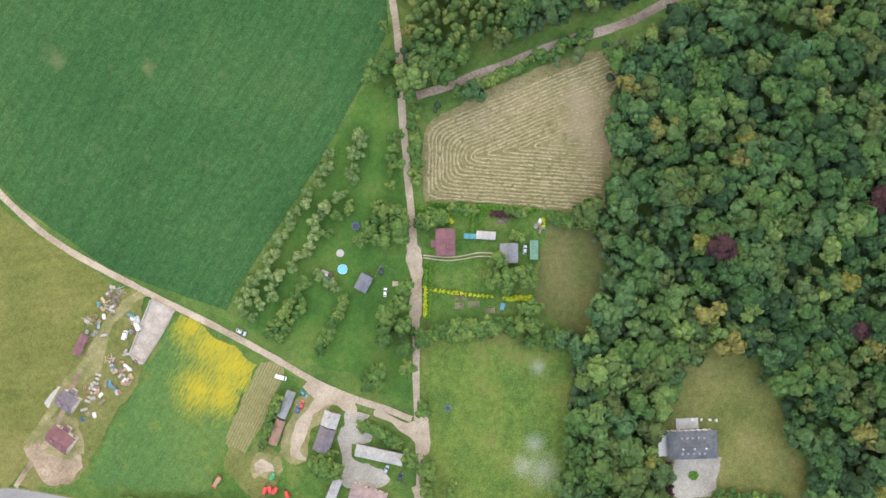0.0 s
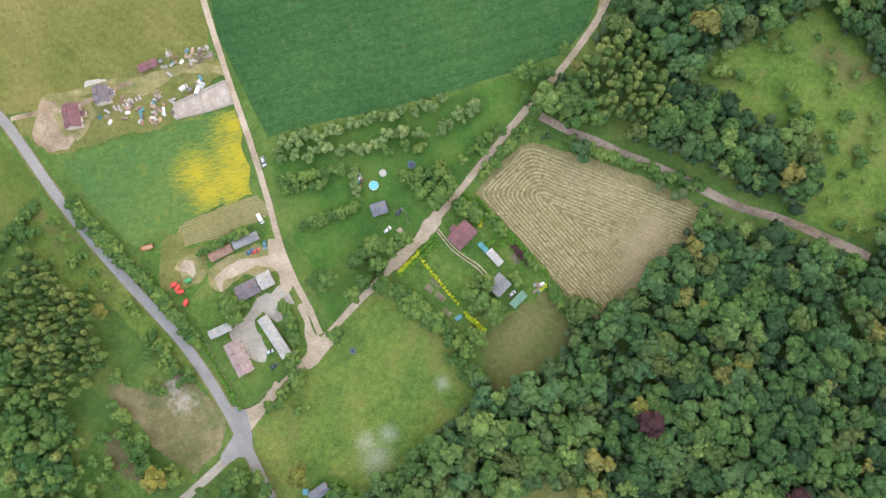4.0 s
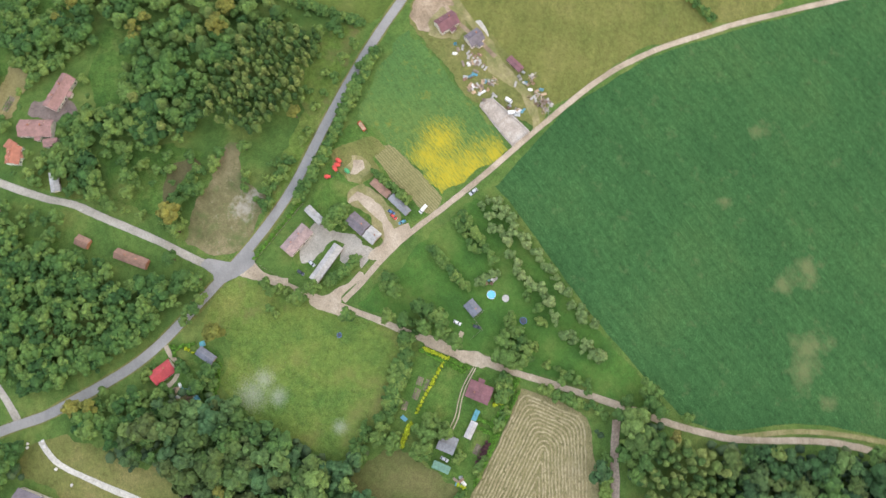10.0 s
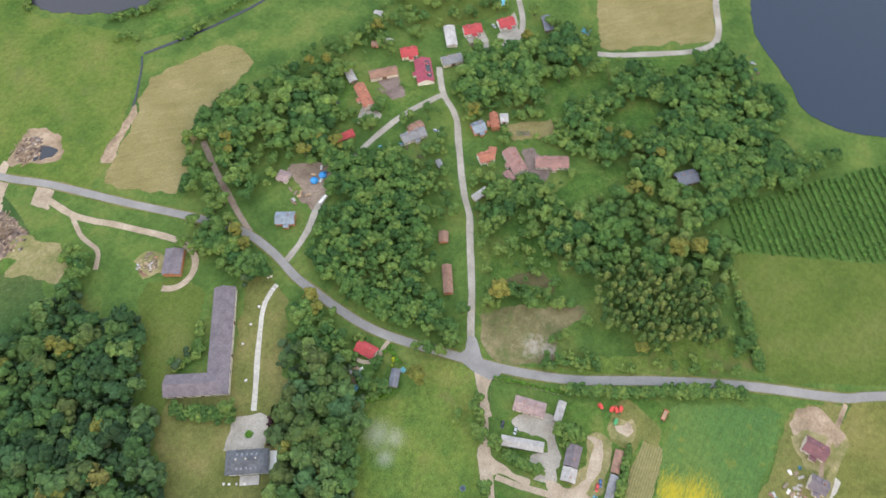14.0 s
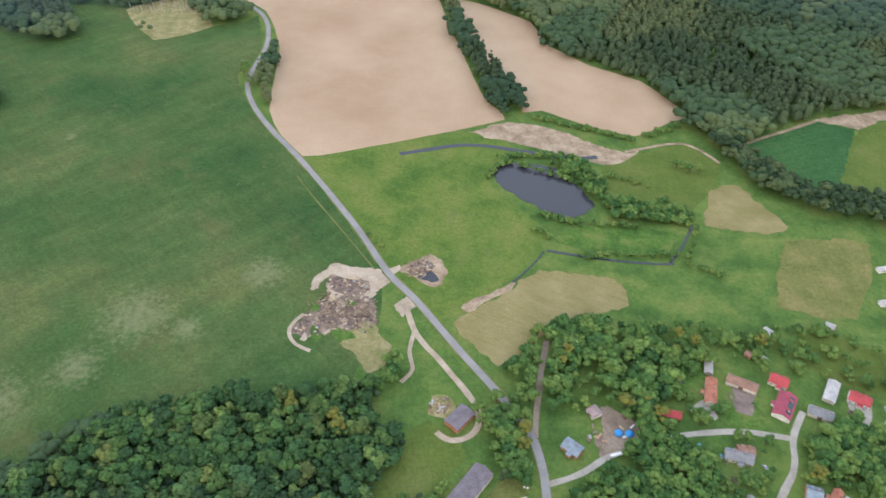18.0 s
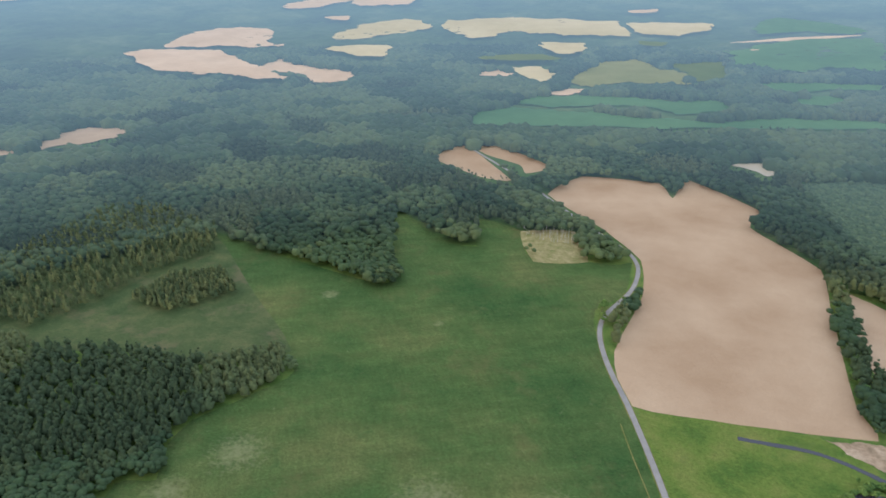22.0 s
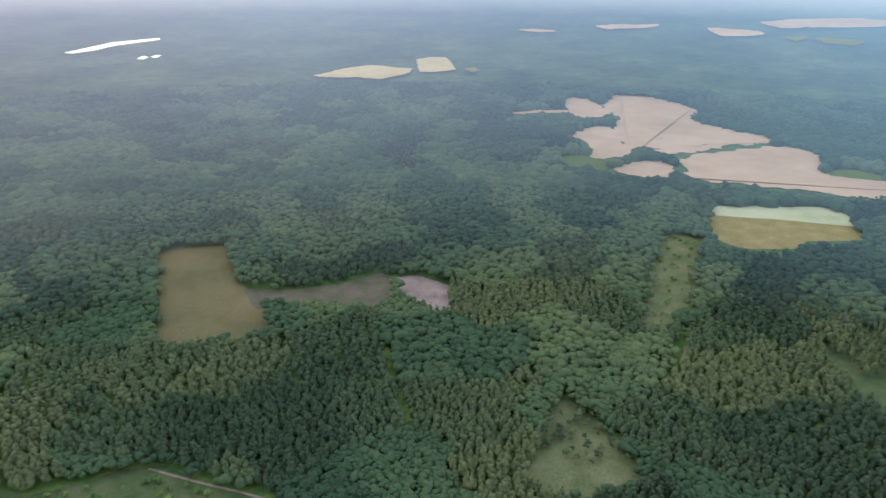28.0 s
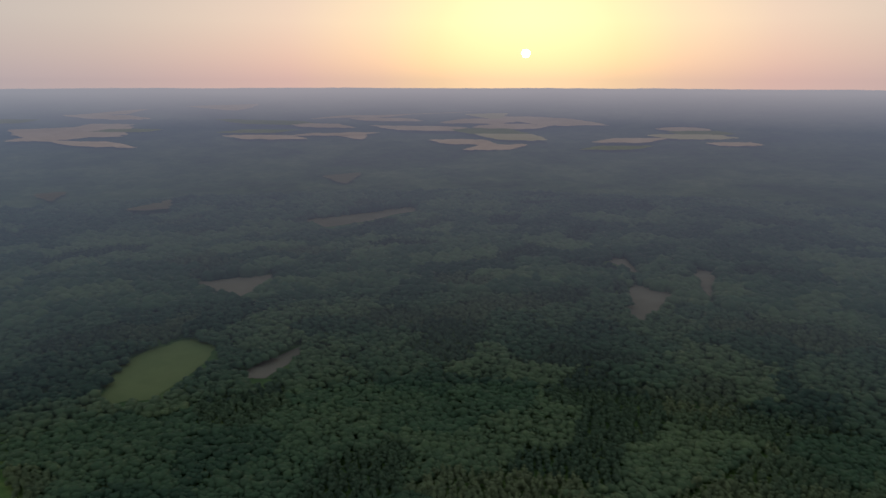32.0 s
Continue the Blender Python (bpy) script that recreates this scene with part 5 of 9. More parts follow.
far_field("tan", [(852, 11984), (2087, 12609), (1366, 10069)])
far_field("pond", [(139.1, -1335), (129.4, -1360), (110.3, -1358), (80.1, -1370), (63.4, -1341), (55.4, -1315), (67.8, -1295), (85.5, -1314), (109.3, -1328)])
far_field("tan", [(-690, 9434), (-413, 9486), (21, 9114), (234, 8191), (-24, 8161), (-414, 8512)])
far_field("olive", [(-1428, 8032), (-1349, 8727), (-1024, 8606), (-833, 8443), (-957, 7776), (-1256, 7920)])
far_field("tan", [(-432, 6954), (-314, 7478), (-81, 7381), (47, 7241), (-98, 6738), (-311, 6851)])
far_field("olive", [(-284, 6366), (-128, 6666), (130, 6549), (270, 6423), (95, 6137), (-147, 6259)])
far_field("tan", [(-572, 6240), (-414, 6262), (-164, 6121), (-24, 5744), (-179, 5728), (-414, 5869)])
far_field("tan", [(-774, 5584), (-691, 5879), (-494, 5805), (-382, 5747), (-484, 5459), (-671, 5539)])
far_field("tan", [(-502, 5529), (-337, 5425), (-91, 5228), (39, 4764), (-109, 4855), (-338, 5043)])
far_field("tan", [(2500, 7845), (3075, 8223), (3896, 8444), (4475, 8732), (3745, 8296), (2955, 8104)])
far_field("tan", [(1786, 7569), (2283, 8158), (2817, 8077), (3184, 8193), (2587, 7587), (2095, 7688)])
far_field("tan", [(2205, 7573), (2463, 7578), (2776, 7358), (2773, 6808), (2530, 6810), (2244, 7025)])
far_field("olive", [(837, 7926), (1160, 7662), (1617, 7235), (1692, 6369), (1418, 6585), (1002, 6976)])
far_field("tan", [(1372, 6943), (1562, 6864), (1816, 6628), (1816, 6041), (1644, 6113), (1411, 6339)])
far_field("tan", [(2031, 6294), (2310, 6125), (2694, 5812), (2677, 5205), (2430, 5352), (2078, 5644)])
far_field("olive", [(642, 5872), (870, 6180), (1150, 6064), (1297, 5956), (1043, 5663), (784, 5784)])
far_field("tan", [(1066, 5322), (1333, 5561), (1646, 5459), (1830, 5426), (1531, 5194), (1236, 5298)])
far_field("tan", [(638, 5542), (827, 5544), (1090, 5390), (1171, 5028), (988, 5031), (744, 5183)])
far_field("tan", [(2768, 6415), (3307, 6963), (3692, 6795), (3835, 6579), (3254, 6072), (2925, 6252)])
far_field("tan", [(2778, 5698), (3213, 6071), (3505, 5893), (3564, 5634), (3115, 5300), (2863, 5479)])
far_field("olive", [(2501, 5527), (2756, 5590), (2982, 5361), (2857, 4817), (2624, 4774), (2428, 4990)])
far_field("straw", [(2467, 4998), (2671, 5011), (2850, 4794), (2698, 4279), (2516, 4276), (2360, 4479)])
far_field("tan", [(1921, 4595), (2083, 4605), (2260, 4470), (2215, 4130), (2062, 4125), (1902, 4257)])
far_field("tan", [(1822, 3859), (2092, 4136), (2276, 4077), (2372, 4031), (2080, 3762), (1917, 3829)])
far_field("tan", [(4180, 4952), (4417, 5006), (4607, 4892), (4480, 4590), (4252, 4544), (4083, 4660)])
far_field("olive", [(3978, 4571), (4228, 4611), (4442, 4485), (4329, 4191), (4088, 4159), (3898, 4285)])
far_field("straw", [(3599, 4374), (3872, 4378), (4133, 4208), (4022, 3869), (3764, 3872), (3532, 4037)])
far_field("tan", [(2837, 3990), (3194, 4215), (3432, 4127), (3550, 4060), (3168, 3846), (2955, 3938)])
far_field("tan", [(3532, 3667), (3678, 3659), (3832, 3577), (3749, 3379), (3607, 3389), (3466, 3470)])
far_field("olive", [(2472, 3595), (2754, 3757), (2957, 3679), (3061, 3624), (2762, 3469), (2575, 3549)])
far_field("dusk_tan", [(2463, -134), (2476, -221), (2223, -256), (2142, -229), (2136, -152), (2254, -136)])
far_field("dusk_tan", [(2181, 55), (2229, -40), (2236, -134), (2200, -131), (2177, -38), (2146, 34)])
far_field("dusk_tan", [(2381, -253), (2578, -316), (2579, -421), (2448, -472), (2359, -527), (2255, -547), (2207, -490), (2105, -490), (2029, -546), (1907, -642), (1842, -570), (1789, -446), (1710, -369), (1759, -325), (1772, -272), (1697, -233), (2082, -259), (2219, -264)])
far_field("dusk_tan", [(1895, -122), (1998, -181), (2023, -243), (1818, -246), (1760, -270), (1688, -251), (1655, -201), (1646, -163), (1797, -157)])
far_field("dusk_tan", [(1565, -199), (1632, -247), (1650, -327), (1574, -329), (1504, -319), (1496, -257), (1532, -205)])
far_field("dusk_tan", [(1638, -351), (1698, -393), (1775, -518), (1842, -652), (1779, -694), (1701, -694), (1585, -644), (1532, -749), (1499, -788), (1418, -789), (1386, -816), (1437, -911), (1447, -984), (1388, -1010), (1323, -1012), (1312, -939), (1356, -828), (1406, -752), (1413, -626), (1456, -508), (1480, -387), (1526, -349)])
far_field("lime", [(1660, -82), (1690, -132), (1630, -173), (1599, -204), (1542, -183), (1582, -86)])
far_field("lime", [(1612, -656), (1627, -725), (1572, -778), (1535, -744), (1568, -652)])
far_field("tan", [(2137, -1674), (2130, -1748), (2064, -1787), (1882, -1862), (1642, -1723), (1370, -1591), (1351, -1547), (1484, -1538), (1625, -1587), (1628, -1498), (1770, -1581), (1811, -1498)])
far_field("tan", [(2128, -1815), (2284, -2098), (2311, -2283), (2135, -2395), (1837, -2092), (1763, -2043), (1828, -1970), (1969, -1947)])
far_field("tan", [(1618, -1771), (1644, -1902), (1535, -1827), (1415, -1806), (1264, -1801), (1227, -1681), (1278, -1613), (1404, -1697), (1528, -1697)])
far_field("tan", [(5957, -1788), (6299, -2104), (6632, -2801), (6247, -2956), (5722, -2570), (5594, -2057), (5439, -1811)])
far_field("tan", [(5389, -1276), (5191, -1552), (4879, -1505), (4719, -1223)])
far_field("olive", [(4783, -1588), (4803, -1760), (4498, -1568)])
far_field("olive", [(4748, -1761), (4583, -1988), (4290, -1799), (4431, -1700)])
far_field("tan", [(6325, -3207), (6507, -3493), (5829, -3990), (5545, -3612), (5703, -2945)])
far_field("tan", [(6084, -4338), (6927, -5552), (7110, -6508), (6123, -5212), (5784, -4496)])
far_field("tan", [(5295, -2655), (5398, -3058), (4804, -2818), (4696, -2904), (4470, -3109), (4336, -2587), (4433, -2284)])
far_field("tan", [(4211, -3506), (4345, -3867), (4202, -4021), (4276, -4268), (3928, -4440), (3958, -3896), (3876, -3400)])
far_field("tan", [(4720, -4262), (4811, -4733), (4558, -4742), (4432, -4240)])
far_field("tan", [(5736, -6781), (5942, -7850), (5521, -8084), (5010, -7970), (5094, -7277), (5366, -6734)])
far_field("tan", [(5435, -503), (5600, -735), (5600, -978), (5348, -892), (5148, -562)])
far_field("tan", [(4960, 49), (5066, -79), (4910, -217), (4804, -102)])
far_field("tan", [(2619, -3093), (2622, -3267), (2541, -3305), (2433, -3179), (2520, -3060)])
far_field("olive", [(3011, 242), (3068, 209), (2978, 178), (2924, 211)])
far_field("dusk_tan", [(2097, -464), (2043, -528), (1940, -639), (1874, -638), (1846, -544), (1824, -463), (1804, -387)])
far_field("tan", [(1596, -5023), (1577, -5478), (1305, -5614), (1094, -4733), (1236, -4735)])
far_field("tan", [(2674, -3139), (2774, -3584), (2814, -4071), (2753, -4394), (2438, -4571), (2296, -4055), (2110, -3603), (2189, -3438), (2302, -3329), (2515, -3579), (2474, -3246)])
far_field("tan", [(2156, -2827), (2066, -2915), (1982, -2773), (2056, -2761)])
far_field("straw", [(1695, -2256), (1794, -2509), (1827, -2775), (1729, -2930), (1491, -2708), (1561, -2452), (1605, -2280)])
far_field("straw", [(1587, -2061), (1530, -2174), (1411, -2216), (1299, -2006), (1372, -1982), (1461, -2009)])
far_field("tan", [(6000, -7128), (6315, -8311), (5805, -8542), (5166, -8177), (5144, -7329), (5627, -7061)])
far_field("tan", [(4322, -7371), (4538, -9022), (3919, -9165), (3297, -9551), (3158, -7532), (3391, -6868)])
far_field("tan", [(3353, -9713), (2700, -9717), (2188, -9107), (2583, -8893)])
far_field("tan", [(2988, -7547), (2858, -8290), (2497, -7886), (2673, -7305)])
far_field("green", [(735, -1493), (675, -1574), (565, -1590), (466, -1627), (394, -1607), (286, -1638), (212, -1640), (149, -1706), (59, -1762), (-130, -1810), (-128, -1745), (161, -1606), (493, -1461), (679, -1390)])
far_field("green", [(699, -1631), (659, -1724), (542, -1782), (447, -1814), (335, -1819), (236, -1882), (184, -1792), (282, -1687), (382, -1720), (486, -1695), (577, -1623)])
far_field("tan", [(656, -1756), (624, -1844), (558, -1861), (596, -1763)])
far_field("olive", [(654, -1933), (661, -2288), (563, -2407), (454, -2244), (382, -2217), (339, -2069), (510, -1994), (578, -1900)])
far_field("straw", [(884, -2067), (804, -2128), (719, -2043), (709, -1906), (782, -1954)])
far_field("tan", [(946, -1943), (904, -2025), (804, -1962), (909, -1911)])
far_field("lime", [(1023, -2112), (949, -2221), (848, -2270), (746, -2201), (900, -2104)])
far_field("straw", [(952, -2489), (795, -2564), (743, -2397), (797, -2294)])
far_field("straw", [(1566, -2923), (1434, -3098), (1230, -3217), (857, -3210), (704, -2827), (885, -2741), (1025, -2744), (1171, -2745), (1196, -2527), (1407, -2652)])
far_field("straw", [(814, -3188), (657, -3303), (467, -3329), (461, -3116), (532, -2908), (656, -2883)])
far_field("lime", [(634, -2701), (533, -2705), (531, -2605), (600, -2600)])
far_field("green", [(306, -2606), (135, -2938), (-121, -3120), (-163, -2856), (-149, -2408), (-51, -2438), (94, -2290), (258, -2371)])
far_field("tan", [(330, -2786), (141, -3028), (-94, -3204), (-9, -3083), (171, -2906)])
far_field("green", [(253, -3669), (20, -3557), (-124, -3319), (-46, -3214), (92, -3218), (245, -3077), (302, -3228)])
far_field("green", [(182, -2121), (88, -2202), (-145, -2281), (-142, -2189), (-26, -2148), (78, -2057)])
far_field("green", [(92, -1961), (-27, -2063), (-53, -2018), (-17, -1932), (44, -1915)])
far_field("lime", [(459, -2351), (304, -2461), (249, -2176), (329, -2101), (376, -2231)])
far_field("tan", [(924, -3664), (808, -3827), (788, -3672), (875, -3580)])
far_field("tan", [(248, -2647), (224, -2671), (131, -2615), (163, -2587)])

# ---- trees
ICO = bmesh.new()
bmesh.ops.create_icosphere(ICO, subdivisions=1, radius=1)
ICO_V = np.array([v.co[:] for v in ICO.verts])
ICO_F = np.array([[v.index for v in f.verts] for f in ICO.faces])
ICO.free()
DOME_F = ICO_F[ICO_V[ICO_F].mean(1)[:, 2] > -0.5]  # without the underside that no one sees


def clumps(rng, centres, sizes, squash=0.8, rough=0.28, faces=None):
    """Uneven leaf clumps at the centres."""
    n, k = len(centres), len(ICO_V)
    a = rng.uniform(0, 2 * math.pi, n)
    c, s = np.cos(a), np.sin(a)
    base = np.repeat(ICO_V[None], n, 0) * rng.uniform(1 - rough, 1 + rough, (n, k, 1))
    v = np.stack([base[..., 0] * c[:, None] - base[..., 1] * s[:, None], base[..., 0] * s[:, None] + base[..., 1] * c[:, None], base[..., 2] * squash], -1)
    v = v * sizes[:, None, None] + centres[:, None]
    f = (ICO_F if faces is None else faces)[None] + (np.arange(n) * k)[:, None, None]
    return v.reshape(-1, 3), f.reshape(-1, 3)


def tufts(rng, centres, out, sizes):
    """Small ragged leaf tufts, each a five-sided tip that points outward."""
    n = len(centres)
    out = out + rng.normal(0, 0.35, out.shape)
    out /= np.linalg.norm(out, axis=1)[:, None]
    u = np.cross(out, rng.normal(0, 1, out.shape))
    u /= np.linalg.norm(u, axis=1)[:, None] + 1e-9
    w = np.cross(out, u)
    a = np.arange(5) * (2 * math.pi / 5)
    reach = rng.uniform(0.7, 1.3, (n, 5, 1)) * sizes[:, None, None]
    ring = centres[:, None] + (u[:, None] * np.cos(a)[None, :, None] + w[:, None] * np.sin(a)[None, :, None]) * reach
    tip = centres + out * (sizes * rng.uniform(0.5, 0.95, n))[:, None]
    v = np.concatenate([ring, tip[:, None]], 1)
    f = np.array([[k, (k + 1) % 5, 5] for k in range(5)])[None] + (np.arange(n) * 6)[:, None, None]
    return v.reshape(-1, 3), f.reshape(-1, 3)


def leafy_crowns(rng, x, y, z, radius, height, count):
    """A few dark inner lobes, covered with many small tufts of leaves."""
    n, lobes = len(x), max(4, count // 5)
    u = np.sqrt((np.arange(lobes)[None] + rng.uniform(0.1, 0.9, (n, lobes))) / lobes)
    ang = np.arange(lobes)[None] * 2.4 + rng.uniform(0, 6.3, (n, 1)) + rng.uniform(-0.5, 0.5, (n, lobes))
    off = radius[:, None] * u * 0.62
    cz = z[:, None] + height[:, None] * (0.42 + 0.36 * np.sqrt(1.02 - u**2)) + rng.uniform(-0.5, 0.5, (n, lobes)) * radius[:, None] * 0.35
    mid = np.stack([x[:, None] + np.cos(ang) * off, y[:, None] + np.sin(ang) * off, cz], -1)
    size = radius[:, None] * rng.uniform(0.34, 0.52, (n, lobes)) * (1.0 if lobes < 6 else 0.85)
    v0, f0 = clumps(rng, mid.reshape(-1, 3), size.reshape(-1), 0.85, 0.2, DOME_F)
    each = max(6, int(count * 3.4 / lobes))
    way = rng.normal(0, 1, (n, lobes, each, 3))
    way[..., 2] = np.abs(way[..., 2]) * 0.9 + 0.05
    way /= np.linalg.norm(way, axis=-1)[..., None]
    at = mid[:, :, None] + way * (size * rng.uniform(0.85, 1.02, size.shape))[:, :, None, None] * (1, 1, 0.9)
    big = np.repeat(size[:, :, None], each, 2) * rng.uniform(0.24, 0.45, (n, lobes, each))
    v1, f1 = tufts(rng, at.reshape(-1, 3), way.reshape(-1, 3), big.reshape(-1))
    k0, k1 = len(ICO_V) * lobes, 6 * lobes * each
    v = np.concatenate([v0.reshape(n, k0, 3), v1.reshape(n, k1, 3)], 1)
    nf0, nf1 = len(f0) // n, len(f1) // n
    shift = np.arange(n)[:, None, None]
    f = np.concatenate([f0.reshape(n, nf0, 3) + shift * k1, f1.reshape(n, nf1, 3) + (shift + 1) * k0], 1)
    return v.reshape(-1, 3), f.reshape(-1, 3)


def crowns(rng, x, y, z, radius, height, count, kind):
    """Crowns of many clumps for trees that stand at x, y."""
    n = len(x)
    if kind == "pine":
        low = 0.64 if count == 8 else 0.42
        lev = np.tile(np.linspace(low, 0.97, count), (n, 1))
        rad = radius[:, None] * np.sqrt(1.03 - lev) * (1.5 if count == 8 else 1.2)
        ang = rng.uniform(0, 2 * math.pi, (n, count))
        cx = x[:, None] + np.cos(ang) * rad * 0.35
        cy = y[:, None] + np.sin(ang) * rad * 0.35
        cz = z[:, None] + height[:, None] * lev
        size = np.maximum(rad * 0.95, radius[:, None] * 0.22)
        squash = 1.25
    elif count == 1:
        cx, cy, cz = x[:, None], y[:, None], (z + height * 0.42)[:, None]
        size, squash = radius[:, None] * 1.02, 0.85
    elif count >= 12:
        return leafy_crowns(rng, x, y, z, radius, height, count)
    else:
        u = rng.uniform(0.05, 1, (n, count)) ** 0.5
        ang = np.arange(count)[None] * 2.4 + rng.uniform(0, 6.3, (n, 1)) + rng.uniform(-0.4, 0.4, (n, count))
        out = radius[:, None] * u * 0.72
        cx, cy = x[:, None] + np.cos(ang) * out, y[:, None] + np.sin(ang) * out
        cz = z[:, None] + height[:, None] * (0.36 + 0.42 * np.sqrt(1.02 - u**2)) + rng.uniform(-0.5, 0.5, (n, count)) * radius[:, None] * 0.25
        size = radius[:, None] * rng.uniform(0.24, 0.44, (n, count)) * (1.5 if count < 6 else 1.2 if count < 12 else 1.0)
        squash = 0.8
    c = np.stack([cx, cy, cz], -1).reshape(-1, 3)
    return clumps(rng, c, size.reshape(-1), squash, 0.28, DOME_F)


def scatter(rng, poly, gap):
    p = np.array(poly)
    lo, hi = p.min(0), p.max(0)
    gx, gy = np.meshgrid(np.arange(lo[0], hi[0], gap), np.arange(lo[1], hi[1], gap * 0.87))
    gx[::2] += gap / 2
    x, y = (g.ravel() + rng.uniform(-0.38, 0.38, g.size) * gap for g in (gx, gy))
    k = inside(x, y, [tuple(q) for q in p])
    return x[k], y[k]


def cleared(x, y):
    ok = np.ones(len(x), bool)
    for c in CLEAR:
        q = np.array(c)
        (x0, y0), (x1, y1) = q.min(0), q.max(0)
        near = ok & (x > x0) & (x < x1) & (y > y0) & (y < y1)
        k = np.nonzero(near)[0]
        if len(k):
            ok[k[inside(x[k], y[k], [tuple(p) for p in c])]] = False
    return ok


def stand(name, label, kind, rng, x, y, z, size, tall, count, mat, tint=None):
    """One wood as a single mass of crowns."""
    if not len(x):
        return
    radius = size * (rng.uniform(0.42, 0.82, len(x)) if count < 16 else rng.uniform(0.4, 1.0, len(x)) ** 1.15)
    height = tall * (rng.uniform(0.9, 1.1, len(x)) if count < 7 else rng.uniform(0.8, 1.18, len(x)))
    v, f = crowns(rng, x, y, z, radius, height, count, kind)
    tint = rng.uniform(0, 1, len(x)) if tint is None else tint
    tagged(new(name, mesh_of(name, v, f, mat, np.repeat(tint, len(v) // len(x)), count < 7)), label, "trees", kind="stuff")


def wood(name, label, kind, gap, pts, tall=11.0, over=False):
    rng = np.random.RandomState(int(abs(pts[0][0] * 7 + pts[0][1])) % 9999)
    x, y = scatter(rng, pts, gap)
    if not over:
        k = cleared(x, y)
        x, y = x[k], y[k]
    if kind == "loose":
        k = rng.uniform(0, 1, len(x)) < 0.6
        x, y, gap = x[k], y[k], 6.5
        stand(name, label, "leaf", rng, x, y, 0 * x, gap * rng.uniform(0.6, 1.3, len(x)), 0.62 * tall, 14, M_SHRUB if tall < 14 else M_PINEWOODS)
        return
    if kind == "birch":
        k = rng.uniform(0, 1, len(x)) < 0.75
        x, y = x[k], y[k]
        stand(name, label, "pine", rng, x, y, 0 * x, 4.6, tall, 5, M_BIRCH)
        return
    if kind == "young":
        stand(name, label, "leaf", rng, x, y, 0 * x, gap * 1.3, 0.35 * tall, 1, M_YOUNG)
        return
    if kind == "mixed":
        h = rng.uniform(0, 1, len(x)) < 0.35
        stand(name, label, "pine", rng, x[h], y[h], 0 * x[h], 6.0, tall * 1.2, 7, M_PINE)
        x, y, gap = x[~h], y[~h], min(gap, 7.5)
    if kind == "pine":
        stand(name, label, kind, rng, x, y, 0 * x, gap * 0.82, tall * 1.3, 8, M_PINE)
    else:
        stand(name, label, kind, rng, x, y, 0 * x, gap * 1.2, tall, 16, M_COPSE if tall < 14 else M_WOODS)


HOUSES = []


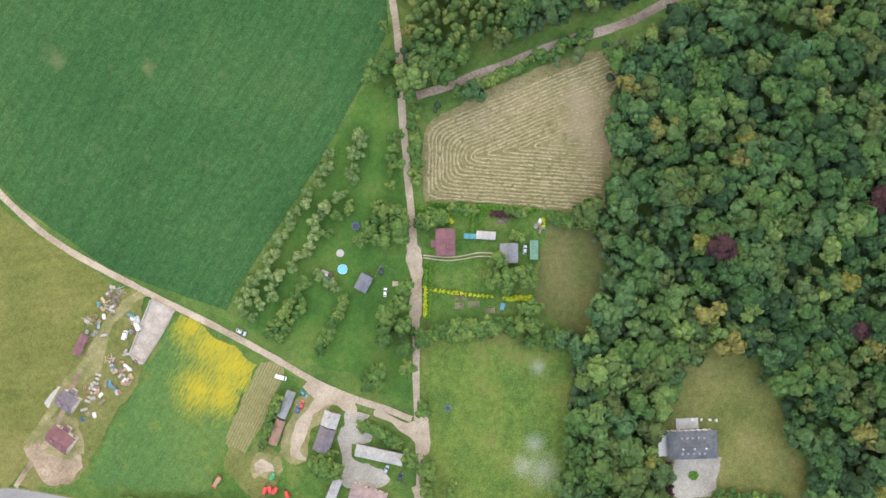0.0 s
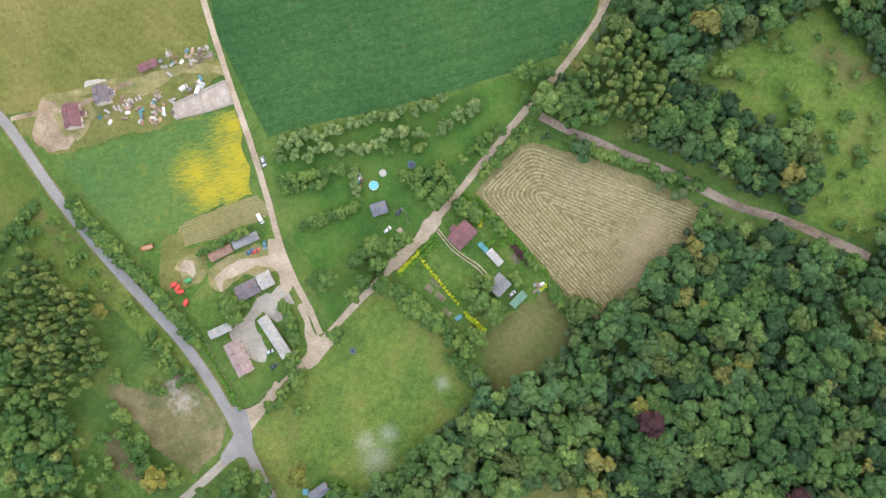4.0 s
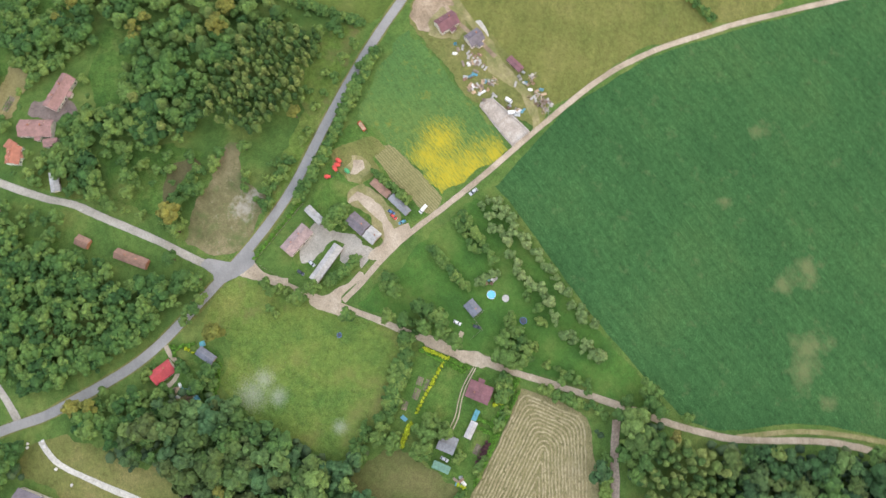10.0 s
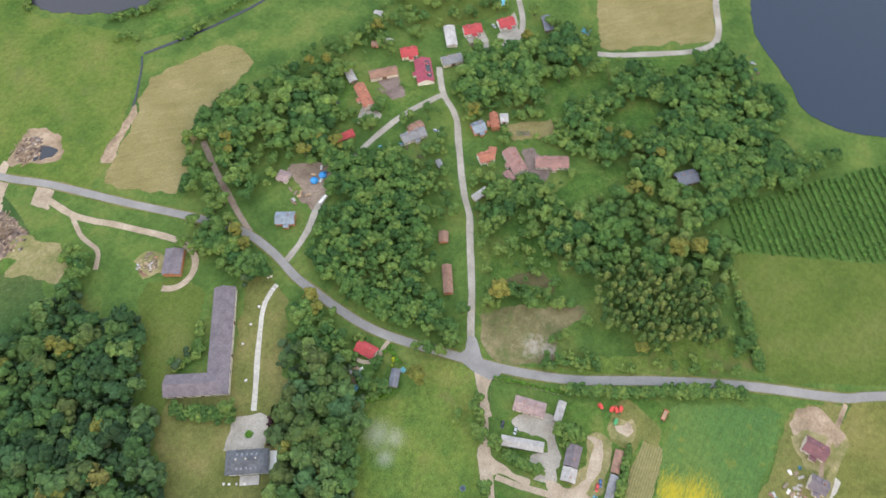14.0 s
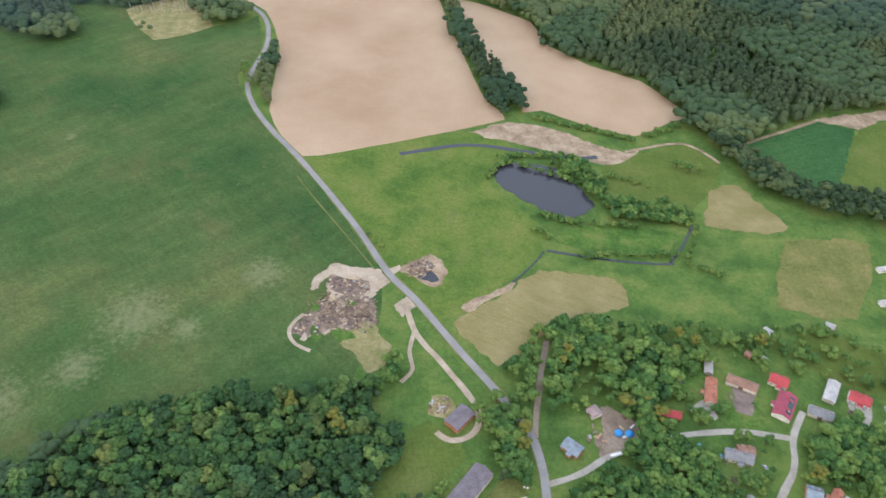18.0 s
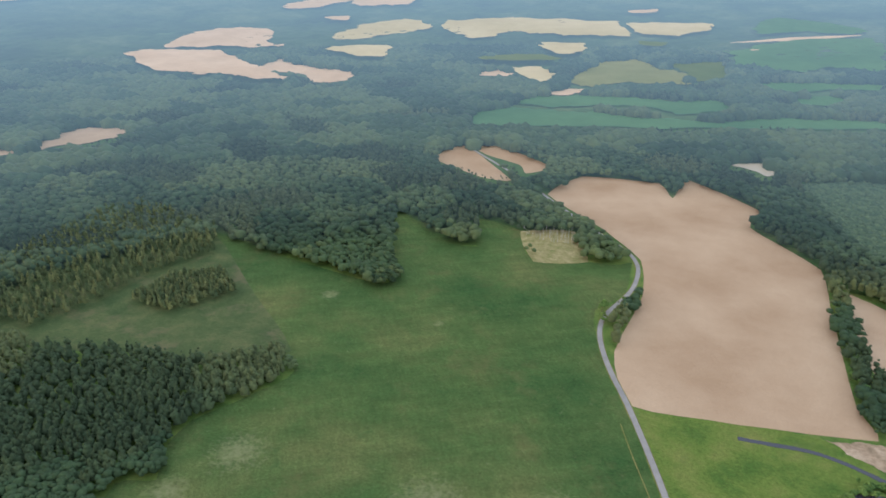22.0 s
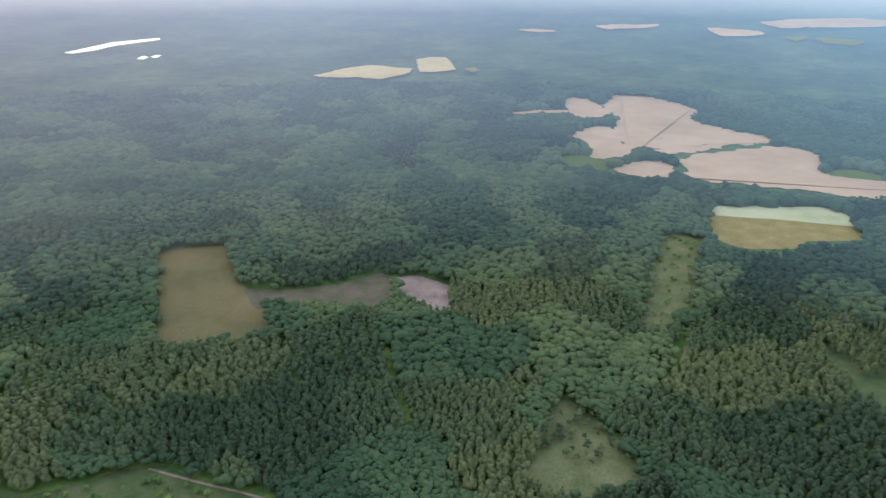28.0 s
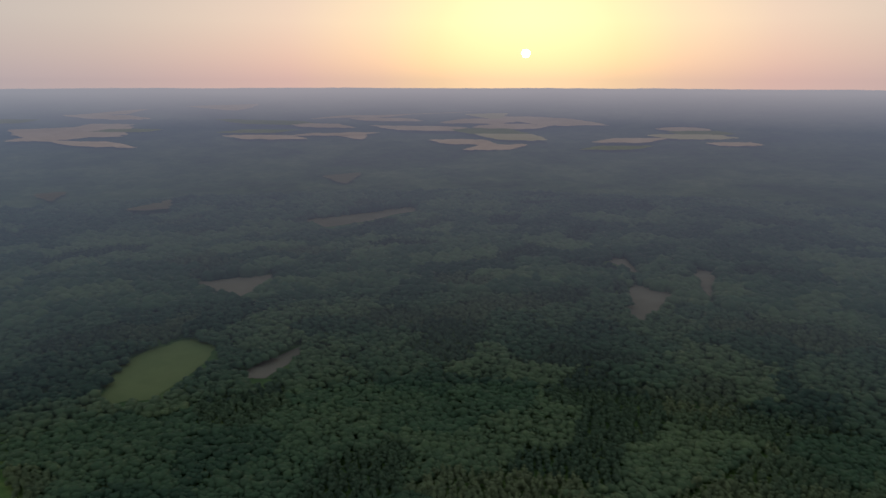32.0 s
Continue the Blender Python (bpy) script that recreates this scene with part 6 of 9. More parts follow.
def building(name, label, at, turn, length, width, wall, rise_m, roof, walls):
    """A gabled building: walls, a roof with eaves, ridge cap, windows and a door."""
    base = tagged(new(name), label, name)
    base.matrix_world = pose(at[0], at[1], 0, 0, 0, turn)
    HOUSES.append((at, max(length, width)))
    l, w, e = length / 2, width / 2, 0.35
    wl, ww = l - e, w - e
    bm = bmesh.new()
    a = [bm.verts.new(v) for v in ((-wl, -ww, 0), (wl, -ww, 0), (wl, ww, 0), (-wl, ww, 0), (-wl, -ww, wall), (wl, -ww, wall), (wl, ww, wall), (-wl, ww, wall), (-wl, 0, wall + rise_m * ww / w), (wl, 0, wall + rise_m * ww / w))]
    for q in ((0, 1, 5, 4), (2, 3, 7, 6), (1, 2, 6, 9, 5), (3, 0, 4, 8, 7)):
        bm.faces.new([a[k] for k in q])
    part("wall", bm, walls, base)
    for s in (-1, 1):
        bm = bmesh.new()
        t = 0.14
        low = wall - rise_m * 0.05
        v = [(-l, s * w, low), (l, s * w, low), (l, 0, wall + rise_m), (-l, 0, wall + rise_m)]
        top = [bm.verts.new((x, y, z + t)) for x, y, z in v]
        bot = [bm.verts.new((x, y, z)) for x, y, z in v]
        bm.faces.new(top), bm.faces.new(bot[::-1])
        for k in range(4):
            bm.faces.new((top[k], bot[k], bot[(k + 1) % 4], top[(k + 1) % 4]))
        bmesh.ops.recalc_face_normals(bm, faces=bm.faces[:])
        part("roof_slope", bm, roof, base)
    box_part("ridge_cap", (0, 0, wall + rise_m + 0.1), (length + 0.1, 0.35, 0.16), roof, base)
    if name == "house" and length > 9:
        box_part("porch", (0.12 * l, -ww - 1.1, 1.35), (3.0, 2.2, 2.7), walls, base)
        box_part("porch_roof", (0.12 * l, -ww - 1.2, 2.8), (3.5, 2.6, 0.22), roof, base)
        for s in (-1, 1):
            box_part("dormer", (l * 0.4 * s, w * 0.45, wall + rise_m * 0.66), (1.7, 1.9, 1.1), walls, base)
            box_part("dormer_roof", (l * 0.4 * s, w * 0.47, wall + rise_m * 0.66 + 0.62), (2.1, 2.2, 0.16), roof, base)
    if roof is R_CRIMSON:
        box_part("solar_panel", (0, w * 0.5, wall + rise_m * 0.5 + 0.26), (length * 0.7, w * 0.6, 0.08), P_GLASS, base).rotation_euler = (-math.atan2(rise_m * 1.05, w), 0, 0)
    if rise_m > 1.7:
        for k in range(1 if length < 14 else 2):
            box_part("chimney", (l * (0.35 - 0.7 * k), w * 0.22, wall + rise_m * 0.9 + 0.5), (0.6, 0.6, 1.6), W_BRICK, base)
    if name in ("house", "farmhouse", "cottage", "manor", "cabin"):
        box_part("door", (0.12 * l, -ww - 0.03, 1.05), (1.0, 0.08, 2.1), P_DOOR, base)
        for s in (-1, 1):
            n = max(1, int(length // 3.2))
            for k in range(n):
                x = (k + 0.5) / n * 2 * wl - wl
                for row in range(2 if wall > 5.5 else 1):
                    if s < 0 and row == 0 and abs(x - 0.12 * l) < 1.2:
                        continue
                    f = box_part("window", (x, s * (ww + 0.03), 1.6 + 3.0 * row), (1.2, 0.1, 1.3), P_FRAME, base)
                    box_part("pane", (x, s * (ww + 0.07), 1.6 + 3.0 * row), (1.0, 0.06, 1.1), P_GLASS, f)
    elif name in ("barn", "shed"):
        box_part("barn_door", (0, -ww - 0.04, min(wall * 0.42, 1.5)), (min(3.0, length * 0.35), 0.1, min(wall * 0.82, 2.9)), P_DOOR, base)
    elif name == "caravan":
        for s in (-1, 1):
            box_part("window", (0, s * (ww + 0.03), wall * 0.6), (length * 0.4, 0.06, 0.6), P_GLASS, base)


def angle_barn(name, label, a, corner, b, width, wall, rise_m, roof, walls):
    """A barn of two arms that meet at a mitred corner."""
    base = tagged(new(name), label, "barn")
    base.matrix_world = pose(corner[0], corner[1], 0)
    HOUSES.append((((a[0] + corner[0]) / 2, (a[1] + corner[1]) / 2), 30))
    HOUSES.append((((b[0] + corner[0]) / 2, (b[1] + corner[1]) / 2), 22))
    HOUSES.append((corner, 18))
    A, B = Vector((a[0] - corner[0], a[1] - corner[1])), Vector((b[0] - corner[0], b[1] - corner[1]))
    da, db = A.normalized(), B.normalized()
    na = Vector((-da.y, da.x))
    na *= 1 if na.dot(db) > 0 else -1
    nb = Vector((-db.y, db.x))
    nb *= 1 if nb.dot(da) > 0 else -1
    mitre = (na + nb) / (1 + na.dot(nb))

    def strip(name, h0, z0, h1, z1, arm, d, n, mat, thick):
        p = [arm + n * h0, mitre * h0, mitre * h1, arm + n * h1]
        bm = bmesh.new()
        lo = [bm.verts.new((q.x, q.y, z)) for q, z in zip(p, (z0, z0, z1, z1))]
        hi = [bm.verts.new((q.x, q.y, z + thick)) for q, z in zip(p, (z0, z0, z1, z1))]
        bm.faces.new(hi), bm.faces.new(lo[::-1])
        for k in range(4):
            bm.faces.new((lo[k], lo[(k + 1) % 4], hi[(k + 1) % 4], hi[k]))
        bmesh.ops.recalc_face_normals(bm, faces=bm.faces[:])
        part(name, bm, mat, base)

    half = width / 2
    for arm, d, n in ((A, da, na), (B, db, nb)):
        for s in (-1, 1):
            strip("roof_slope", s * half, wall - 0.1, 0, wall + rise_m, arm + d * 0.4, d, n, roof, 0.15)
            strip("wall", s * (half - 0.4), 0, s * (half - 0.7), 0, arm, d, n, walls, wall)
        strip("ridge_cap", -0.2, wall + rise_m + 0.1, 0.2, wall + rise_m + 0.1, arm + d * 0.45, d, n, roof, 0.14)
        bm = bmesh.new()
        q = [arm + n * (half - 0.4), arm - n * (half - 0.4)]
        v = [bm.verts.new(c) for c in ((*q[0], 0), (*q[1], 0), (*q[1], wall), (*arm, wall + rise_m * 0.93), (*q[0], wall))]
        bm.faces.new(v)
        bmesh.ops.solidify(bm, geom=bm.faces[:], thickness=0.2)
        part("gable_wall", bm, walls, base)
        for k in range(5):
            c = arm * (0.12 + 0.17 * k) + n * (half - 0.38) * (-1)
            ob = box_part("barn_door" if k % 2 else "window", (c.x, c.y, 1.5 if k % 2 else 2.2), (0.12, 2.2, 2.9) if k % 2 else (0.12, 1.2, 1.0), P_DOOR if k % 2 else P_GLASS, base)
            ob.rotation_euler = (0, 0, math.atan2(n.y, n.x))


def hipped_house(name, label, at, turn, length, width, wall, rise_m, roof, walls):
    """A house of two storeys under a hipped roof, with rows of windows, terrace and steps."""
    base = tagged(new(name), label, name)
    base.matrix_world = pose(at[0], at[1], 0, 0, 0, turn)
    HOUSES.append((at, max(length, width)))
    l, w = length / 2, width / 2
    box_part("wall", (0, 0, wall / 2), (length - 1.0, width - 1.0, wall), walls, base)
    top = [(-l, -w, wall), (l, -w, wall), (l, w, wall), (-l, w, wall)]
    r0, r1 = (-l + w * 0.8, 0, wall + rise_m), (l - w * 0.8, 0, wall + rise_m)
    for face in ((top[0], top[1], r1, r0), (top[1], top[2], r1), (top[2], top[3], r0, r1), (top[3], top[0], r0)):
        bm = bmesh.new()
        bm.faces.new([bm.verts.new(c) for c in face])
        bmesh.ops.solidify(bm, geom=bm.faces[:], thickness=0.15)
        part("roof_slope", bm, roof, base)
    box_part("cornice", (0, 0, wall - 0.15), (length - 0.3, width - 0.3, 0.3), P_FRAME, base)
    for k in (-0.45, 0.0, 0.45):
        box_part("chimney", (l * k, w * 0.15, wall + rise_m * 0.9 + 0.4), (0.7, 0.7, 1.4), W_PLASTER, base)
    for s in (-1, 1):
        for k in range(7):
            for row in (1.8, 5.0):
                x = (k - 3) / 3.5 * (l - 1.2)
                f = box_part("window", (x, s * (w - 0.47), row), (1.2, 0.1, 1.8), P_FRAME, base)
                box_part("pane", (x, s * (w - 0.42), row), (0.95, 0.06, 1.55), P_GLASS, f)
        for k in range(5):
            box_part("dormer", (l * 0.22 * (k - 2), s * w * 0.55, wall + rise_m * 0.42), (1.0, 1.4, 0.8), roof, base)
    box_part("terrace", (0, -w - 2.2, 0.4), (length * 0.45, 5.0, 0.8), P_CONCRETE, base)
    box_part("side_wing", (l + 1.2, 0, 1.9), (3.4, width * 0.8, 3.8), walls, base)
    box_part("side_wing_roof", (l + 1.3, 0, 3.9), (3.9, width * 0.85, 0.25), P_FRAME, base)


def box_bm(size, bevel=0.0):
    bm = bmesh.new()
    bmesh.ops.create_cube(bm, size=1, matrix=Matrix.Diagonal((*size, 1)))
    if bevel:
        bmesh.ops.bevel(bm, geom=bm.edges[:], offset=bevel, segments=1, affect="EDGES")
    return bm


def box_part(name, at, size, mat, parent, label=""):
    ob = part(name, box_bm(size, min(size) * 0.12), mat, parent, label)
    inner = parent.matrix_basis.inverted() if parent.parent else Matrix.Identity(4)
    ob.matrix_basis = inner @ Matrix.Translation(at)
    return ob


building("house", "house with a dull purple sheet roof", (17.1, 36.9), -134, 13.0, 9.5, 4, 2.2, R_PURPLE, W_PLASTER)
building("barn", "grey sheet roofed shed in the garden", (35.3, 11.7), -134, 9.5, 8.8, 3, 1.4, R_GREY, W_WOOD)
building("shed", "narrow green roofed shed", (45.0, 4.4), -135, 9.3, 4.0, 2.4, 0.7, R_GREEN, W_WOOD)
building("shed", "low pinkish white roofed shed", (33.5, 25.6), -48, 9.3, 4.0, 2.3, 0.6, R_WHITE, W_WOOD)
building("shed", "small blue roofed shed beside stacked timber", (-34.2, -101.7), 20, 3.0, 4.0, 2.2, 0.5, R_TEAL, W_WOOD)
building("shed", "small teal lean to behind the plank shed", (-60.4, -89.5), -2, 2.8, 3.0, 2.2, 0.4, R_TEAL, W_WOOD)
building("shed", "small teal roofed shed", (27.6, 30.8), -48, 5.8, 2.6, 2.2, 0.4, R_TEAL, W_WOOD)
building("cottage", "small cottage with a dark grey roof", (-24.9, 50.6), 18, 8.3, 6.5, 3, 2, R_SLATE, W_WOOD)
building("farmhouse", "farmhouse with a faded pink roof", (-94.6, -24.2), 118, 17.7, 8.5, 3.6, 2.4, R_PINK, W_PLASTER)
building("barn", "long barn with a pale grey sheet roof", (-76.8, -13.8), 124, 23.4, 5.8, 3.2, 1.3, R_PALE, W_WOOD)
building("barn", "barn with a grey violet roof", (-90.8, 9.8), 27, 11.8, 8.0, 3.8, 2.2, R_VIOLET, W_WOOD)
building("barn", "pale concrete roofed barn end", (-81.9, 14.6), 28, 7.6, 8.0, 3.6, 1.8, R_PALE, W_WOOD)
building("shed", "grey gabled shed beside the farmhouse", (-104.2, -10.6), 24, 12.0, 4.6, 2.8, 1.2, R_PALE, W_WOOD)
building("shed", "long shed with rusty brown roof", (-105.2, 28.5), 26, 12.6, 4.6, 2.6, 0.9, R_RUST, W_WOOD)
building("shed", "long shed with grey sheet roof", (-92.6, 34.8), 24, 13.8, 4.6, 2.6, 0.9, R_GREY, W_WOOD)
building("house", "new house with a dark red brown roof", (-183.6, 99.4), 102, 12.6, 9.0, 4.0, 2.8, R_PURPLE, W_PLASTER)
building("house", "unfinished house with dark roof and pale wing", (-168.8, 110.6), 104, 9.6, 8.4, 3.6, 2.4, R_VIOLET, W_PLASTER)
building("shed", "small brown roofed shed on the building site", (-145.7, 126.5), 22, 10.5, 4.2, 2.4, 0.8, R_PURPLE, W_WOOD)
building("cottage", "cottage with a bright red roof", (-54.0, -113.0), 106, 12.6, 8.0, 3.2, 2.4, R_RED, W_PLASTER)
building("shed", "weathered plank shed with grey roof", (-53.8, -89.5), 34, 10.5, 5.4, 2.6, 1.5, R_SLATE, W_WOOD)
building("cottage", "long low brick cottage with rust brown roof", (-117.9, -110.4), 48, 18.9, 6.0, 2.8, 2.0, R_RUST, W_BRICK)
building("cottage", "small brick outbuilding with brown roof", (-136.6, -132.1), 44, 7.7, 6.0, 2.6, 1.6, R_RUST, W_BRICK)
angle_barn("barn", "angled plastered barn with a violet brown sheet roof", (-20.8, -201.2), (18.1, -158.1), (40.0, -178.1), 13.0, 5.0, 3.0, R_VIOLET, W_PLASTER)
hipped_house("manor", "white two-storey manor under a grey slate hipped roof", (33.0, -111.7), 138, 23.4, 13, 7, 3.5, R_MANOR, W_WHITE)
building("shed", "brick shed with violet brown sheet roof", (-9.2, -238.8), 45, 17.5, 11.5, 4.2, 1.6, R_VIOLET, W_BRICK)
building("house", "house with a pale blue roof", (-76.7, -212.8), 135, 12.4, 9, 3.4, 2.4, R_BLUEGREY, W_BRICK)
building("shed", "small pale house among trees", (-96.0, -237.7), 112, 8.1, 8, 2.6, 1, R_PINK, W_PLASTER)
building("house", "narrow house with orange tile roof", (-175.8, -247.1), 69, 20.7, 8, 3.4, 2.4, R_ORANGE, W_PLASTER)
building("house", "plastered house with a red roof", (-223.8, -252.3), 146, 12.3, 9, 3.4, 2.4, R_RED, W_PLASTER)
building("house", "large house with dark red roof", (-219.3, -232.6), 53, 20.8, 12, 3.4, 2.4, R_CRIMSON, W_WHITE)
building("barn", "long grey brown roofed barn", (-198.6, -252.0), 148, 20.1, 8, 3.4, 2.4, R_RUST, W_PLASTER)
building("shed", "long white roofed shed", (-255.2, -241.9), 52, 18.7, 8, 2.6, 1, R_WHITE, W_PLASTER)
building("house", "white house with a scarlet roof", (-270.0, -234.2), 146, 13.6, 9, 3.4, 2.4, R_RED, W_WHITE)
building("house", "red roofed house beside the lane", (-291.2, -220.8), 152, 12.1, 9, 3.4, 2.4, R_RED, W_WHITE)
building("house", "brown roofed house behind trees", (-350.2, -209.5), 147, 16.8, 10, 3.4, 2.4, R_VIOLET, W_PLASTER)
building("house", "house with blue and red roofs", (-210.9, -172.6), 155, 9.3, 9, 3.4, 2.4, R_BLUEGREY, W_BRICK)
building("house", "narrow orange gabled brick house", (-221.9, -168.2), 51, 12.5, 6, 3.4, 2.4, R_ORANGE, W_BRICK)
building("house", "house with pale walls and orange roof", (-197.3, -153.1), 154, 10.5, 8, 3.4, 2.4, R_ORANGE, W_WHITE)
building("house", "wing with terracotta tile roof", (-207.9, -137.4), 68, 18.9, 10, 3.4, 2.4, R_TERRA, W_PLASTER)
building("house", "long terracotta roofed house", (-223.8, -119.4), 133, 21.5, 9, 3.4, 2.4, R_TERRA, W_PLASTER)
building("house", "grey roofed house beside the street", (-176.5, -199.4), 159, 16.9, 8, 3.4, 2.4, R_GREY, W_PLASTER)
building("barn", "low red roofed barn among trees", (-142.8, -232.3), 164, 16.1, 6, 3.4, 2.4, R_RED, W_BRICK)
building("cabin", "dark roofed cabin in the trees", (-274.1, -49.9), 150, 14.1, 10, 3.4, 2.4, R_SLATE, W_WOOD)
building("barn", "grey sheet roofed barn", (-239.9, -225.7), 151, 15.0, 8, 3.4, 2.4, R_GREY, W_PLASTER)
building("house", "outlying house with red roof", (-465.5, -157.7), 155, 15.7, 10, 3.4, 2.4, R_RED, W_WHITE)
building("shed", "small pale roofed hut", (-181.4, -267.3), 70, 11.9, 6, 2.6, 1, R_PALE, W_WOOD)
building("shed", "brown ruin in the tan field", (-401.7, -187.2), 113, 19.0, 8, 2.6, 1, R_RUST, W_WOOD)
building("shed", "small pale roofed shed in a garden", (-234.2, -295.2), 124, 6.4, 5, 2.6, 0.9, R_PALE, W_PLASTER)
building("shed", "low pale garden shed", (-221.9, -270.6), 112, 5.9, 4, 2.6, 0.9, R_PALE, W_WOOD)
building("shed", "small rust roofed shed", (-212.8, -275.9), 133, 5.1, 5, 2.6, 0.9, R_RUST, W_BRICK)
building("shed", "small grey roofed garden shed", (-172.8, -171.5), 68, 5.8, 4, 2.6, 0.9, R_GREY, W_WOOD)
building("shed", "flat white roofed garage", (-228.6, -165.6), 136, 5.7, 7, 2.6, 0.9, R_WHITE, W_WHITE)
building("barn", "long pale roofed outbuilding beside the street", (-174.7, -136.8), 172, 11.6, 5, 2.6, 0.9, R_PALE, W_PLASTER)
building("shed", "dark roofed open shelter", (-311.9, -198.9), 53, 14.6, 7, 2.6, 0.9, R_SLATE, W_WOOD)
building("shed", "teal roofed garden shed", (-325.1, -174.2), 108, 5.9, 5, 2.6, 0.9, R_TEAL, W_WOOD)
building("shed", "pale hut behind the gardens", (-280.6, -296.6), 141, 7.0, 5, 2.6, 0.9, R_PALE, W_PLASTER)
building("shed", "small dark hut beside the lane", (-326.4, -261.5), 67, 8.7, 5, 2.6, 0.9, R_SLATE, W_PLASTER)
building("house", "brick house with rust brown wing", (-182.1, -202.9), 167, 10.8, 7, 3.2, 2.0, R_RUST, W_BRICK)
building("shed", "small orange tiled annexe of a house", (-204.0, -153.4), 127, 5.3, 6, 2.6, 0.9, R_ORANGE, W_PLASTER)
building("shed", "pink roofed annexe of the long house", (-197.3, -132.4), 77, 8.1, 5, 2.6, 0.9, R_TERRA, W_PLASTER)
building("caravan", "white holiday caravan on the grass", (-348.9, -349.5), -174, 10.3, 5, 2.4, 0.8, R_WHITE, W_WHITE)
building("caravan", "white holiday caravan on the grass", (-358.6, -341.2), -174, 10.2, 5, 2.4, 0.8, R_WHITE, W_WHITE)
building("caravan", "white holiday caravan on the grass", (-332.3, -315.4), -175, 9.8, 5, 2.4, 0.8, R_WHITE, W_WHITE)
building("caravan", "white holiday caravan on the grass", (-347.4, -323.6), -175, 10.0, 5, 2.4, 0.8, R_WHITE, W_WHITE)
building("caravan", "white holiday caravan on the grass", (-345.2, -296.6), -175, 9.6, 5, 2.4, 0.8, R_WHITE, W_WHITE)
building("caravan", "white holiday caravan on the grass", (-356.0, -306.8), -175, 9.8, 5, 2.4, 0.8, R_WHITE, W_WHITE)
building("caravan", "white holiday caravan on the grass", (-367.8, -329.9), -175, 10.2, 5, 2.4, 0.8, R_WHITE, W_WHITE)
building("caravan", "white holiday caravan on the grass", (-367.2, -317.4), -175, 10.0, 5, 2.4, 0.8, R_WHITE, W_WHITE)
for at, size in HOUSES:
    s = size * 0.5 + 2.5
    CLEAR.append([(at[0] - s, at[1] - s), (at[0] + s, at[1] - s), (at[0] + s, at[1] + s), (at[0] - s, at[1] + s)])

def bare_trunks(pts, n):
    """Pale dead trunks left standing on a felled patch."""
    rng = np.random.RandomState(n)
    x, y = scatter(rng, pts, 7.0)
    bm = bmesh.new()
    for a, b in list(zip(x, y))[:n]:
        h = rng.uniform(6, 12)
        bmesh.ops.create_cone(bm, segments=5, radius1=0.28, radius2=0.1, depth=h, matrix=Matrix.Translation((a, b, h / 2)))
        for k in range(3):
            bmesh.ops.create_cone(bm, segments=4, radius1=0.1, radius2=0.03, depth=2.2, matrix=pose(a, b, h * rng.uniform(0.5, 0.95), rng.uniform(50, 90), 0, rng.uniform(0, 360)))
    tagged(part("bare_trunks", bm, P_CONCRETE, None), "pale bare trunks on a felled patch", "dead trees", kind="stuff")


OPEN = [(-2500, 2500), (150, 420), (160, 300), (126, 226), (100, 176), (88, 148), (52, 100), (52, 88), (98, 68), (108, 42), (72, 5), (45, -20), (20, -35), (-22, -78), (-45, -105), (-25, -146), (-43.8, -200.2), (-14, -219.7), (22.3, -224.6), (42.9, -238.1), (45, -268), (154, -264), (458, -225), (113, -530), (-90, -587), (-182, -523), (-272, -522), (-301, -523), (-351, -542), (-394, -559), (-456, -570), (-537, -585), (-2500, -1500)]
CLEAR.append([(-261.8, -174), (-293.2, -168.3), (-308, -144), (-287.4, -128.4), (-249.4, -142.3)])
CLEAR.append([(-269.8, -120.7), (-308, -107), (-291.2, -83), (-257.6, -97.2)])
CLEAR.append([(-334, -132), (-360, -121), (-355, -95), (-324, -107)])
CLEAR.append([(-256.4, -85.7), (-242.8, -66.5), (-205.4, -91.5), (-206.7, -104.4), (-229.3, -103.5)])
CLEAR.append([(-188.8, -95.4), (-173.3, -70.7), (-158.6, -55.3), (-136.4, -88.1), (-153, -111.7), (-188.7, -111.5)])
wood("broadleaf_wood", "dense dark green broadleaf copse beside the street", "leaf", 5.3, [(-97.4, -198.4), (-125.3, -184), (-142.3, -157.5), (-132.7, -134.9), (-106.3, -106.4), (-94.9, -80.1), (-75.6, -118.2), (-68, -156.9), (-71.4, -183.8)])
wood("pine_wood", "dense stand of slender pale-topped pines", "pine", 3.7, [(-179.7, -50.6), (-201.7, -34.7), (-218.4, 3.3), (-199.2, 30.4), (-166.5, 1.4), (-158.3, -28)])
wood("mixed_wood", "mixed scrubby wood around the pines", "mixed", 8.5, [(-202.4, -90.5), (-238.3, -77.1), (-248, -33.7), (-250.7, -3.7), (-222, 18), (-214, 0), (-200, -36), (-178, -53.6), (-179.7, -74.1)])
wood("rough_bushes", "scattered bushes on rough meadow beside the pines", "loose", 12.0, [(-250.7, -3.7), (-205, 45), (-160, 2), (-156, -23), (-166, 0), (-199, 30), (-222, 14)])
wood("mixed_wood", "lakeside mixed wood", "leaf", 7.0, [(-252.5, -170), (-297.5, -107.9), (-353, 12), (-323, 4), (-278.5, -22.1), (-255, -21.2), (-245.8, -81), (-252.6, -113.8)])
wood("garden_trees", "loose garden trees between the village houses", "loose", 8.0, [(-185.2, -138.3), (-217, -106.8), (-214.8, -85.1), (-179.7, -66.2), (-156.3, -76.9), (-161.1, -115.6)])
wood("garden_trees", "loose trees on the village edge", "leaf", 8.5, [(-90, -318), (-123, -307), (-165.7, -298.5), (-153.4, -247.7), (-151.9, -215.4), (-119.3, -231.6), (-95, -275.4), (-71.7, -292.6), (-41.2, -275.8)])
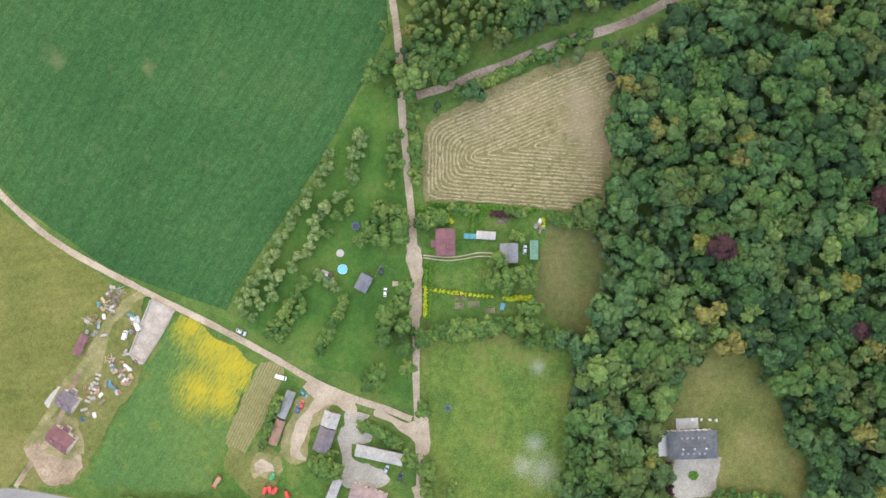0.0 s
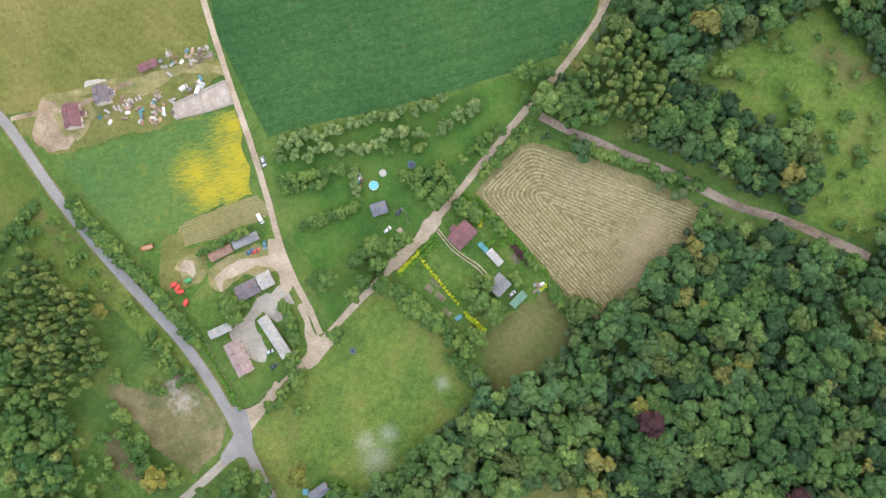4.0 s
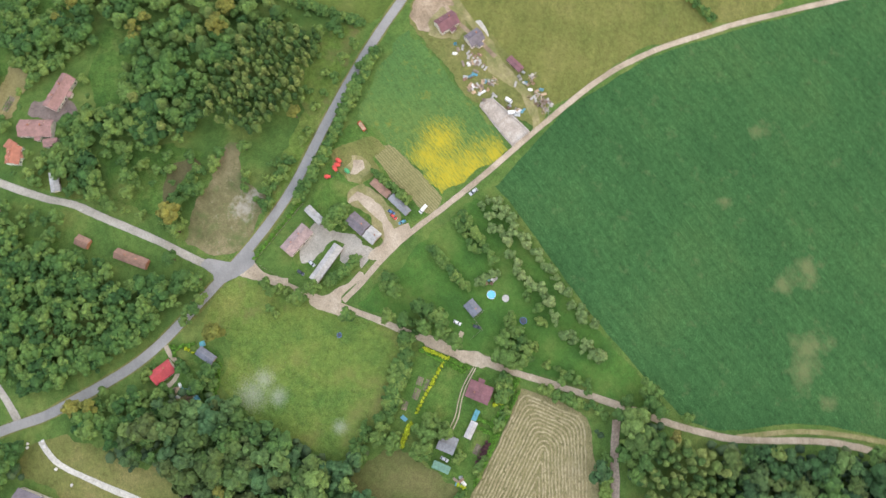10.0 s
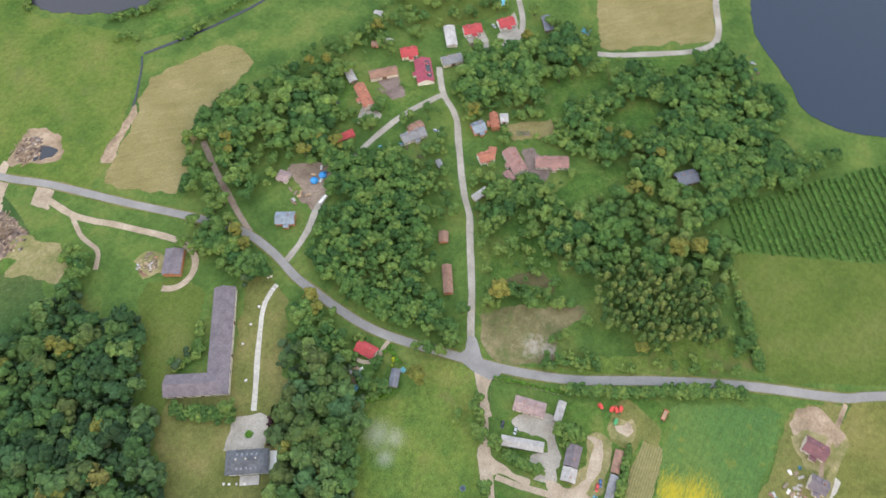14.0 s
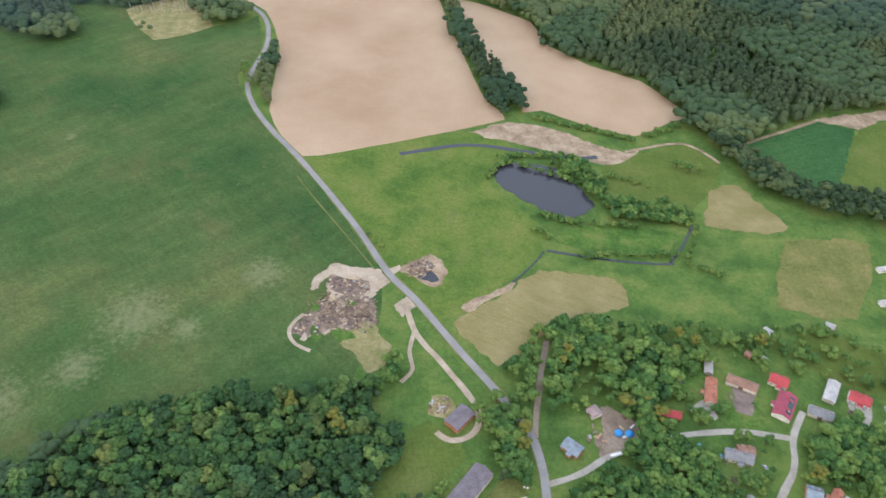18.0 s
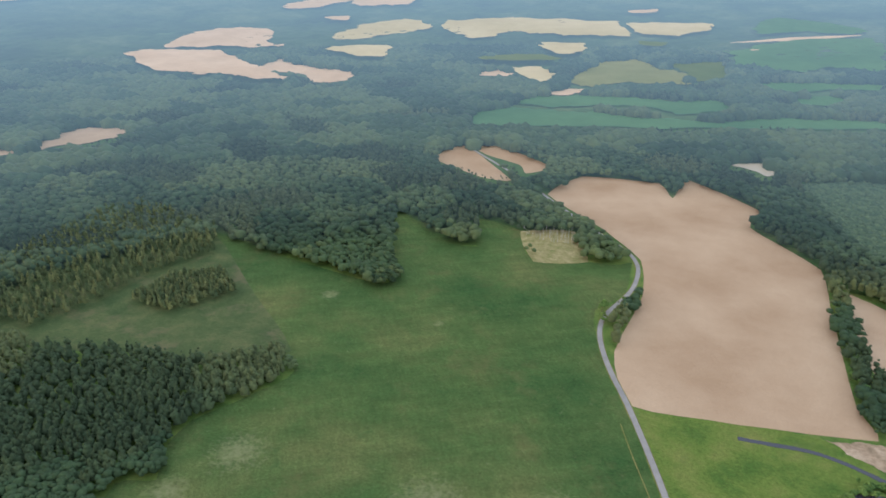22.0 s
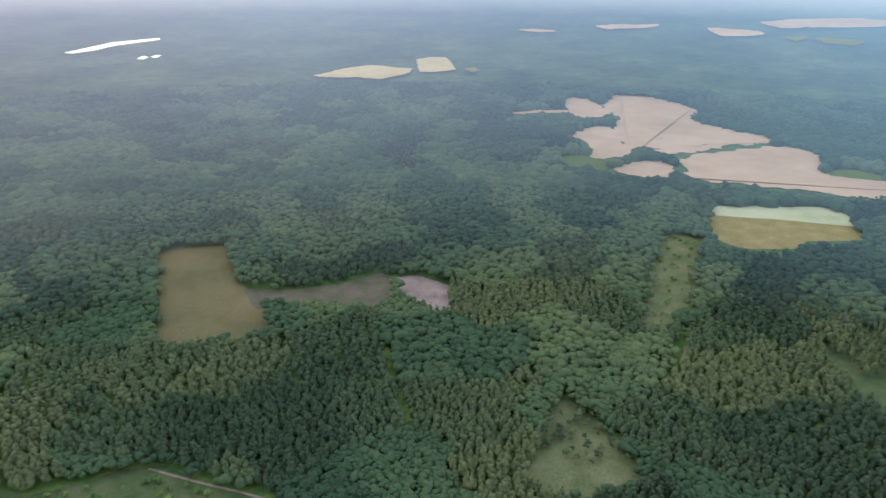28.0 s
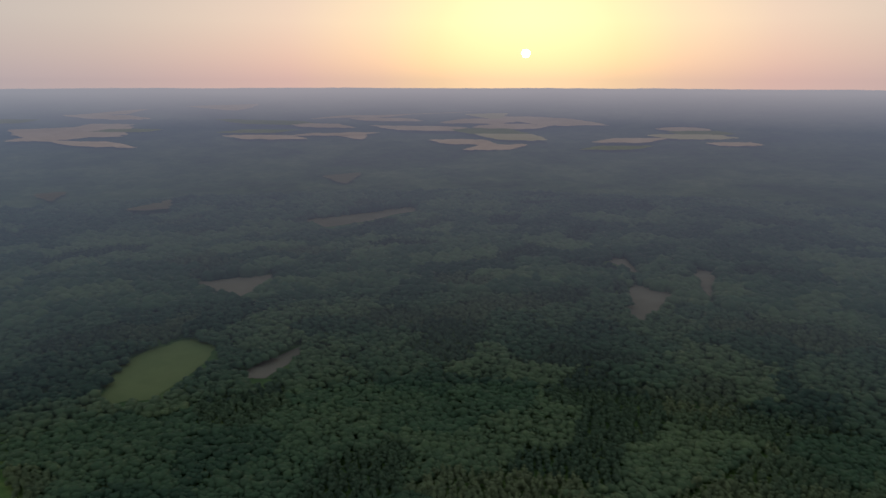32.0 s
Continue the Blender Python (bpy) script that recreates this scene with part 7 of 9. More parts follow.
wood("garden_trees", "tall trees shading the road bend", "leaf", 7.5, [(-42.9, -257.5), (-54.3, -225.6), (-52.4, -188.5), (-42.9, -187.5), (-24.3, -231.5)])
wood("garden_trees", "garden trees on the far side of the village", "loose", 8.0, [(-216.2, -273.1), (-232, -304), (-272.1, -291.9), (-308, -268), (-304, -229), (-264.9, -247.6)])
wood("garden_trees", "trees between street and tan field", "leaf", 8.5, [(-241.3, -224.1), (-316, -188), (-314, -151), (-281.2, -143.8), (-216.5, -192.2)])
wood("broadleaf_wood", "wood along the lake shore", "leaf", 7.5, [(-284.5, -147.4), (-379, -97), (-363, -41), (-316, -3), (-276.7, -20.3), (-274.2, -73.8), (-271.3, -101.1)])
wood("broadleaf_wood", "alder belt beside the pond", "leaf", 5.6, [(-153.4, -446), (-189.5, -447), (-222.9, -431), (-222, -416), (-180.3, -415), (-153.7, -425)], 8.0)
wood("broadleaf_wood", "trees between the hayfield and village", "leaf", 8.0, [(-44.5, -274.5), (-95, -319), (-124, -314), (-103.1, -285.3), (-70.3, -265.6), (-54.2, -244.8)])
wood("broadleaf_wood", "dense belt of trees between gardens and village lane", "leaf", 7.5, [(-187.8, -97.4), (-180.6, -69.9), (-157.4, -73.3), (-142.3, -95.1), (-158.7, -122.9), (-174.7, -129.1)])
wood("garden_trees", "scattered bushes and fruit trees in village gardens", "loose", 11.0, [(-121, -301), (-213.8, -291.6), (-315, -185), (-355, -91), (-290.2, -45), (-183.8, -51.6), (-112.8, -83.1), (-145.9, -124), (-166.2, -206.3), (-126.6, -241.2)])
wood("rough_bushes", "scattered bushes on rough ground", "loose", 10.0, [(135, 119.8), (147.2, 129.2), (171.3, 140.2), (201.4, 159.2), (284.6, 42.2), (244.8, 39.1), (225.4, 34.7), (202.4, 38.2), (189.3, 48.6), (195.4, 74.3), (187.2, 88.2), (166.8, 92.8), (147.1, 104)], 8.0, True)
wood("birch_scrub", "loose birches in a glade", "birch", 8.0, [(880, -339), (934, -496), (959, -654), (930, -700), (752, -672), (694, -612), (720, -535), (721, -516), (719, -425), (737, -368)], 17.0, True)
wood("birch_clump", "clump of tall birches in a glade", "birch", 5.5, [(685, -462), (690, -530), (642, -572), (590, -539), (622, -468)], 15.0, True)
wood("young_pines", "young pines in the narrow glade", "loose", 20.0, [(804, -144), (1144, -229), (1154, -303), (891, -222), (794, -176)], 12.0, True)
wood("glade_bushes", "loose bushes in a forest glade", "loose", 12.0, [(369, 435), (424, 456), (455, 399), (489, 311), (461, 197)], 9.0, True)
wood("glade_trees", "slender trees in a pale glade", "loose", 9.0, [(564, -25), (658, -44), (623, -81), (580, -97), (545, -64)], 14.0, True)
wood("broadleaf_wood", "dense belt of trees from the manor up to the road", "leaf", 6.6, [(-52.4, -166.8), (-59.9, -159.2), (-63.6, -134.7), (-48.9, -120.9), (-34.7, -102.9), (-25.5, -119.5), (-25.2, -146.4)])
wood("broadleaf_wood", "trees at the tip of a wood in the meadow", "leaf", 7.0, [(480, -640), (452, -620), (430, -634), (428, -658), (492, -724), (522, -708)], 16.0, True)
wood("pine_wood", "slender pale-topped pines beside the lane", "pine", 4.6, [(74, 113), (82, 128), (92, 138), (108, 140), (126, 108), (114, 86), (90, 92)])
CLEAR.append([(74, 113), (82, 128), (92, 138), (108, 140), (126, 108), (114, 86), (90, 92)])
wood("garden_trees", "bushes round the red roofed cottage", "loose", 5.0, [(-46.5, -118.4), (-53, -103.5), (-51, -87.1), (-39.4, -94.6), (-33.2, -105.7)])
wood("broadleaf_wood", "alders round the pond", "leaf", 5.0, [(-117.7, -519), (-146.8, -503), (-157.3, -469), (-154.8, -445), (-147.4, -450), (-137.1, -479), (-113, -503)], 8.0)
wood("broadleaf_wood", "bushes below the timber yard", "leaf", 6.0, [(42.8, -281.3), (28.6, -292.6), (27.4, -276.3), (36.8, -262.5), (48.8, -260.8)])
wood("garden_trees", "bushy village gardens along the street", "loose", 6.0, [(-135.9, -211.3), (-194.8, -189.2), (-160.3, -143.4), (-114.4, -178.4)])
wood("garden_trees", "bushy gardens behind the houses", "loose", 6.5, [(-170, -310), (-236.4, -287), (-220, -264), (-180.8, -280), (-163.3, -238.8), (-140.9, -247.7)])
wood("garden_trees", "bushy gardens beyond the street", "loose", 6.0, [(-237.9, -226.3), (-232.9, -175.6), (-287.4, -128.4), (-253.2, -87.5), (-215.4, -88), (-159.4, -124.6), (-182.3, -154.3)])
wood("garden_bushes", "dense bushes and fruit trees between the gardens", "loose", 5.6, [(-160.2, -289.6), (-184.1, -293.6), (-189.5, -255.4), (-165.9, -216.3), (-136.5, -209), (-129.4, -230.2), (-117.2, -252.2)], 8.0)
wood("garden_bushes", "bushes and young trees behind the street", "loose", 5.6, [(-226.7, -216.7), (-241.7, -199.2), (-251.6, -143.3), (-244.8, -109.6), (-217.8, -149.4), (-218.2, -175.7)], 9.0)
wood("garden_bushes", "bushes and young trees beside the long houses", "loose", 5.4, [(-185.2, -146.8), (-197.5, -129), (-220.4, -96.3), (-216.2, -65.7), (-181.4, -63.2), (-148, -84.1), (-146.2, -102.8), (-164.4, -125.8)], 9.0)
wood("broadleaf_wood", "dark green trees above the street", "leaf", 6.4, [(-244.3, -223.6), (-257.4, -199.9), (-283.9, -161.8), (-285.6, -110.2), (-261.8, -106.2), (-257.4, -142.2), (-241.4, -190)], 11.0)
wood("broadleaf_wood", "dark trees behind the gardens", "leaf", 6.0, [(-199.1, -113.3), (-205.9, -92.5), (-212.6, -63.8), (-189.8, -48.1), (-169.6, -60.8), (-169.6, -84.4)], 11.0)
wood("garden_bushes", "scrub of young trees beside the brown plot", "loose", 5.0, [(-143, -100.9), (-149.7, -85), (-163, -53.4), (-158.2, -35.6), (-146.9, -41), (-141.6, -80.4), (-128.7, -88.5)], 8.0)
wood("broadleaf_wood", "dark young wood beyond the dry meadow", "leaf", 6.6, [(-229.5, 256.1), (-224.6, 315), (-125.7, 290.1), (-181.6, 275.2)], 9.0, True)
wood("young_plantation", "even young plantation of light green trees", "young", 4.6, [(18, -1266), (-103, -1344), (-202, -1238), (-247, -1114), (-224, -945), (-132, -929), (-64, -1025)])
wood("broadleaf_wood", "dark alder belt along a field edge", "leaf", 6.6, [(-288.2, -556), (-301, -552), (-299.6, -513), (-311, -489), (-322, -466), (-333, -450), (-362, -445), (-382, -433), (-431, -414), (-414, -386), (-359, -405), (-330, -417), (-313, -435), (-295.9, -453), (-283.5, -480), (-275.5, -508), (-275.5, -533)], 14.0, True)
CLEAR.append([(18, -1266), (-103, -1344), (-202, -1238), (-247, -1114), (-224, -945), (-132, -929), (-64, -1025)])
bare_trunks([(355, -873), (287, -902), (246, -820), (307, -788)], 60)
wood("garden_trees", "trees round the yard of stored boats", "loose", 6.5, [(-83.6, -273.7), (-117.1, -269.2), (-140.9, -247.7), (-140.3, -225.1), (-126.2, -224.3), (-103.7, -246.3), (-80.7, -236.8), (-69.6, -244)])
wood("broadleaf_wood", "dense green copse below the side street", "leaf", 5.4, [(-123.4, -223.9), (-150.6, -208.3), (-165.1, -183.6), (-161.6, -165.5), (-139.3, -157.4), (-115.3, -186.5), (-102.6, -208.6)])
wood("garden_trees", "olive green trees above the boat yard", "leaf", 6.5, [(-126.8, -249.5), (-142.2, -231.4), (-129.5, -215.1), (-118, -213.3), (-123.3, -230.5)])
wood("broadleaf_wood", "trees between the lane and the boat yard", "leaf", 6.8, [(-80, -313), (-93, -306), (-95.3, -280.4), (-79.7, -245.9), (-65.3, -236.7), (-65.6, -260.5), (-74.5, -289.1)])
wood("garden_bushes", "scattered bushes in a rough meadow garden", "loose", 9.0, [(-191.4, -109.9), (-187.9, -94.1), (-160.1, -57.3), (-137.7, -87.3), (-153, -111.7)], 8.0, True)
wood("roadside_trees", "bushy trees along the verge of the road", "leaf", 5.6, [(-99.1, -103.1), (-98.8, -85.7), (-83.1, -98.4), (-72.2, -122.6), (-68.5, -139.5), (-67.7, -163.3), (-72.1, -181.1), (-80.7, -176), (-75.5, -153.5), (-85.2, -132), (-91.7, -115.8)], 9.0, True)
wood("roadside_trees", "light green trees edging the paddock", "loose", 4.6, [(-56.8, -144.3), (-39.8, -118.6), (-17.7, -91.1), (11.6, -61.6), (31, -41.3), (38.3, -48), (-5.6, -105.9), (-44.7, -156.8)], 13.0, True)

def ride(width, *pts):
    """A narrow gap between two blocks of trees."""
    for a, b in zip(pts, pts[1:]):
        d = Vector((b[0] - a[0], b[1] - a[1])).normalized() * width / 2
        CLEAR.append([(a[0] - d.y, a[1] + d.x), (b[0] - d.y, b[1] + d.x), (b[0] + d.y, b[1] - d.x), (a[0] + d.y, a[1] - d.x)])


ride(9, (664, 542), (543, 508), (473, 488))
ride(8, (873, -218), (782, -191), (710, -163), (670, -145))
ride(7, (828, 1374), (660, 1288), (543, 1293))
ride(7, (766, 166), (659, 127), (550, 88))

# ---- the forest that closes the land on all sides
def compartment(x, y, seed):
    """Forest compartments: each block of trees has its own number between 0 and 1."""
    u = np.floor((x + 26 * np.sin(y / 47 + 1) + 14 * np.sin(y / 19) + 0.3 * y) / 118)
    v = np.floor((y + 24 * np.sin(x / 53) + 12 * np.sin(x / 17) - 0.25 * x) / 92)
    h = np.sin(u * 127.1 + v * 311.7 + seed) * 43758.5453
    return h - np.floor(h)


def forest(name, label, near, far, gap, count, seed, share_pine, leaf, pine, low_growth=1.0):
    rng = np.random.RandomState(seed)
    square = [(CX - far, CY - far), (CX + far, CY - far), (CX + far, CY + far), (CX - far, CY + far)]
    x, y = scatter(rng, square, gap)
    d = np.hypot(x - CX, y - CY)
    k = (d >= near) & (d < far)
    az = np.degrees(np.arctan2(x - CX, y - CY)) % 360
    k &= ~((az > 222) & (az < 349) & (d > 700))  # the open country to the west
    x, y = x[k], y[k]
    k = ~inside(x, y, OPEN)
    x, y = x[k], y[k]
    d = np.hypot(x - CX, y - CY)
    flat = np.where(d > FLAT, np.interp(d, RING, AWAY), d) / d
    k = cleared(CX + (x - CX) * flat, CY + (y - CY) * flat)
    x, y = x[k], y[k]
    z = rise(np.hypot(x - CX, y - CY))
    kind, tone, tall = (compartment(x, y, s) for s in (0.0, 5.0, 9.0))
    if near == 0:
        tone, tall = rng.uniform(0, 1, len(x)) ** 1.25 * 1.02, np.full(len(x), 0.6)
    if near > 0:
        # broad waves in height and tint imitate the shading of rolling ground
        swell = np.sin(x / 170 + 1.7 * np.sin(y / 260)) * np.sin(y / 140 + 1.3 * np.sin(x / 210))
        tone, tall = np.clip(tone + 0.3 * swell, 0, 1), np.clip(tall + 0.35 * swell, 0.17, 1)
    else:
        tone = np.where(y < -205, np.where(tone > 0.85, 0.9, 0.12 + 0.48 * tone), np.where((y > -150) & (x < 75), 0.36 + 0.5 * tone, np.where(rng.uniform(0, 1, len(x)) > 0.965, 1.1, 0.85 * tone)))  # lower tints where y < -205, raised tints in the belt west of x 75
    h = kind < share_pine
    for p in PINES:
        h |= inside(x, y, p)
    tint = np.clip(0.86 * tone + 0.14 * rng.uniform(0, 1, len(x)), 0, 1)
    height = (12.0 + 7.0 * tall) * low_growth
    low = (tall < 0.16) & (near > 0)  # young growth
    height = np.where(low, 6.0, height)
    if h.any():
        stand(name, label + " with pines", "pine", rng, x[h], y[h], z[h], gap * 0.82, height[h] * 1.15, min(count, 6) if count > 1 else 2, pine, tint[h])
    stand(name, label, "leaf", rng, x[~h], y[~h], z[~h], gap * (1.24 if near == 0 else 1.55), height[~h], count, leaf, tint[~h])


PINES = [
    [(584, -112), (784, -189), (919, -279), (958, -373), (821, -362), (743, -388), (592, -389), (533, -355), (468, -474), (398, -397)],
    [(632, -374), (512, -397), (485, -472), (426, -439), (452, -300), (458, -225)],
    [(505, 480), (676, 552), (689, 397), (720, 284), (818, 174), (588, 111), (478, 193), (505, 300), (500, 380)],
]
CLEAR.append([(15.8, -239.3), (-6.8, -229.3), (-11.1, -209.8), (11.5, -190.7), (37.4, -178), (54.6, -167.1), (59.6, -178.3), (34.9, -206)])
CLEAR.append([(-85.4, -600), (-104.6, -596), (-125.2, -597), (-161, -569), (-202, -546), (-248.9, -567), (-260.8, -555), (-266.4, -544), (-289, -521), (-273, -502), (-253.5, -524), (-215.2, -517), (-186.3, -509), (-169.5, -525), (-128.1, -560), (-87, -574)])
CLEAR.append([(-15.3, -242.5), (-26.7, -241.9), (-41.5, -215.3), (-19.5, -179.3), (-2.1, -189.6), (3.2, -213.1)])
forest("near_forest", "dense broadleaf park wood with uneven crowns", 0, 330, 8.4, 22, 11, 0.0, M_LEAF, M_PINE)
# low crowns in darker leaves, added to close the gaps between the park trees
forest("forest_understory", "low dark understory added in gaps between the park trees", 0, 330, 6.0, 2, 19, 0.0, M_WOODS, M_PINE, 0.5)
forest("middle_forest", "dense mixed forest", 330, 640, 8.0, 6, 14, 0.35, M_WOODS, M_PINEWOODS)
forest("outer_forest", "dense mixed forest", 640, BACK, 9.5, 3, 12, 0.3, M_WOODS, M_PINEWOODS)
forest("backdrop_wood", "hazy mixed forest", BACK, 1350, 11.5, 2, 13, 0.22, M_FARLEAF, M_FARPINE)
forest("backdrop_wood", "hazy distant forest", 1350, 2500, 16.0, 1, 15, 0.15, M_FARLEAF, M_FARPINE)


def skyline_forest():
    """Beyond single crowns the forest is one uneven canopy up to the skyline."""
    rng = np.random.RandomState(5)
    rings = 2420 * (EDGE / 2420) ** np.linspace(0, 1, 150)
    az = np.radians(np.linspace(-12, 210, 520))
    r, t = np.meshgrid(rings, az, indexing="ij")
    r = r + rng.uniform(-5, 5, r.shape)
    x, y = CX + r * np.sin(t), CY + r * np.cos(t)
    px, py = x.ravel(), y.ravel()
    d = np.hypot(px - CX, py - CY)
    bump = rng.uniform(0, 1, len(px)) ** 1.5 * 7 + 5 * np.sin(px * 0.006 + 2 * np.sin(py * 0.004)) + 8 * compartment(px, py, 9.0) + 3
    bump *= 1 - 0.75 * np.clip((d - 2420) / (EDGE - 2420), 0, 1)
    z = rise(d) + bump
    m, n = r.shape
    i, j = np.meshgrid(np.arange(m - 1), np.arange(n - 1), indexing="ij")
    q = np.stack([i * n + j, i * n + j + 1, (i + 1) * n + j + 1, (i + 1) * n + j], -1).reshape(-1, 4)
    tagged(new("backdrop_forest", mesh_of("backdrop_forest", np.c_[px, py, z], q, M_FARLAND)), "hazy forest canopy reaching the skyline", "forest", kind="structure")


skyline_forest()


def sapling_rows():
    rng = np.random.RandomState(8)
    p = np.array(SAPLINGS)
    lo, hi = p.min(0) - 50, p.max(0) + 50
    u, v = np.meshgrid(np.arange(0, 700, 4.4), np.arange(0, 700, 2.0))
    a = radians(SAPLING_TURN)
    c = (lo + hi) / 2
    x = c[0] + (u - 350) * math.cos(a) - (v - 350) * math.sin(a)
    y = c[1] + (u - 350) * math.sin(a) + (v - 350) * math.cos(a)
    x, y = (k.ravel() + rng.uniform(-0.35, 0.35, k.size) for k in (x, y))
    k = inside(x, y, SAPLINGS)
    x, y = x[k], y[k]
    cen = np.stack([x, y, rng.uniform(0.7, 1.3, len(x))], -1)
    vv, ff = clumps(rng, cen, rng.uniform(0.9, 1.5, len(x)), 1.1)
    tint = np.repeat(rng.uniform(0.5, 1, len(x)) * 0.9, 12)
    tagged(new("sapling_rows", mesh_of("sapling_rows", vv, ff, M_SAPLING, tint)), "rows of young green saplings", "saplings", kind="stuff")


SAPLINGS = [(-275.4, -20.7), (-254.1, 2.5), (-359, 132), (-435, 233), (-520, 215), (-426, 86), (-362, 29)]
SAPLING_TURN = -36.9
sapling_rows()

# ---- single trees
def tree_kind(kind, seed):
    rng = np.random.RandomState(seed)
    size, mat, count, height, label = {
        "fruit_tree": (4.1, M_FRUIT, 22, 5.6, "rounded orchard tree with grey green leaves"),
        "shrub_tree": (3.3, M_SHRUB, 18, 4.6, "bushy green hedge tree"),
        "broad_tree": (5.0, M_SHRUB, 30, 10.5, "spreading broadleaf tree with dense green crown"),
        "autumn_tree": (5.2, M_AUTUMN, 34, 16.5, "spreading tree with yellowing leaves"),
        "great_tree": (7.2, M_AUTUMN, 55, 18.0, "broad round tree turning orange and olive"),
        "great_oak": (7.0, M_SHRUB, 60, 15.0, "large dark green oak beside the track"),
        "purple_tree": (8.0, M_PURPLE, 60, 21.0, "round copper beech with dark purple leaves"),
        "copper_bush": (2.0, M_PURPLE, 14, 3.0, "dark copper leaved hedge bush"),
        "lime_bush": (1.15, M_LIME, 9, 1.9, "clipped lime yellow garden bush"),
        "garden_hedge": (1.3, M_HEDGE, 9, 2.0, "bright green garden hedge bush")}[kind]
    one = np.zeros(1)
    v, f = crowns(rng, one, one, one, np.array([size]), np.array([height]), count, "leaf")
    base = tagged(new(kind), label, "bush" if size < 2 else "tree", group={"fruit_tree": "orchard trees", "lime_bush": "lime bushes", "garden_hedge": "hedge bushes"}.get(kind, ""))
    crown = new("crown", mesh_of("crown", v, f, mat, np.full(len(v), rng.uniform(0.15, 0.95))))
    crown.parent = base
    bm = bmesh.new()
    bmesh.ops.create_cone(bm, segments=7, radius1=size * 0.075, radius2=size * 0.035, depth=height * 0.7, matrix=Matrix.Translation((0, 0, height * 0.35)))
    part("trunk", bm, M_BARK, base)
    return base


KINDS = {k: [tree_kind(k, 20 + 7 * n + len(k)) for n in range(c)] for k, c in (("fruit_tree", 5), ("shrub_tree", 6), ("broad_tree", 6), ("autumn_tree", 3), ("great_tree", 2), ("great_oak", 1), ("purple_tree", 2), ("copper_bush", 2), ("lime_bush", 3), ("garden_hedge", 3))}
USED = set()
ROW_RNG = random.Random(4)


def hedgerow(a, b, n, wobble):
    """A continuous row of bushes as one mass."""
    rng = np.random.RandomState(n * 17 + int(abs(a[0])))
    n = int(n * 1.5)
    t = (np.arange(n) + 0.5) / n
    x, y = (a[k] + (b[k] - a[k]) * t + rng.uniform(-wobble, wobble, n) for k in (0, 1))
    stand("hedgerow", "leafy green hedgerow of mixed bushes", "leaf", rng, x, y, 0 * x, 5.2, 4.6, 15, M_SHRUB)


def tree_row(kind, a, b, n, wobble):
    for k in range(n):
        s = (k + 0.5) / n
        x, y = a[0] + (b[0] - a[0]) * s + ROW_RNG.uniform(-wobble, wobble), a[1] + (b[1] - a[1]) * s + ROW_RNG.uniform(-wobble, wobble)
        if any(np.hypot(line[:, 0] - x, line[:, 1] - y).min() < clear for line, clear in STREETS):
            continue
        src = ROW_RNG.choice(KINDS[kind])
        m = pose(x, y, 0, 0, 0, ROW_RNG.uniform(0, 360)) @ Matrix.Scale(ROW_RNG.uniform(0.75, 1.2), 4)
        if src.name not in USED:
            USED.add(src.name)
            src.matrix_basis = m
        else:
            src_scale = src.scale.copy()
            src.scale = (1, 1, 1)
            copy_thing(src, m)
            src.scale = src_scale


tree_row("fruit_tree", (-78.8, 82.3), (8.7, 106.6), 18, 2)
tree_row("fruit_tree", (-75.5, 75.2), (0, 90.2), 16, 2.6)
hedgerow((-77.1, 64.3), (-43.9, 71.6), 11, 1)
tree_row("shrub_tree", (-75, 59), (-50.8, 64.9), 7, 1)
hedgerow((-64.6, 41.7), (-34.9, 51.7), 11, 0.8)
tree_row("fruit_tree", (4.8, 92.3), (27.2, 103.1), 8, 2.5)
tree_row("fruit_tree", (-38, 72), (-36.9, 57.1), 4, 0.7)
tree_row("broad_tree", (-13.1, 64.5), (11.1, 69.8), 6, 2)
tree_row("broad_tree", (0.9, 53.2), (15.6, 62.2), 4, 2)
tree_row("broad_tree", (47.1, 116), (59.7, 120.6), 3, 1.5)
tree_row("broad_tree", (49.7, 106.5), (49.9, 106.1), 1, 0)
tree_row("shrub_tree", (36.8, 91.8), (42.7, 83.9), 4, 1)
tree_row("shrub_tree", (30.2, 79.3), (19.1, 66), 6, 1)
tree_row("shrub_tree", (47.2, 92.9), (54.6, 93.6), 3, 1)
tree_row("broad_tree", (-58.7, 14.7), (-50.4, 13.3), 3, 1.5)
tree_row("shrub_tree", (-36, 22.2), (-26.8, 30.6), 5, 1.2)
tree_row("shrub_tree", (-28.7, 14.3), (-19.7, 7.9), 4, 1.2)
tree_row("broad_tree", (68.8, 130.2), (78.7, 135.9), 3, 2)
tree_row("shrub_tree", (-25, 79.9), (-0.9, 84.4), 5, 3)
tree_row("broad_tree", (-6.6, 59.9), (11.6, 65.4), 4, 2.5)
tree_row("broad_tree", (0.1, 54.7), (12.9, 58.1), 3, 2)
tree_row("shrub_tree", (-7.4, 65.9), (8.9, 72.3), 5, 1)
tree_row("broad_tree", (-57.2, 11.4), (-47, 15.4), 3, 1.2)
tree_row("broad_tree", (-37.4, 22.9), (-22.8, 33.3), 5, 1.5)
tree_row("shrub_tree", (-21.8, 22.7), (-31.5, 15.8), 4, 1.5)
tree_row("shrub_tree", (28.4, 70.4), (51, 93.3), 8, 1)
tree_row("shrub_tree", (17.1, 75.4), (35.7, 92.2), 6, 1)
tree_row("broad_tree", (44.8, 117.8), (64.5, 123.9), 4, 3)
tree_row("broad_tree", (49, 106.8), (50.9, 105.9), 1, 0)
tree_row("shrub_tree", (27.3, 65.3), (44.3, 86), 6, 1)
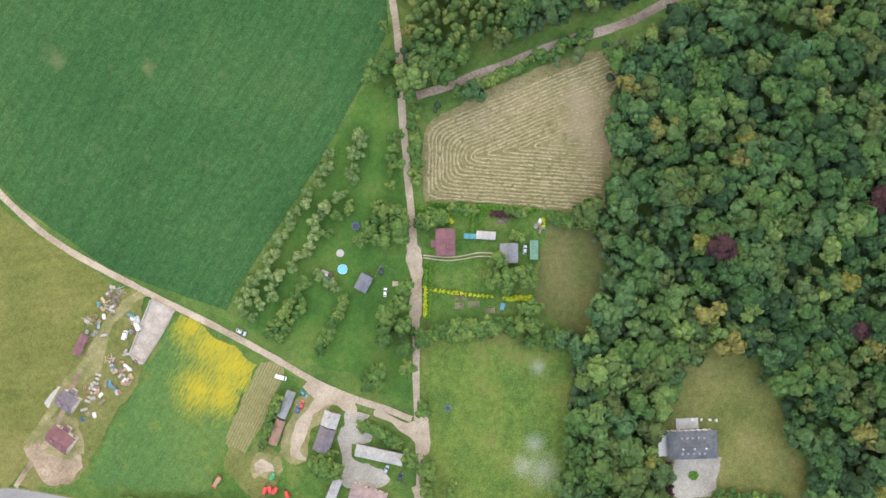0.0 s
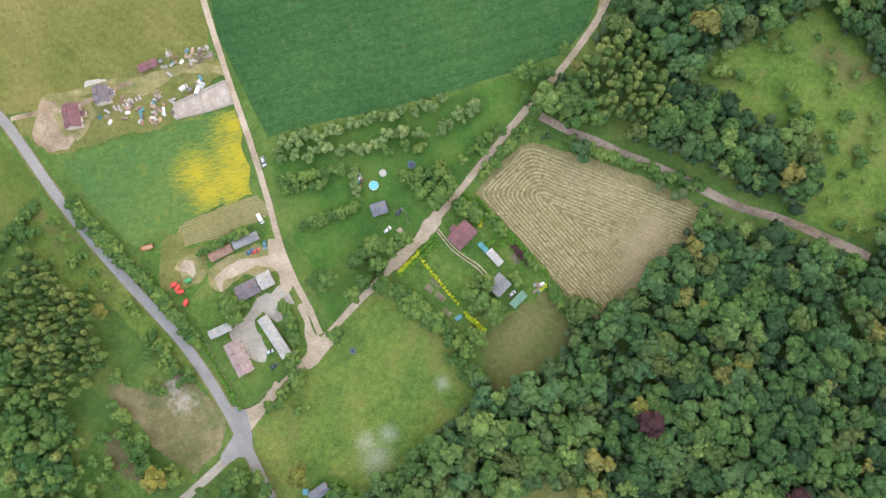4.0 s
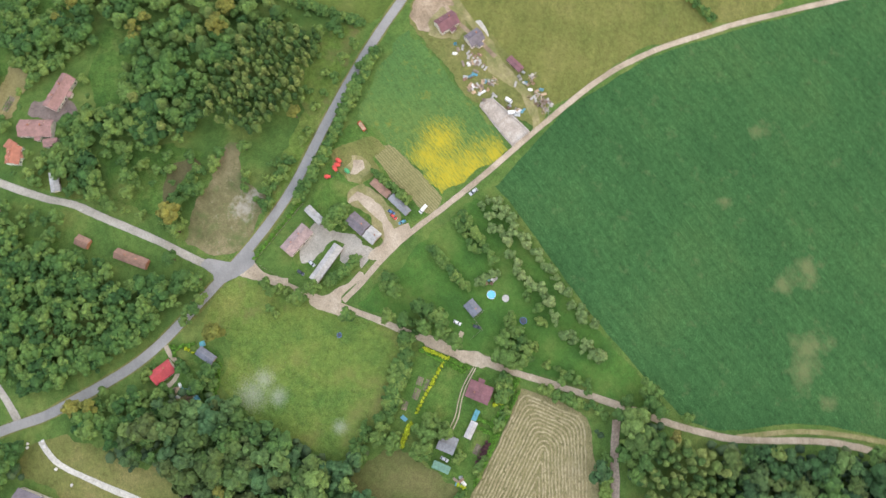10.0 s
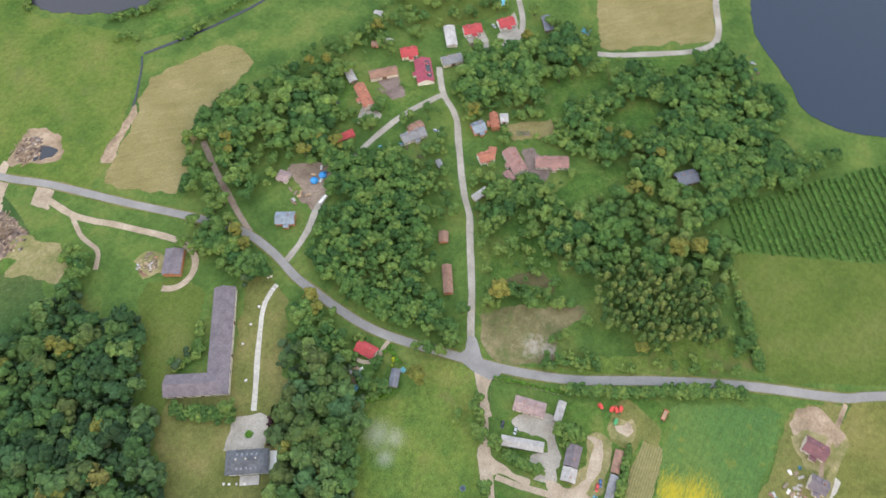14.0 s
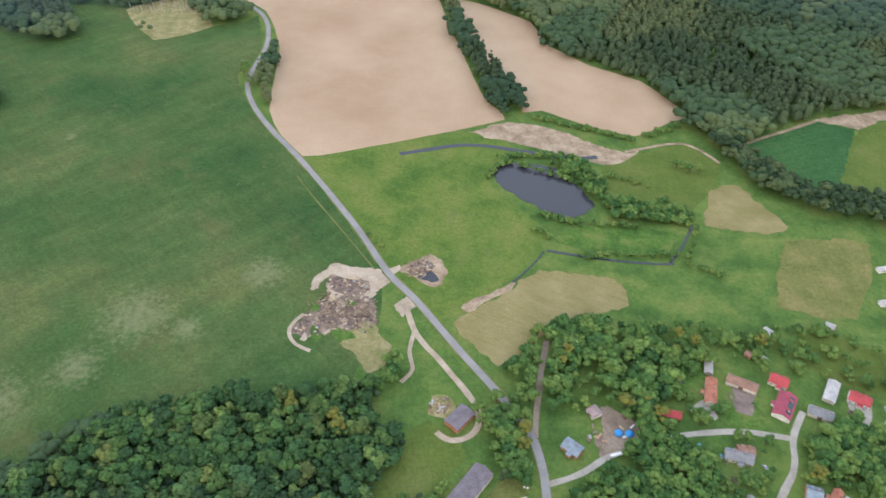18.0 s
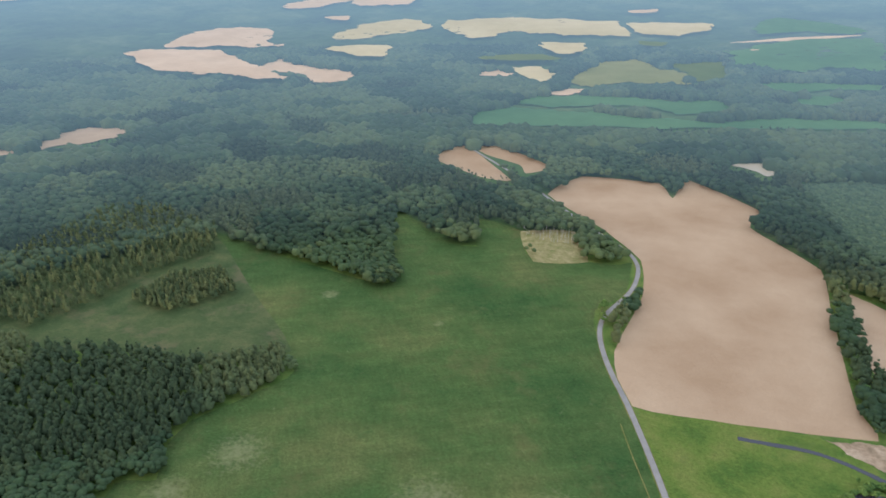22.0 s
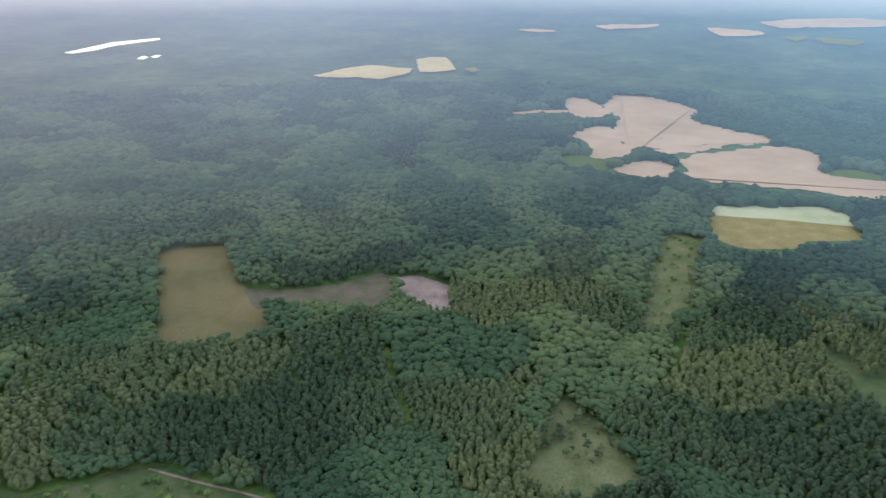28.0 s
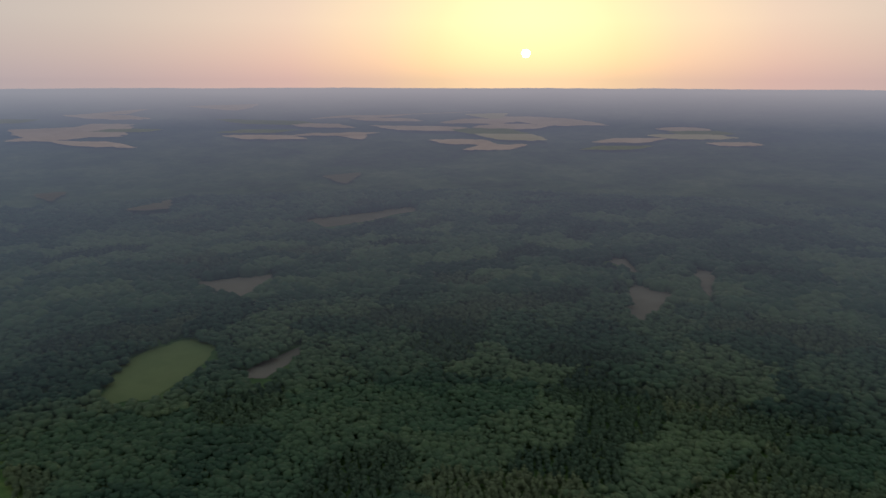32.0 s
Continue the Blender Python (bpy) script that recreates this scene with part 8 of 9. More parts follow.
tree_row("broad_tree", (67.3, 99.7), (88.4, 93.7), 3, 2)
hedgerow((69.3, 86.3), (138.4, 60), 22, 1.5)
tree_row("broad_tree", (-29.7, 7.2), (-18.6, 14.6), 3, 2)
hedgerow((-15.7, 11.1), (12.1, -12.3), 15, 1.6)
hedgerow((-11.4, 8.1), (16.4, -15.3), 13, 1.6)
tree_row("broad_tree", (9.9, -14.7), (22.2, -22.3), 4, 1.5)
tree_row("broad_tree", (20.2, -29.2), (25, -33.5), 2, 1)
tree_row("broad_tree", (21.1, 0.5), (36.2, 1.7), 4, 2)
tree_row("broad_tree", (32.3, -4.5), (37.2, -1), 2, 1)
tree_row("shrub_tree", (15, 52.6), (22.8, 52.5), 4, 1)
tree_row("shrub_tree", (30.3, 49.2), (38.3, 36.7), 5, 0.6)
tree_row("shrub_tree", (47.8, 27.9), (56, 18.7), 3, 0.6)
tree_row("shrub_tree", (61.5, 8.4), (78.2, -6.8), 6, 0.8)
tree_row("shrub_tree", (21.4, -16.4), (22.1, -10), 2, 0.8)
tree_row("broad_tree", (-45.2, -12.8), (-44.5, -12.9), 1, 0)
tree_row("broad_tree", (-68.9, -31.3), (-61.9, -33.2), 3, 1)
tree_row("broad_tree", (-78.1, -47.2), (-77.8, -47.1), 1, 0)
tree_row("broad_tree", (-99.8, 3.3), (-95, -1), 2, 1)
tree_row("broad_tree", (-46.6, -87.2), (-39.2, -98.1), 3, 1.5)
tree_row("shrub_tree", (-96.6, -82.1), (-87.2, -101.4), 4, 2)
tree_row("broad_tree", (-84.5, -79.8), (-74.7, -96.7), 4, 2)
tree_row("broad_tree", (-78.8, -49.5), (-58.4, -32.1), 2, 1)
hedgerow((-225.8, 207.5), (-129.7, 244.5), 26, 0.5)
hedgerow((-285.1, 184.5), (-227.9, 207.4), 14, 0.5)
hedgerow((-255.5, -11.7), (-200.5, 55.1), 16, 1)
tree_row("broad_tree", (191.4, -710.2), (178.1, -662.1), 4, 3)
tree_row("broad_tree", (169.3, -731.1), (155.8, -669.6), 5, 3)
hedgerow((-57.8, -746.4), (-87.7, -608.1), 14, 3)
tree_row("broad_tree", (-62.4, -681), (-97.1, -612), 6, 2)
hedgerow((-112.2, -584.0), (-159.3, -561.0), 10, 2)
hedgerow((-159.3, -561.0), (-201.6, -537.0), 12, 3)
hedgerow((-212.9, -541.0), (-258.2, -561.0), 12, 4)
hedgerow((-67.6, -518.3), (-150.9, -466.4), 16, 2)
tree_row("shrub_tree", (52.7, -423.7), (35.5, -400.7), 3, 1)
tree_row("shrub_tree", (-85.2, -419.2), (-101.5, -406), 4, 2)
tree_row("shrub_tree", (-198.8, -366.5), (-226.2, -352.3), 6, 2.5)

tree_row("shrub_tree", (-240.9, -301.4), (-293.1, -281.8), 8, 3)
tree_row("lime_bush", (-4.9, 26.1), (15.4, 1.7), 15, 0.15)
tree_row("lime_bush", (18.7, -3.5), (28.4, -11.4), 10, 0.2)
tree_row("garden_hedge", (18.8, 59.3), (36.2, 36.1), 22, 0.2)
tree_row("lime_bush", (-15.5, 17.7), (-4.7, 28.9), 12, 0.2)
tree_row("garden_hedge", (-4.7, 28.9), (3.9, 36.9), 9, 0.2)
tree_row("purple_tree", (106.2, -54.5), (106.2, -54.9), 1, 0)
tree_row("purple_tree", (124.7, -125.4), (124.7, -125.8), 1, 0)
tree_row("purple_tree", (173.4, -90.1), (173.4, -90.5), 1, 0)
tree_row("copper_bush", (8.4, -123.8), (20.9, -111.4), 6, 0.4)
tree_row("copper_bush", (42.6, 31.7), (52.8, 20.4), 9, 0.2)
tree_row("shrub_tree", (62, 10.5), (79.3, -9.6), 9, 0.6)
tree_row("lime_bush", (56, 8.7), (59.5, 12.3), 3, 0.5)
tree_row("garden_hedge", (13.6, 50.9), (26.5, 42.7), 7, 2)
tree_row("lime_bush", (25.4, 44.4), (26.9, 41.8), 3, 0.5)
tree_row("broad_tree", (21.6, 7.7), (29.8, 13.3), 3, 1.5)
tree_row("broad_tree", (31.4, -1.2), (36.6, -3.5), 2, 1.5)
tree_row("broad_tree", (22.3, -12.3), (25.9, -15.7), 2, 1)
hedgerow((-9.8, 7.5), (13, -16.3), 11, 1)
hedgerow((45.8, -167.3), (21.9, -138.1), 14, 1.6)
hedgerow((46.9, -163.7), (23.9, -136.7), 12, 1.6)
tree_row("broad_tree", (26.3, -145.2), (21.5, -141.1), 2, 1)
tree_row("shrub_tree", (31, -185.6), (15.8, -180.2), 9, 2)
tree_row("shrub_tree", (17.5, -178.1), (2.7, -196.3), 7, 1.5)
hedgerow((-55.6, -489.5), (-82.2, -520.8), 10, 1.8)
hedgerow((-82.2, -520.8), (-136.5, -514.9), 16, 1.8)
hedgerow((-136.5, -514.9), (-156.3, -480.3), 10, 1.8)
hedgerow((-156.3, -480.3), (-158.2, -437.4), 10, 1.8)
hedgerow((-154.5, -441.7), (-221.5, -423.4), 20, 1.8)
hedgerow((-156.1, -430.4), (-216.3, -413.2), 16, 1.8)
hedgerow((-92.6, -438.4), (-127.8, -416.5), 10, 1.8)
tree_row("shrub_tree", (-163.8, -485.3), (-197.4, -465.5), 7, 2)
hedgerow((-120.2, -424.6), (-175.6, -412), 10, 2)
tree_row("shrub_tree", (-222.6, -411.9), (-199.9, -369.7), 5, 1.5)
hedgerow((-115, -383.2), (-197.7, -376.8), 10, 2)
tree_row("broad_tree", (-227.7, -492.5), (-250.4, -480), 4, 2)
hedgerow((-117.6, -16), (-139.7, 11.4), 12, 1.2)
tree_row("broad_tree", (-67.9, -33.1), (-63.9, -24), 4, 1.5)
hedgerow((-65.5, -17.8), (-73.4, 3.6), 12, 0.8)
tree_row("shrub_tree", (-116.4, 28.1), (-92.1, 39.9), 9, 0.3)
hedgerow((-9.2, 6), (5.3, -12.1), 10, 1.2)
tree_row("broad_tree", (28.5, 6.4), (36.1, -6.2), 5, 2)
tree_row("broad_tree", (19.6, 12.3), (22.5, 4.7), 3, 1.5)
tree_row("shrub_tree", (16.5, 51.2), (27, 45.5), 8, 1.6)
hedgerow((61.7, 9.1), (76.3, -10.5), 12, 0.8)
tree_row("garden_hedge", (32.6, 28.6), (39.4, 34.6), 9, 0.3)
tree_row("garden_hedge", (4.8, 33.6), (-14.9, 16.4), 22, 0.2)
tree_row("broad_tree", (-24.6, 13), (-21.1, 8.1), 2, 1)
tree_row("autumn_tree", (-168.5, -295.3), (-168.6, -294.6), 1, 0)
tree_row("autumn_tree", (-177.4, -286.9), (-177.4, -286.2), 1, 0)
tree_row("autumn_tree", (-127.4, -243.8), (-127.5, -243.2), 1, 0)
tree_row("autumn_tree", (-115.6, -238.5), (-115.7, -237.9), 1, 0)
tree_row("autumn_tree", (-222.4, -282.5), (-222.4, -281.8), 1, 0)
tree_row("autumn_tree", (98.5, -258.4), (98.3, -257.9), 1, 0)
tree_row("autumn_tree", (68.8, -241.3), (68.6, -240.7), 1, 0)
tree_row("autumn_tree", (-87, -283.2), (-87, -282.5), 1, 0)
tree_row("autumn_tree", (-288.7, -199.2), (-288.7, -198.5), 1, 0)
tree_row("autumn_tree", (-215.4, -181.4), (-215.4, -180.8), 1, 0)
tree_row("autumn_tree", (151.7, -26.6), (151.9, -26.9), 1, 0)
tree_row("autumn_tree", (135.3, 1.7), (135.5, 1.4), 1, 0)
tree_row("autumn_tree", (136.9, -107.3), (136.9, -107.7), 1, 0)
tree_row("autumn_tree", (9.9, -81.3), (10.3, -81.2), 1, 0)
tree_row("autumn_tree", (101.3, -47), (101.6, -47.2), 1, 0)
tree_row("broad_tree", (-119.6, -295.4), (-189.3, -264.8), 9, 5)
tree_row("broad_tree", (-142, -307.3), (-170.6, -291.8), 5, 5)
tree_row("broad_tree", (-123, -225.7), (-158.9, -220.5), 7, 5)
tree_row("broad_tree", (-71, -305.8), (-54.7, -241.8), 14, 5)
tree_row("broad_tree", (-33.7, -253.1), (-42.8, -202.9), 9, 5)
tree_row("broad_tree", (-25.4, -246.1), (-33.2, -204.7), 8, 5)
tree_row("broad_tree", (-117.8, -231.1), (-135.9, -225), 5, 5)
tree_row("broad_tree", (-127.8, -214.3), (-123.9, -193.7), 4, 5)
tree_row("broad_tree", (-244.9, -213.6), (-316.6, -160.3), 14, 5)
tree_row("broad_tree", (-242.2, -194.8), (-309, -138.9), 14, 5)
tree_row("broad_tree", (-265.2, -142.8), (-329.4, -96.2), 10, 5)
tree_row("broad_tree", (-176.8, -138.7), (-221.4, -68.6), 9, 5)
tree_row("broad_tree", (-152.3, -106.1), (-192, -76.2), 8, 5)
tree_row("broad_tree", (-135.3, -85.7), (-140.6, -54.5), 4, 5)
tree_row("broad_tree", (-173.1, -219), (-201.5, -209.6), 4, 5)
tree_row("broad_tree", (-294, -79.2), (-292.1, -24.7), 8, 5)
tree_row("broad_tree", (-256.2, -125.3), (-279.1, -81.8), 6, 5)
tree_row("broad_tree", (-224, -296.5), (-216.3, -258.5), 4, 5)
tree_row("broad_tree", (-297.3, -234.9), (-326, -173.1), 6, 5)
tree_row("great_tree", (-62.6, -80.4), (-62.1, -80.4), 1, 0)
tree_row("great_tree", (-53.3, -159.1), (-52.8, -159), 1, 0)
hedgerow((-24.8, 15.6), (11.3, -14.7), 16, 1.4)
hedgerow((9.7, -22.1), (29.9, -40.5), 12, 2.2)
hedgerow((-18.6, 8.8), (-1, -6.9), 10, 1.2)
tree_row("broad_tree", (-101.1, 1), (-99.4, 7.2), 2, 1.5)
hedgerow((-153.1, -60.9), (-136.8, -80.8), 10, 2.5)
tree_row("broad_tree", (-134.7, -83.1), (-130.3, -79.5), 2, 2)
tree_row("broad_tree", (-154.6, -33.2), (-154.1, -33.1), 1, 0)
tree_row("shrub_tree", (-143.2, -37.2), (-132, -41.8), 3, 1)
tree_row("broad_tree", (-146.4, -112.9), (-145.9, -112.8), 1, 0)
tree_row("broad_tree", (-67.8, -30.1), (-65.6, -24.3), 2, 1)
tree_row("shrub_tree", (-80.3, -48.8), (-68.8, -36.6), 4, 1)
tree_row("broad_tree", (-46.4, -12.7), (-46, -12.6), 1, 0)
tree_row("broad_tree", (-32, 5.3), (-26.5, 10.6), 2, 1.5)
tree_row("shrub_tree", (-96, -83.2), (-87.5, -81.5), 3, 1.5)
tree_row("shrub_tree", (-65.3, -51.4), (-60.1, -47.7), 2, 1)
tree_row("garden_hedge", (-63.5, -103.7), (-62.1, -94.1), 9, 0.6)
tree_row("garden_hedge", (-47.9, -83.9), (-32.7, -92.6), 10, 0.5)
tree_row("shrub_tree", (-45.9, -88.7), (-28.8, -94.4), 5, 1)
tree_row("shrub_tree", (-60.3, -116.8), (-54, -122.9), 3, 1)
tree_row("copper_bush", (-48.3, -90.6), (-44.2, -88.7), 3, 0.8)
tree_row("garden_hedge", (-66.5, -105.3), (-59.5, -104.5), 4, 1)
tree_row("lime_bush", (-61.7, -98.6), (-58.4, -96.4), 4, 0.8)
tree_row("shrub_tree", (-47.1, -114), (-38.9, -112.3), 3, 1)
tree_row("autumn_tree", (-125.8, -240.9), (-138.0, -227.6), 2, 3)
tree_row("autumn_tree", (-233.5, -72.7), (-245.3, -64.5), 2, 2)
tree_row("autumn_tree", (-226.1, -27.2), (-236.4, -12.7), 3, 3)
tree_row("autumn_tree", (-260.9, -107.8), (-271.1, -94.2), 2, 3)
tree_row("autumn_tree", (-273.0, -72.3), (-273.0, -72.3), 1, 0)
tree_row("autumn_tree", (-175.6, -159.8), (-175.6, -159.8), 1, 0)
tree_row("broad_tree", (-51.6, -219.3), (-45.4, -253.0), 8, 4)
tree_row("broad_tree", (-42.9, -242.3), (-48.3, -195.8), 6, 4)
tree_row("autumn_tree", (-49.5, -230.4), (-46.2, -206.7), 2, 2)
hedgerow((-184.7, 56.1), (-142.1, 13.5), 34, 1.3)
hedgerow((-142.1, 13.5), (-115.0, -16.4), 22, 1.3)
tree_row("shrub_tree", (-179.6, 45.8), (-154.4, 21.6), 9, 1.5)
tree_row("broad_tree", (-190.5, 44.8), (-190.5, 44.8), 1, 0)
tree_row("broad_tree", (-183.7, 36.0), (-183.7, 36.0), 1, 0)
tree_row("shrub_tree", (-175.1, 27.2), (-175.1, 27.2), 1, 0)
tree_row("shrub_tree", (-168.9, 18.7), (-168.9, 18.7), 1, 0)
tree_row("shrub_tree", (-162.3, 11.3), (-162.3, 11.3), 1, 0)
tree_row("shrub_tree", (-179.3, 23.4), (-179.3, 23.4), 1, 0)
tree_row("shrub_tree", (-172.8, 11.3), (-172.8, 11.3), 1, 0)
tree_row("shrub_tree", (-202.5, 26.1), (-190.4, 21.7), 4, 1.2)
tree_row("shrub_tree", (-153.9, 5.2), (-144.5, -2.6), 3, 2)
hedgerow((-141.4, -11.0), (-116.4, -37.5), 12, 2.2)
tree_row("shrub_tree", (-144.1, -18.7), (-122.1, -36.9), 6, 2)
tree_row("autumn_tree", (-161.8, -0.6), (-161.8, -0.6), 1, 0)
hedgerow((-201.2, 53.8), (-210.9, 42.5), 8, 1.2)
hedgerow((-210.9, 42.5), (-224.9, 27.0), 8, 1.4)
tree_row("broad_tree", (-101.2, 1.9), (-94.9, -5.7), 3, 1.6)
tree_row("shrub_tree", (-98.2, 6.1), (-91.0, 1.1), 3, 1)
tree_row("garden_hedge", (-115.6, -13.8), (-93.0, -50.4), 16, 0.3)
tree_row("garden_hedge", (17.8, 58.4), (35.6, 38.6), 24, 0.2)
tree_row("garden_hedge", (35.8, 37.6), (28.9, 30.5), 9, 0.2)
tree_row("garden_hedge", (37.8, 38.0), (55.6, 20.4), 22, 0.2)
tree_row("shrub_tree", (16.9, 54.5), (18.3, 47.9), 3, 0.8)
tree_row("shrub_tree", (13.0, 50.5), (24.1, 45.7), 2, 0.5)
tree_row("lime_bush", (27.1, 46.4), (26.4, 43.0), 3, 0.3)
tree_row("lime_bush", (18.1, -1.8), (28.5, -11.0), 14, 0.25)
tree_row("shrub_tree", (61.4, 10.1), (82.9, -10.7), 9, 0.8)
tree_row("shrub_tree", (42.1, 18.0), (44.5, 12.6), 3, 0.8)
tree_row("great_tree", (-132.0, -81.9), (-132.0, -81.9), 1, 0)
tree_row("broad_tree", (-139.8, -82.4), (-119.9, -80.6), 4, 2.5)
tree_row("broad_tree", (-148.4, -111.6), (-148.4, -111.6), 1, 0)
tree_row("broad_tree", (-112.2, -90.7), (-97.6, -75.1), 3, 2)
tree_row("broad_tree", (-175.3, -119.5), (-154.2, -110.9), 5, 3)
tree_row("shrub_tree", (-186.9, -109.0), (-157.8, -83.8), 8, 4)
tree_row("shrub_tree", (-167.3, -134.8), (-157.7, -115.9), 7, 3)
tree_row("broad_tree", (-152.5, -140.1), (-141.2, -150.3), 4, 3)
tree_row("broad_tree", (-90.6, -93.7), (-98.8, -74.3), 7, 4)
tree_row("broad_tree", (-111.2, -133.4), (-98.3, -109.9), 5, 4)
tree_row("autumn_tree", (-235.2, -15.9), (-235.2, -15.9), 1, 0)
tree_row("autumn_tree", (-225.8, -19.9), (-225.8, -25.5), 2, 2)
tree_row("autumn_tree", (-246.5, -60.5), (-246.5, -60.5), 1, 0)
tree_row("autumn_tree", (-237.1, -69.9), (-237.1, -69.9), 1, 0)
tree_row("great_oak", (74.7, 100.7), (74.9, 100.9), 1, 0)
tree_row("broad_tree", (57.2, 97.6), (78.4, 91.4), 3, 1.5)
tree_row("garden_hedge", (24.3, 57.0), (60.6, 16.2), 44, 0.25)
tree_row("garden_hedge", (59.4, 12.3), (76.9, -8.4), 14, 0.25)
tree_row("broad_tree", (-41.7, 3.7), (-6.5, 39.6), 5, 2)
tree_row("autumn_tree", (96.8, -253.2), (96.8, -253.2), 1, 0)
tree_row("autumn_tree", (66.3, -233.3), (66.3, -233.3), 1, 0)
tree_row("autumn_tree", (77.8, -181.5), (77.8, -181.5), 1, 0)
tree_row("great_tree", (110.7, -167.9), (110.7, -167.9), 1, 0)
tree_row("autumn_tree", (94.6, -177.4), (94.6, -177.4), 1, 0)
tree_row("autumn_tree", (144.7, -176.0), (144.7, -176.0), 1, 0)
tree_row("autumn_tree", (14.4, -101.9), (14.4, -101.9), 1, 0)
tree_row("autumn_tree", (-50.7, -150.5), (-50.7, -150.5), 1, 0)
tree_row("autumn_tree", (-82.2, -275.5), (-82.2, -275.5), 1, 0)
tree_row("autumn_tree", (-161.7, -280.0), (-161.7, -280.0), 1, 0)
tree_row("autumn_tree", (96.7, -250.2), (96.7, -250.2), 1, 0)
tree_row("autumn_tree", (65.0, -233.3), (65.0, -233.3), 1, 0)
tree_row("great_tree", (76.6, -182.7), (76.6, -182.7), 1, 0)
tree_row("broad_tree", (-250.4, -49.0), (-218.3, -31.9), 6, 4)
for made in KINDS.values():
    for ob in made:
        if ob.name not in USED:
            for c in list(ob.children):
                bpy.data.objects.remove(c)
            bpy.data.objects.remove(ob)


# ---- parked vehicles
def wheels(base, xs, y, r):
    for x in xs:
        for s in (-1, 1):
            bm = bmesh.new()
            bmesh.ops.create_cone(bm, cap_ends=True, segments=12, radius1=r, radius2=r, depth=0.2, matrix=Matrix.Translation((x, s * y, r)) @ pose(0, 0, 0, 90))
            t = part("wheel", bm, P_RUBBER, base)
            bm = bmesh.new()
            bmesh.ops.create_cone(bm, cap_ends=True, segments=10, radius1=r * 0.55, radius2=r * 0.5, depth=0.22, matrix=Matrix.Translation((x, s * y, r)) @ pose(0, 0, 0, 90))
            part("rim", bm, P_SILVER, t)


def profile(points, half, taper=0.0):
    """A body from its side outline, narrower towards the top by taper."""
    bm = bmesh.new()
    top = max(z for _, z in points)
    low = min(z for _, z in points)
    rows = []
    for s in (-1, 1):
        rows.append([bm.verts.new((x, s * (half - taper * (z - low) / (top - low)), z)) for x, z in points])
    bm.faces.new(rows[0]), bm.faces.new(rows[1][::-1])
    n = len(points)
    for k in range(n):
        bm.faces.new((rows[0][k], rows[1][k], rows[1][(k + 1) % n], rows[0][(k + 1) % n]))
    bmesh.ops.recalc_face_normals(bm, faces=bm.faces[:])
    bmesh.ops.bevel(bm, geom=bm.edges[:], offset=0.05, segments=1, affect="EDGES")
    return bm


def car(label, paint, at, turn, big=1.0):
    base = tagged(new("car"), label, "car")
    base.matrix_world = pose(at[0], at[1], 0.12, 0, 0, turn) @ Matrix.Scale(big, 4)
    part("body", profile([(-2.1, 0.3), (2.1, 0.3), (2.15, 0.7), (1.3, 0.88), (-2.0, 0.95), (-2.15, 0.7)], 0.87, 0.06), paint, base)
    part("cabin_glass", profile([(-1.9, 0.88), (1.15, 0.86), (0.45, 1.36), (-1.5, 1.38)], 0.76, 0.16), P_GLASS, base)
    box_part("roof", (-0.5, 0, 1.4), (1.8, 1.2, 0.07), paint, base)
    for s in (-1, 1):
        box_part("headlight", (2.1, s * 0.62, 0.68), (0.12, 0.35, 0.14), P_WHITE, base)
        box_part("tail_light", (-2.1, s * 0.66, 0.72), (0.1, 0.22, 0.18), P_RED, base)
    wheels(base, (-1.3, 1.35), 0.82, 0.32)


def van(label, paint, at, turn, long=1.0):
    base = tagged(new("van"), label, "van")
    base.matrix_world = pose(at[0], at[1], 0.12, 0, 0, turn)
    h = 2.7 * long
    part("body", profile([(-h, 0.4), (h, 0.4), (h + 0.05, 1.1), (h - 0.5, 1.5), (h - 1.0, 2.3), (-h, 2.35)], 0.98, 0.1), paint, base)
    part("windscreen", profile([(h - 0.52, 1.5), (h - 0.42, 1.52), (h - 0.9, 2.2), (h - 1.0, 2.18)], 0.8, 0.05), P_GLASS, base)
    for s in (-1, 1):
        box_part("side_window", (h - 1.2, s * 0.93, 1.75), (0.8, 0.06, 0.5), P_GLASS, base)
        box_part("headlight", (h + 0.02, s * 0.7, 0.95), (0.1, 0.3, 0.2), P_SILVER, base)
    wheels(base, (-h * 0.6, h * 0.62), 0.9, 0.36)


def farm_machine(label, at, paint, turn):
    base = tagged(new("farm_machine"), label, "farm machine")
    base.matrix_world = pose(at[0], at[1], 0.1, 0, 0, turn)
    part("body", profile([(-1.8, 0.7), (1.6, 0.7), (1.6, 1.5), (0.4, 1.7), (-0.2, 2.1), (-1.8, 2.0)], 0.9, 0.1), paint, base)
    box_part("drawbar", (2.4, 0, 0.7), (1.8, 0.18, 0.16), P_DARK, base)
    box_part("guard", (-0.4, 0, 1.0), (1.2, 2.5, 0.5), paint, base)
    wheels(base, (-0.9,), 1.15, 0.55)


def farm_trailer(label, at, turn, length):
    base = tagged(new("farm_trailer"), label, "trailer")
    base.matrix_world = pose(at[0], at[1], 0.1, 0, 0, turn)
    box_part("bed", (0, 0, 1.0), (length, 2.2, 0.16), P_PLANK, base)
    for s in (-1, 1):
        box_part("side_board", (0, s * 1.1, 1.4), (length, 0.08, 0.7), P_RED, base)
        box_part("end_board", (s * length / 2, 0, 1.4), (0.08, 2.2, 0.7), P_RED, base)
    box_part("drawbar", (length / 2 + 0.9, 0, 0.7), (1.8, 0.16, 0.14), P_DARK, base)
    wheels(base, (-length * 0.32, length * 0.32), 1.0, 0.45)


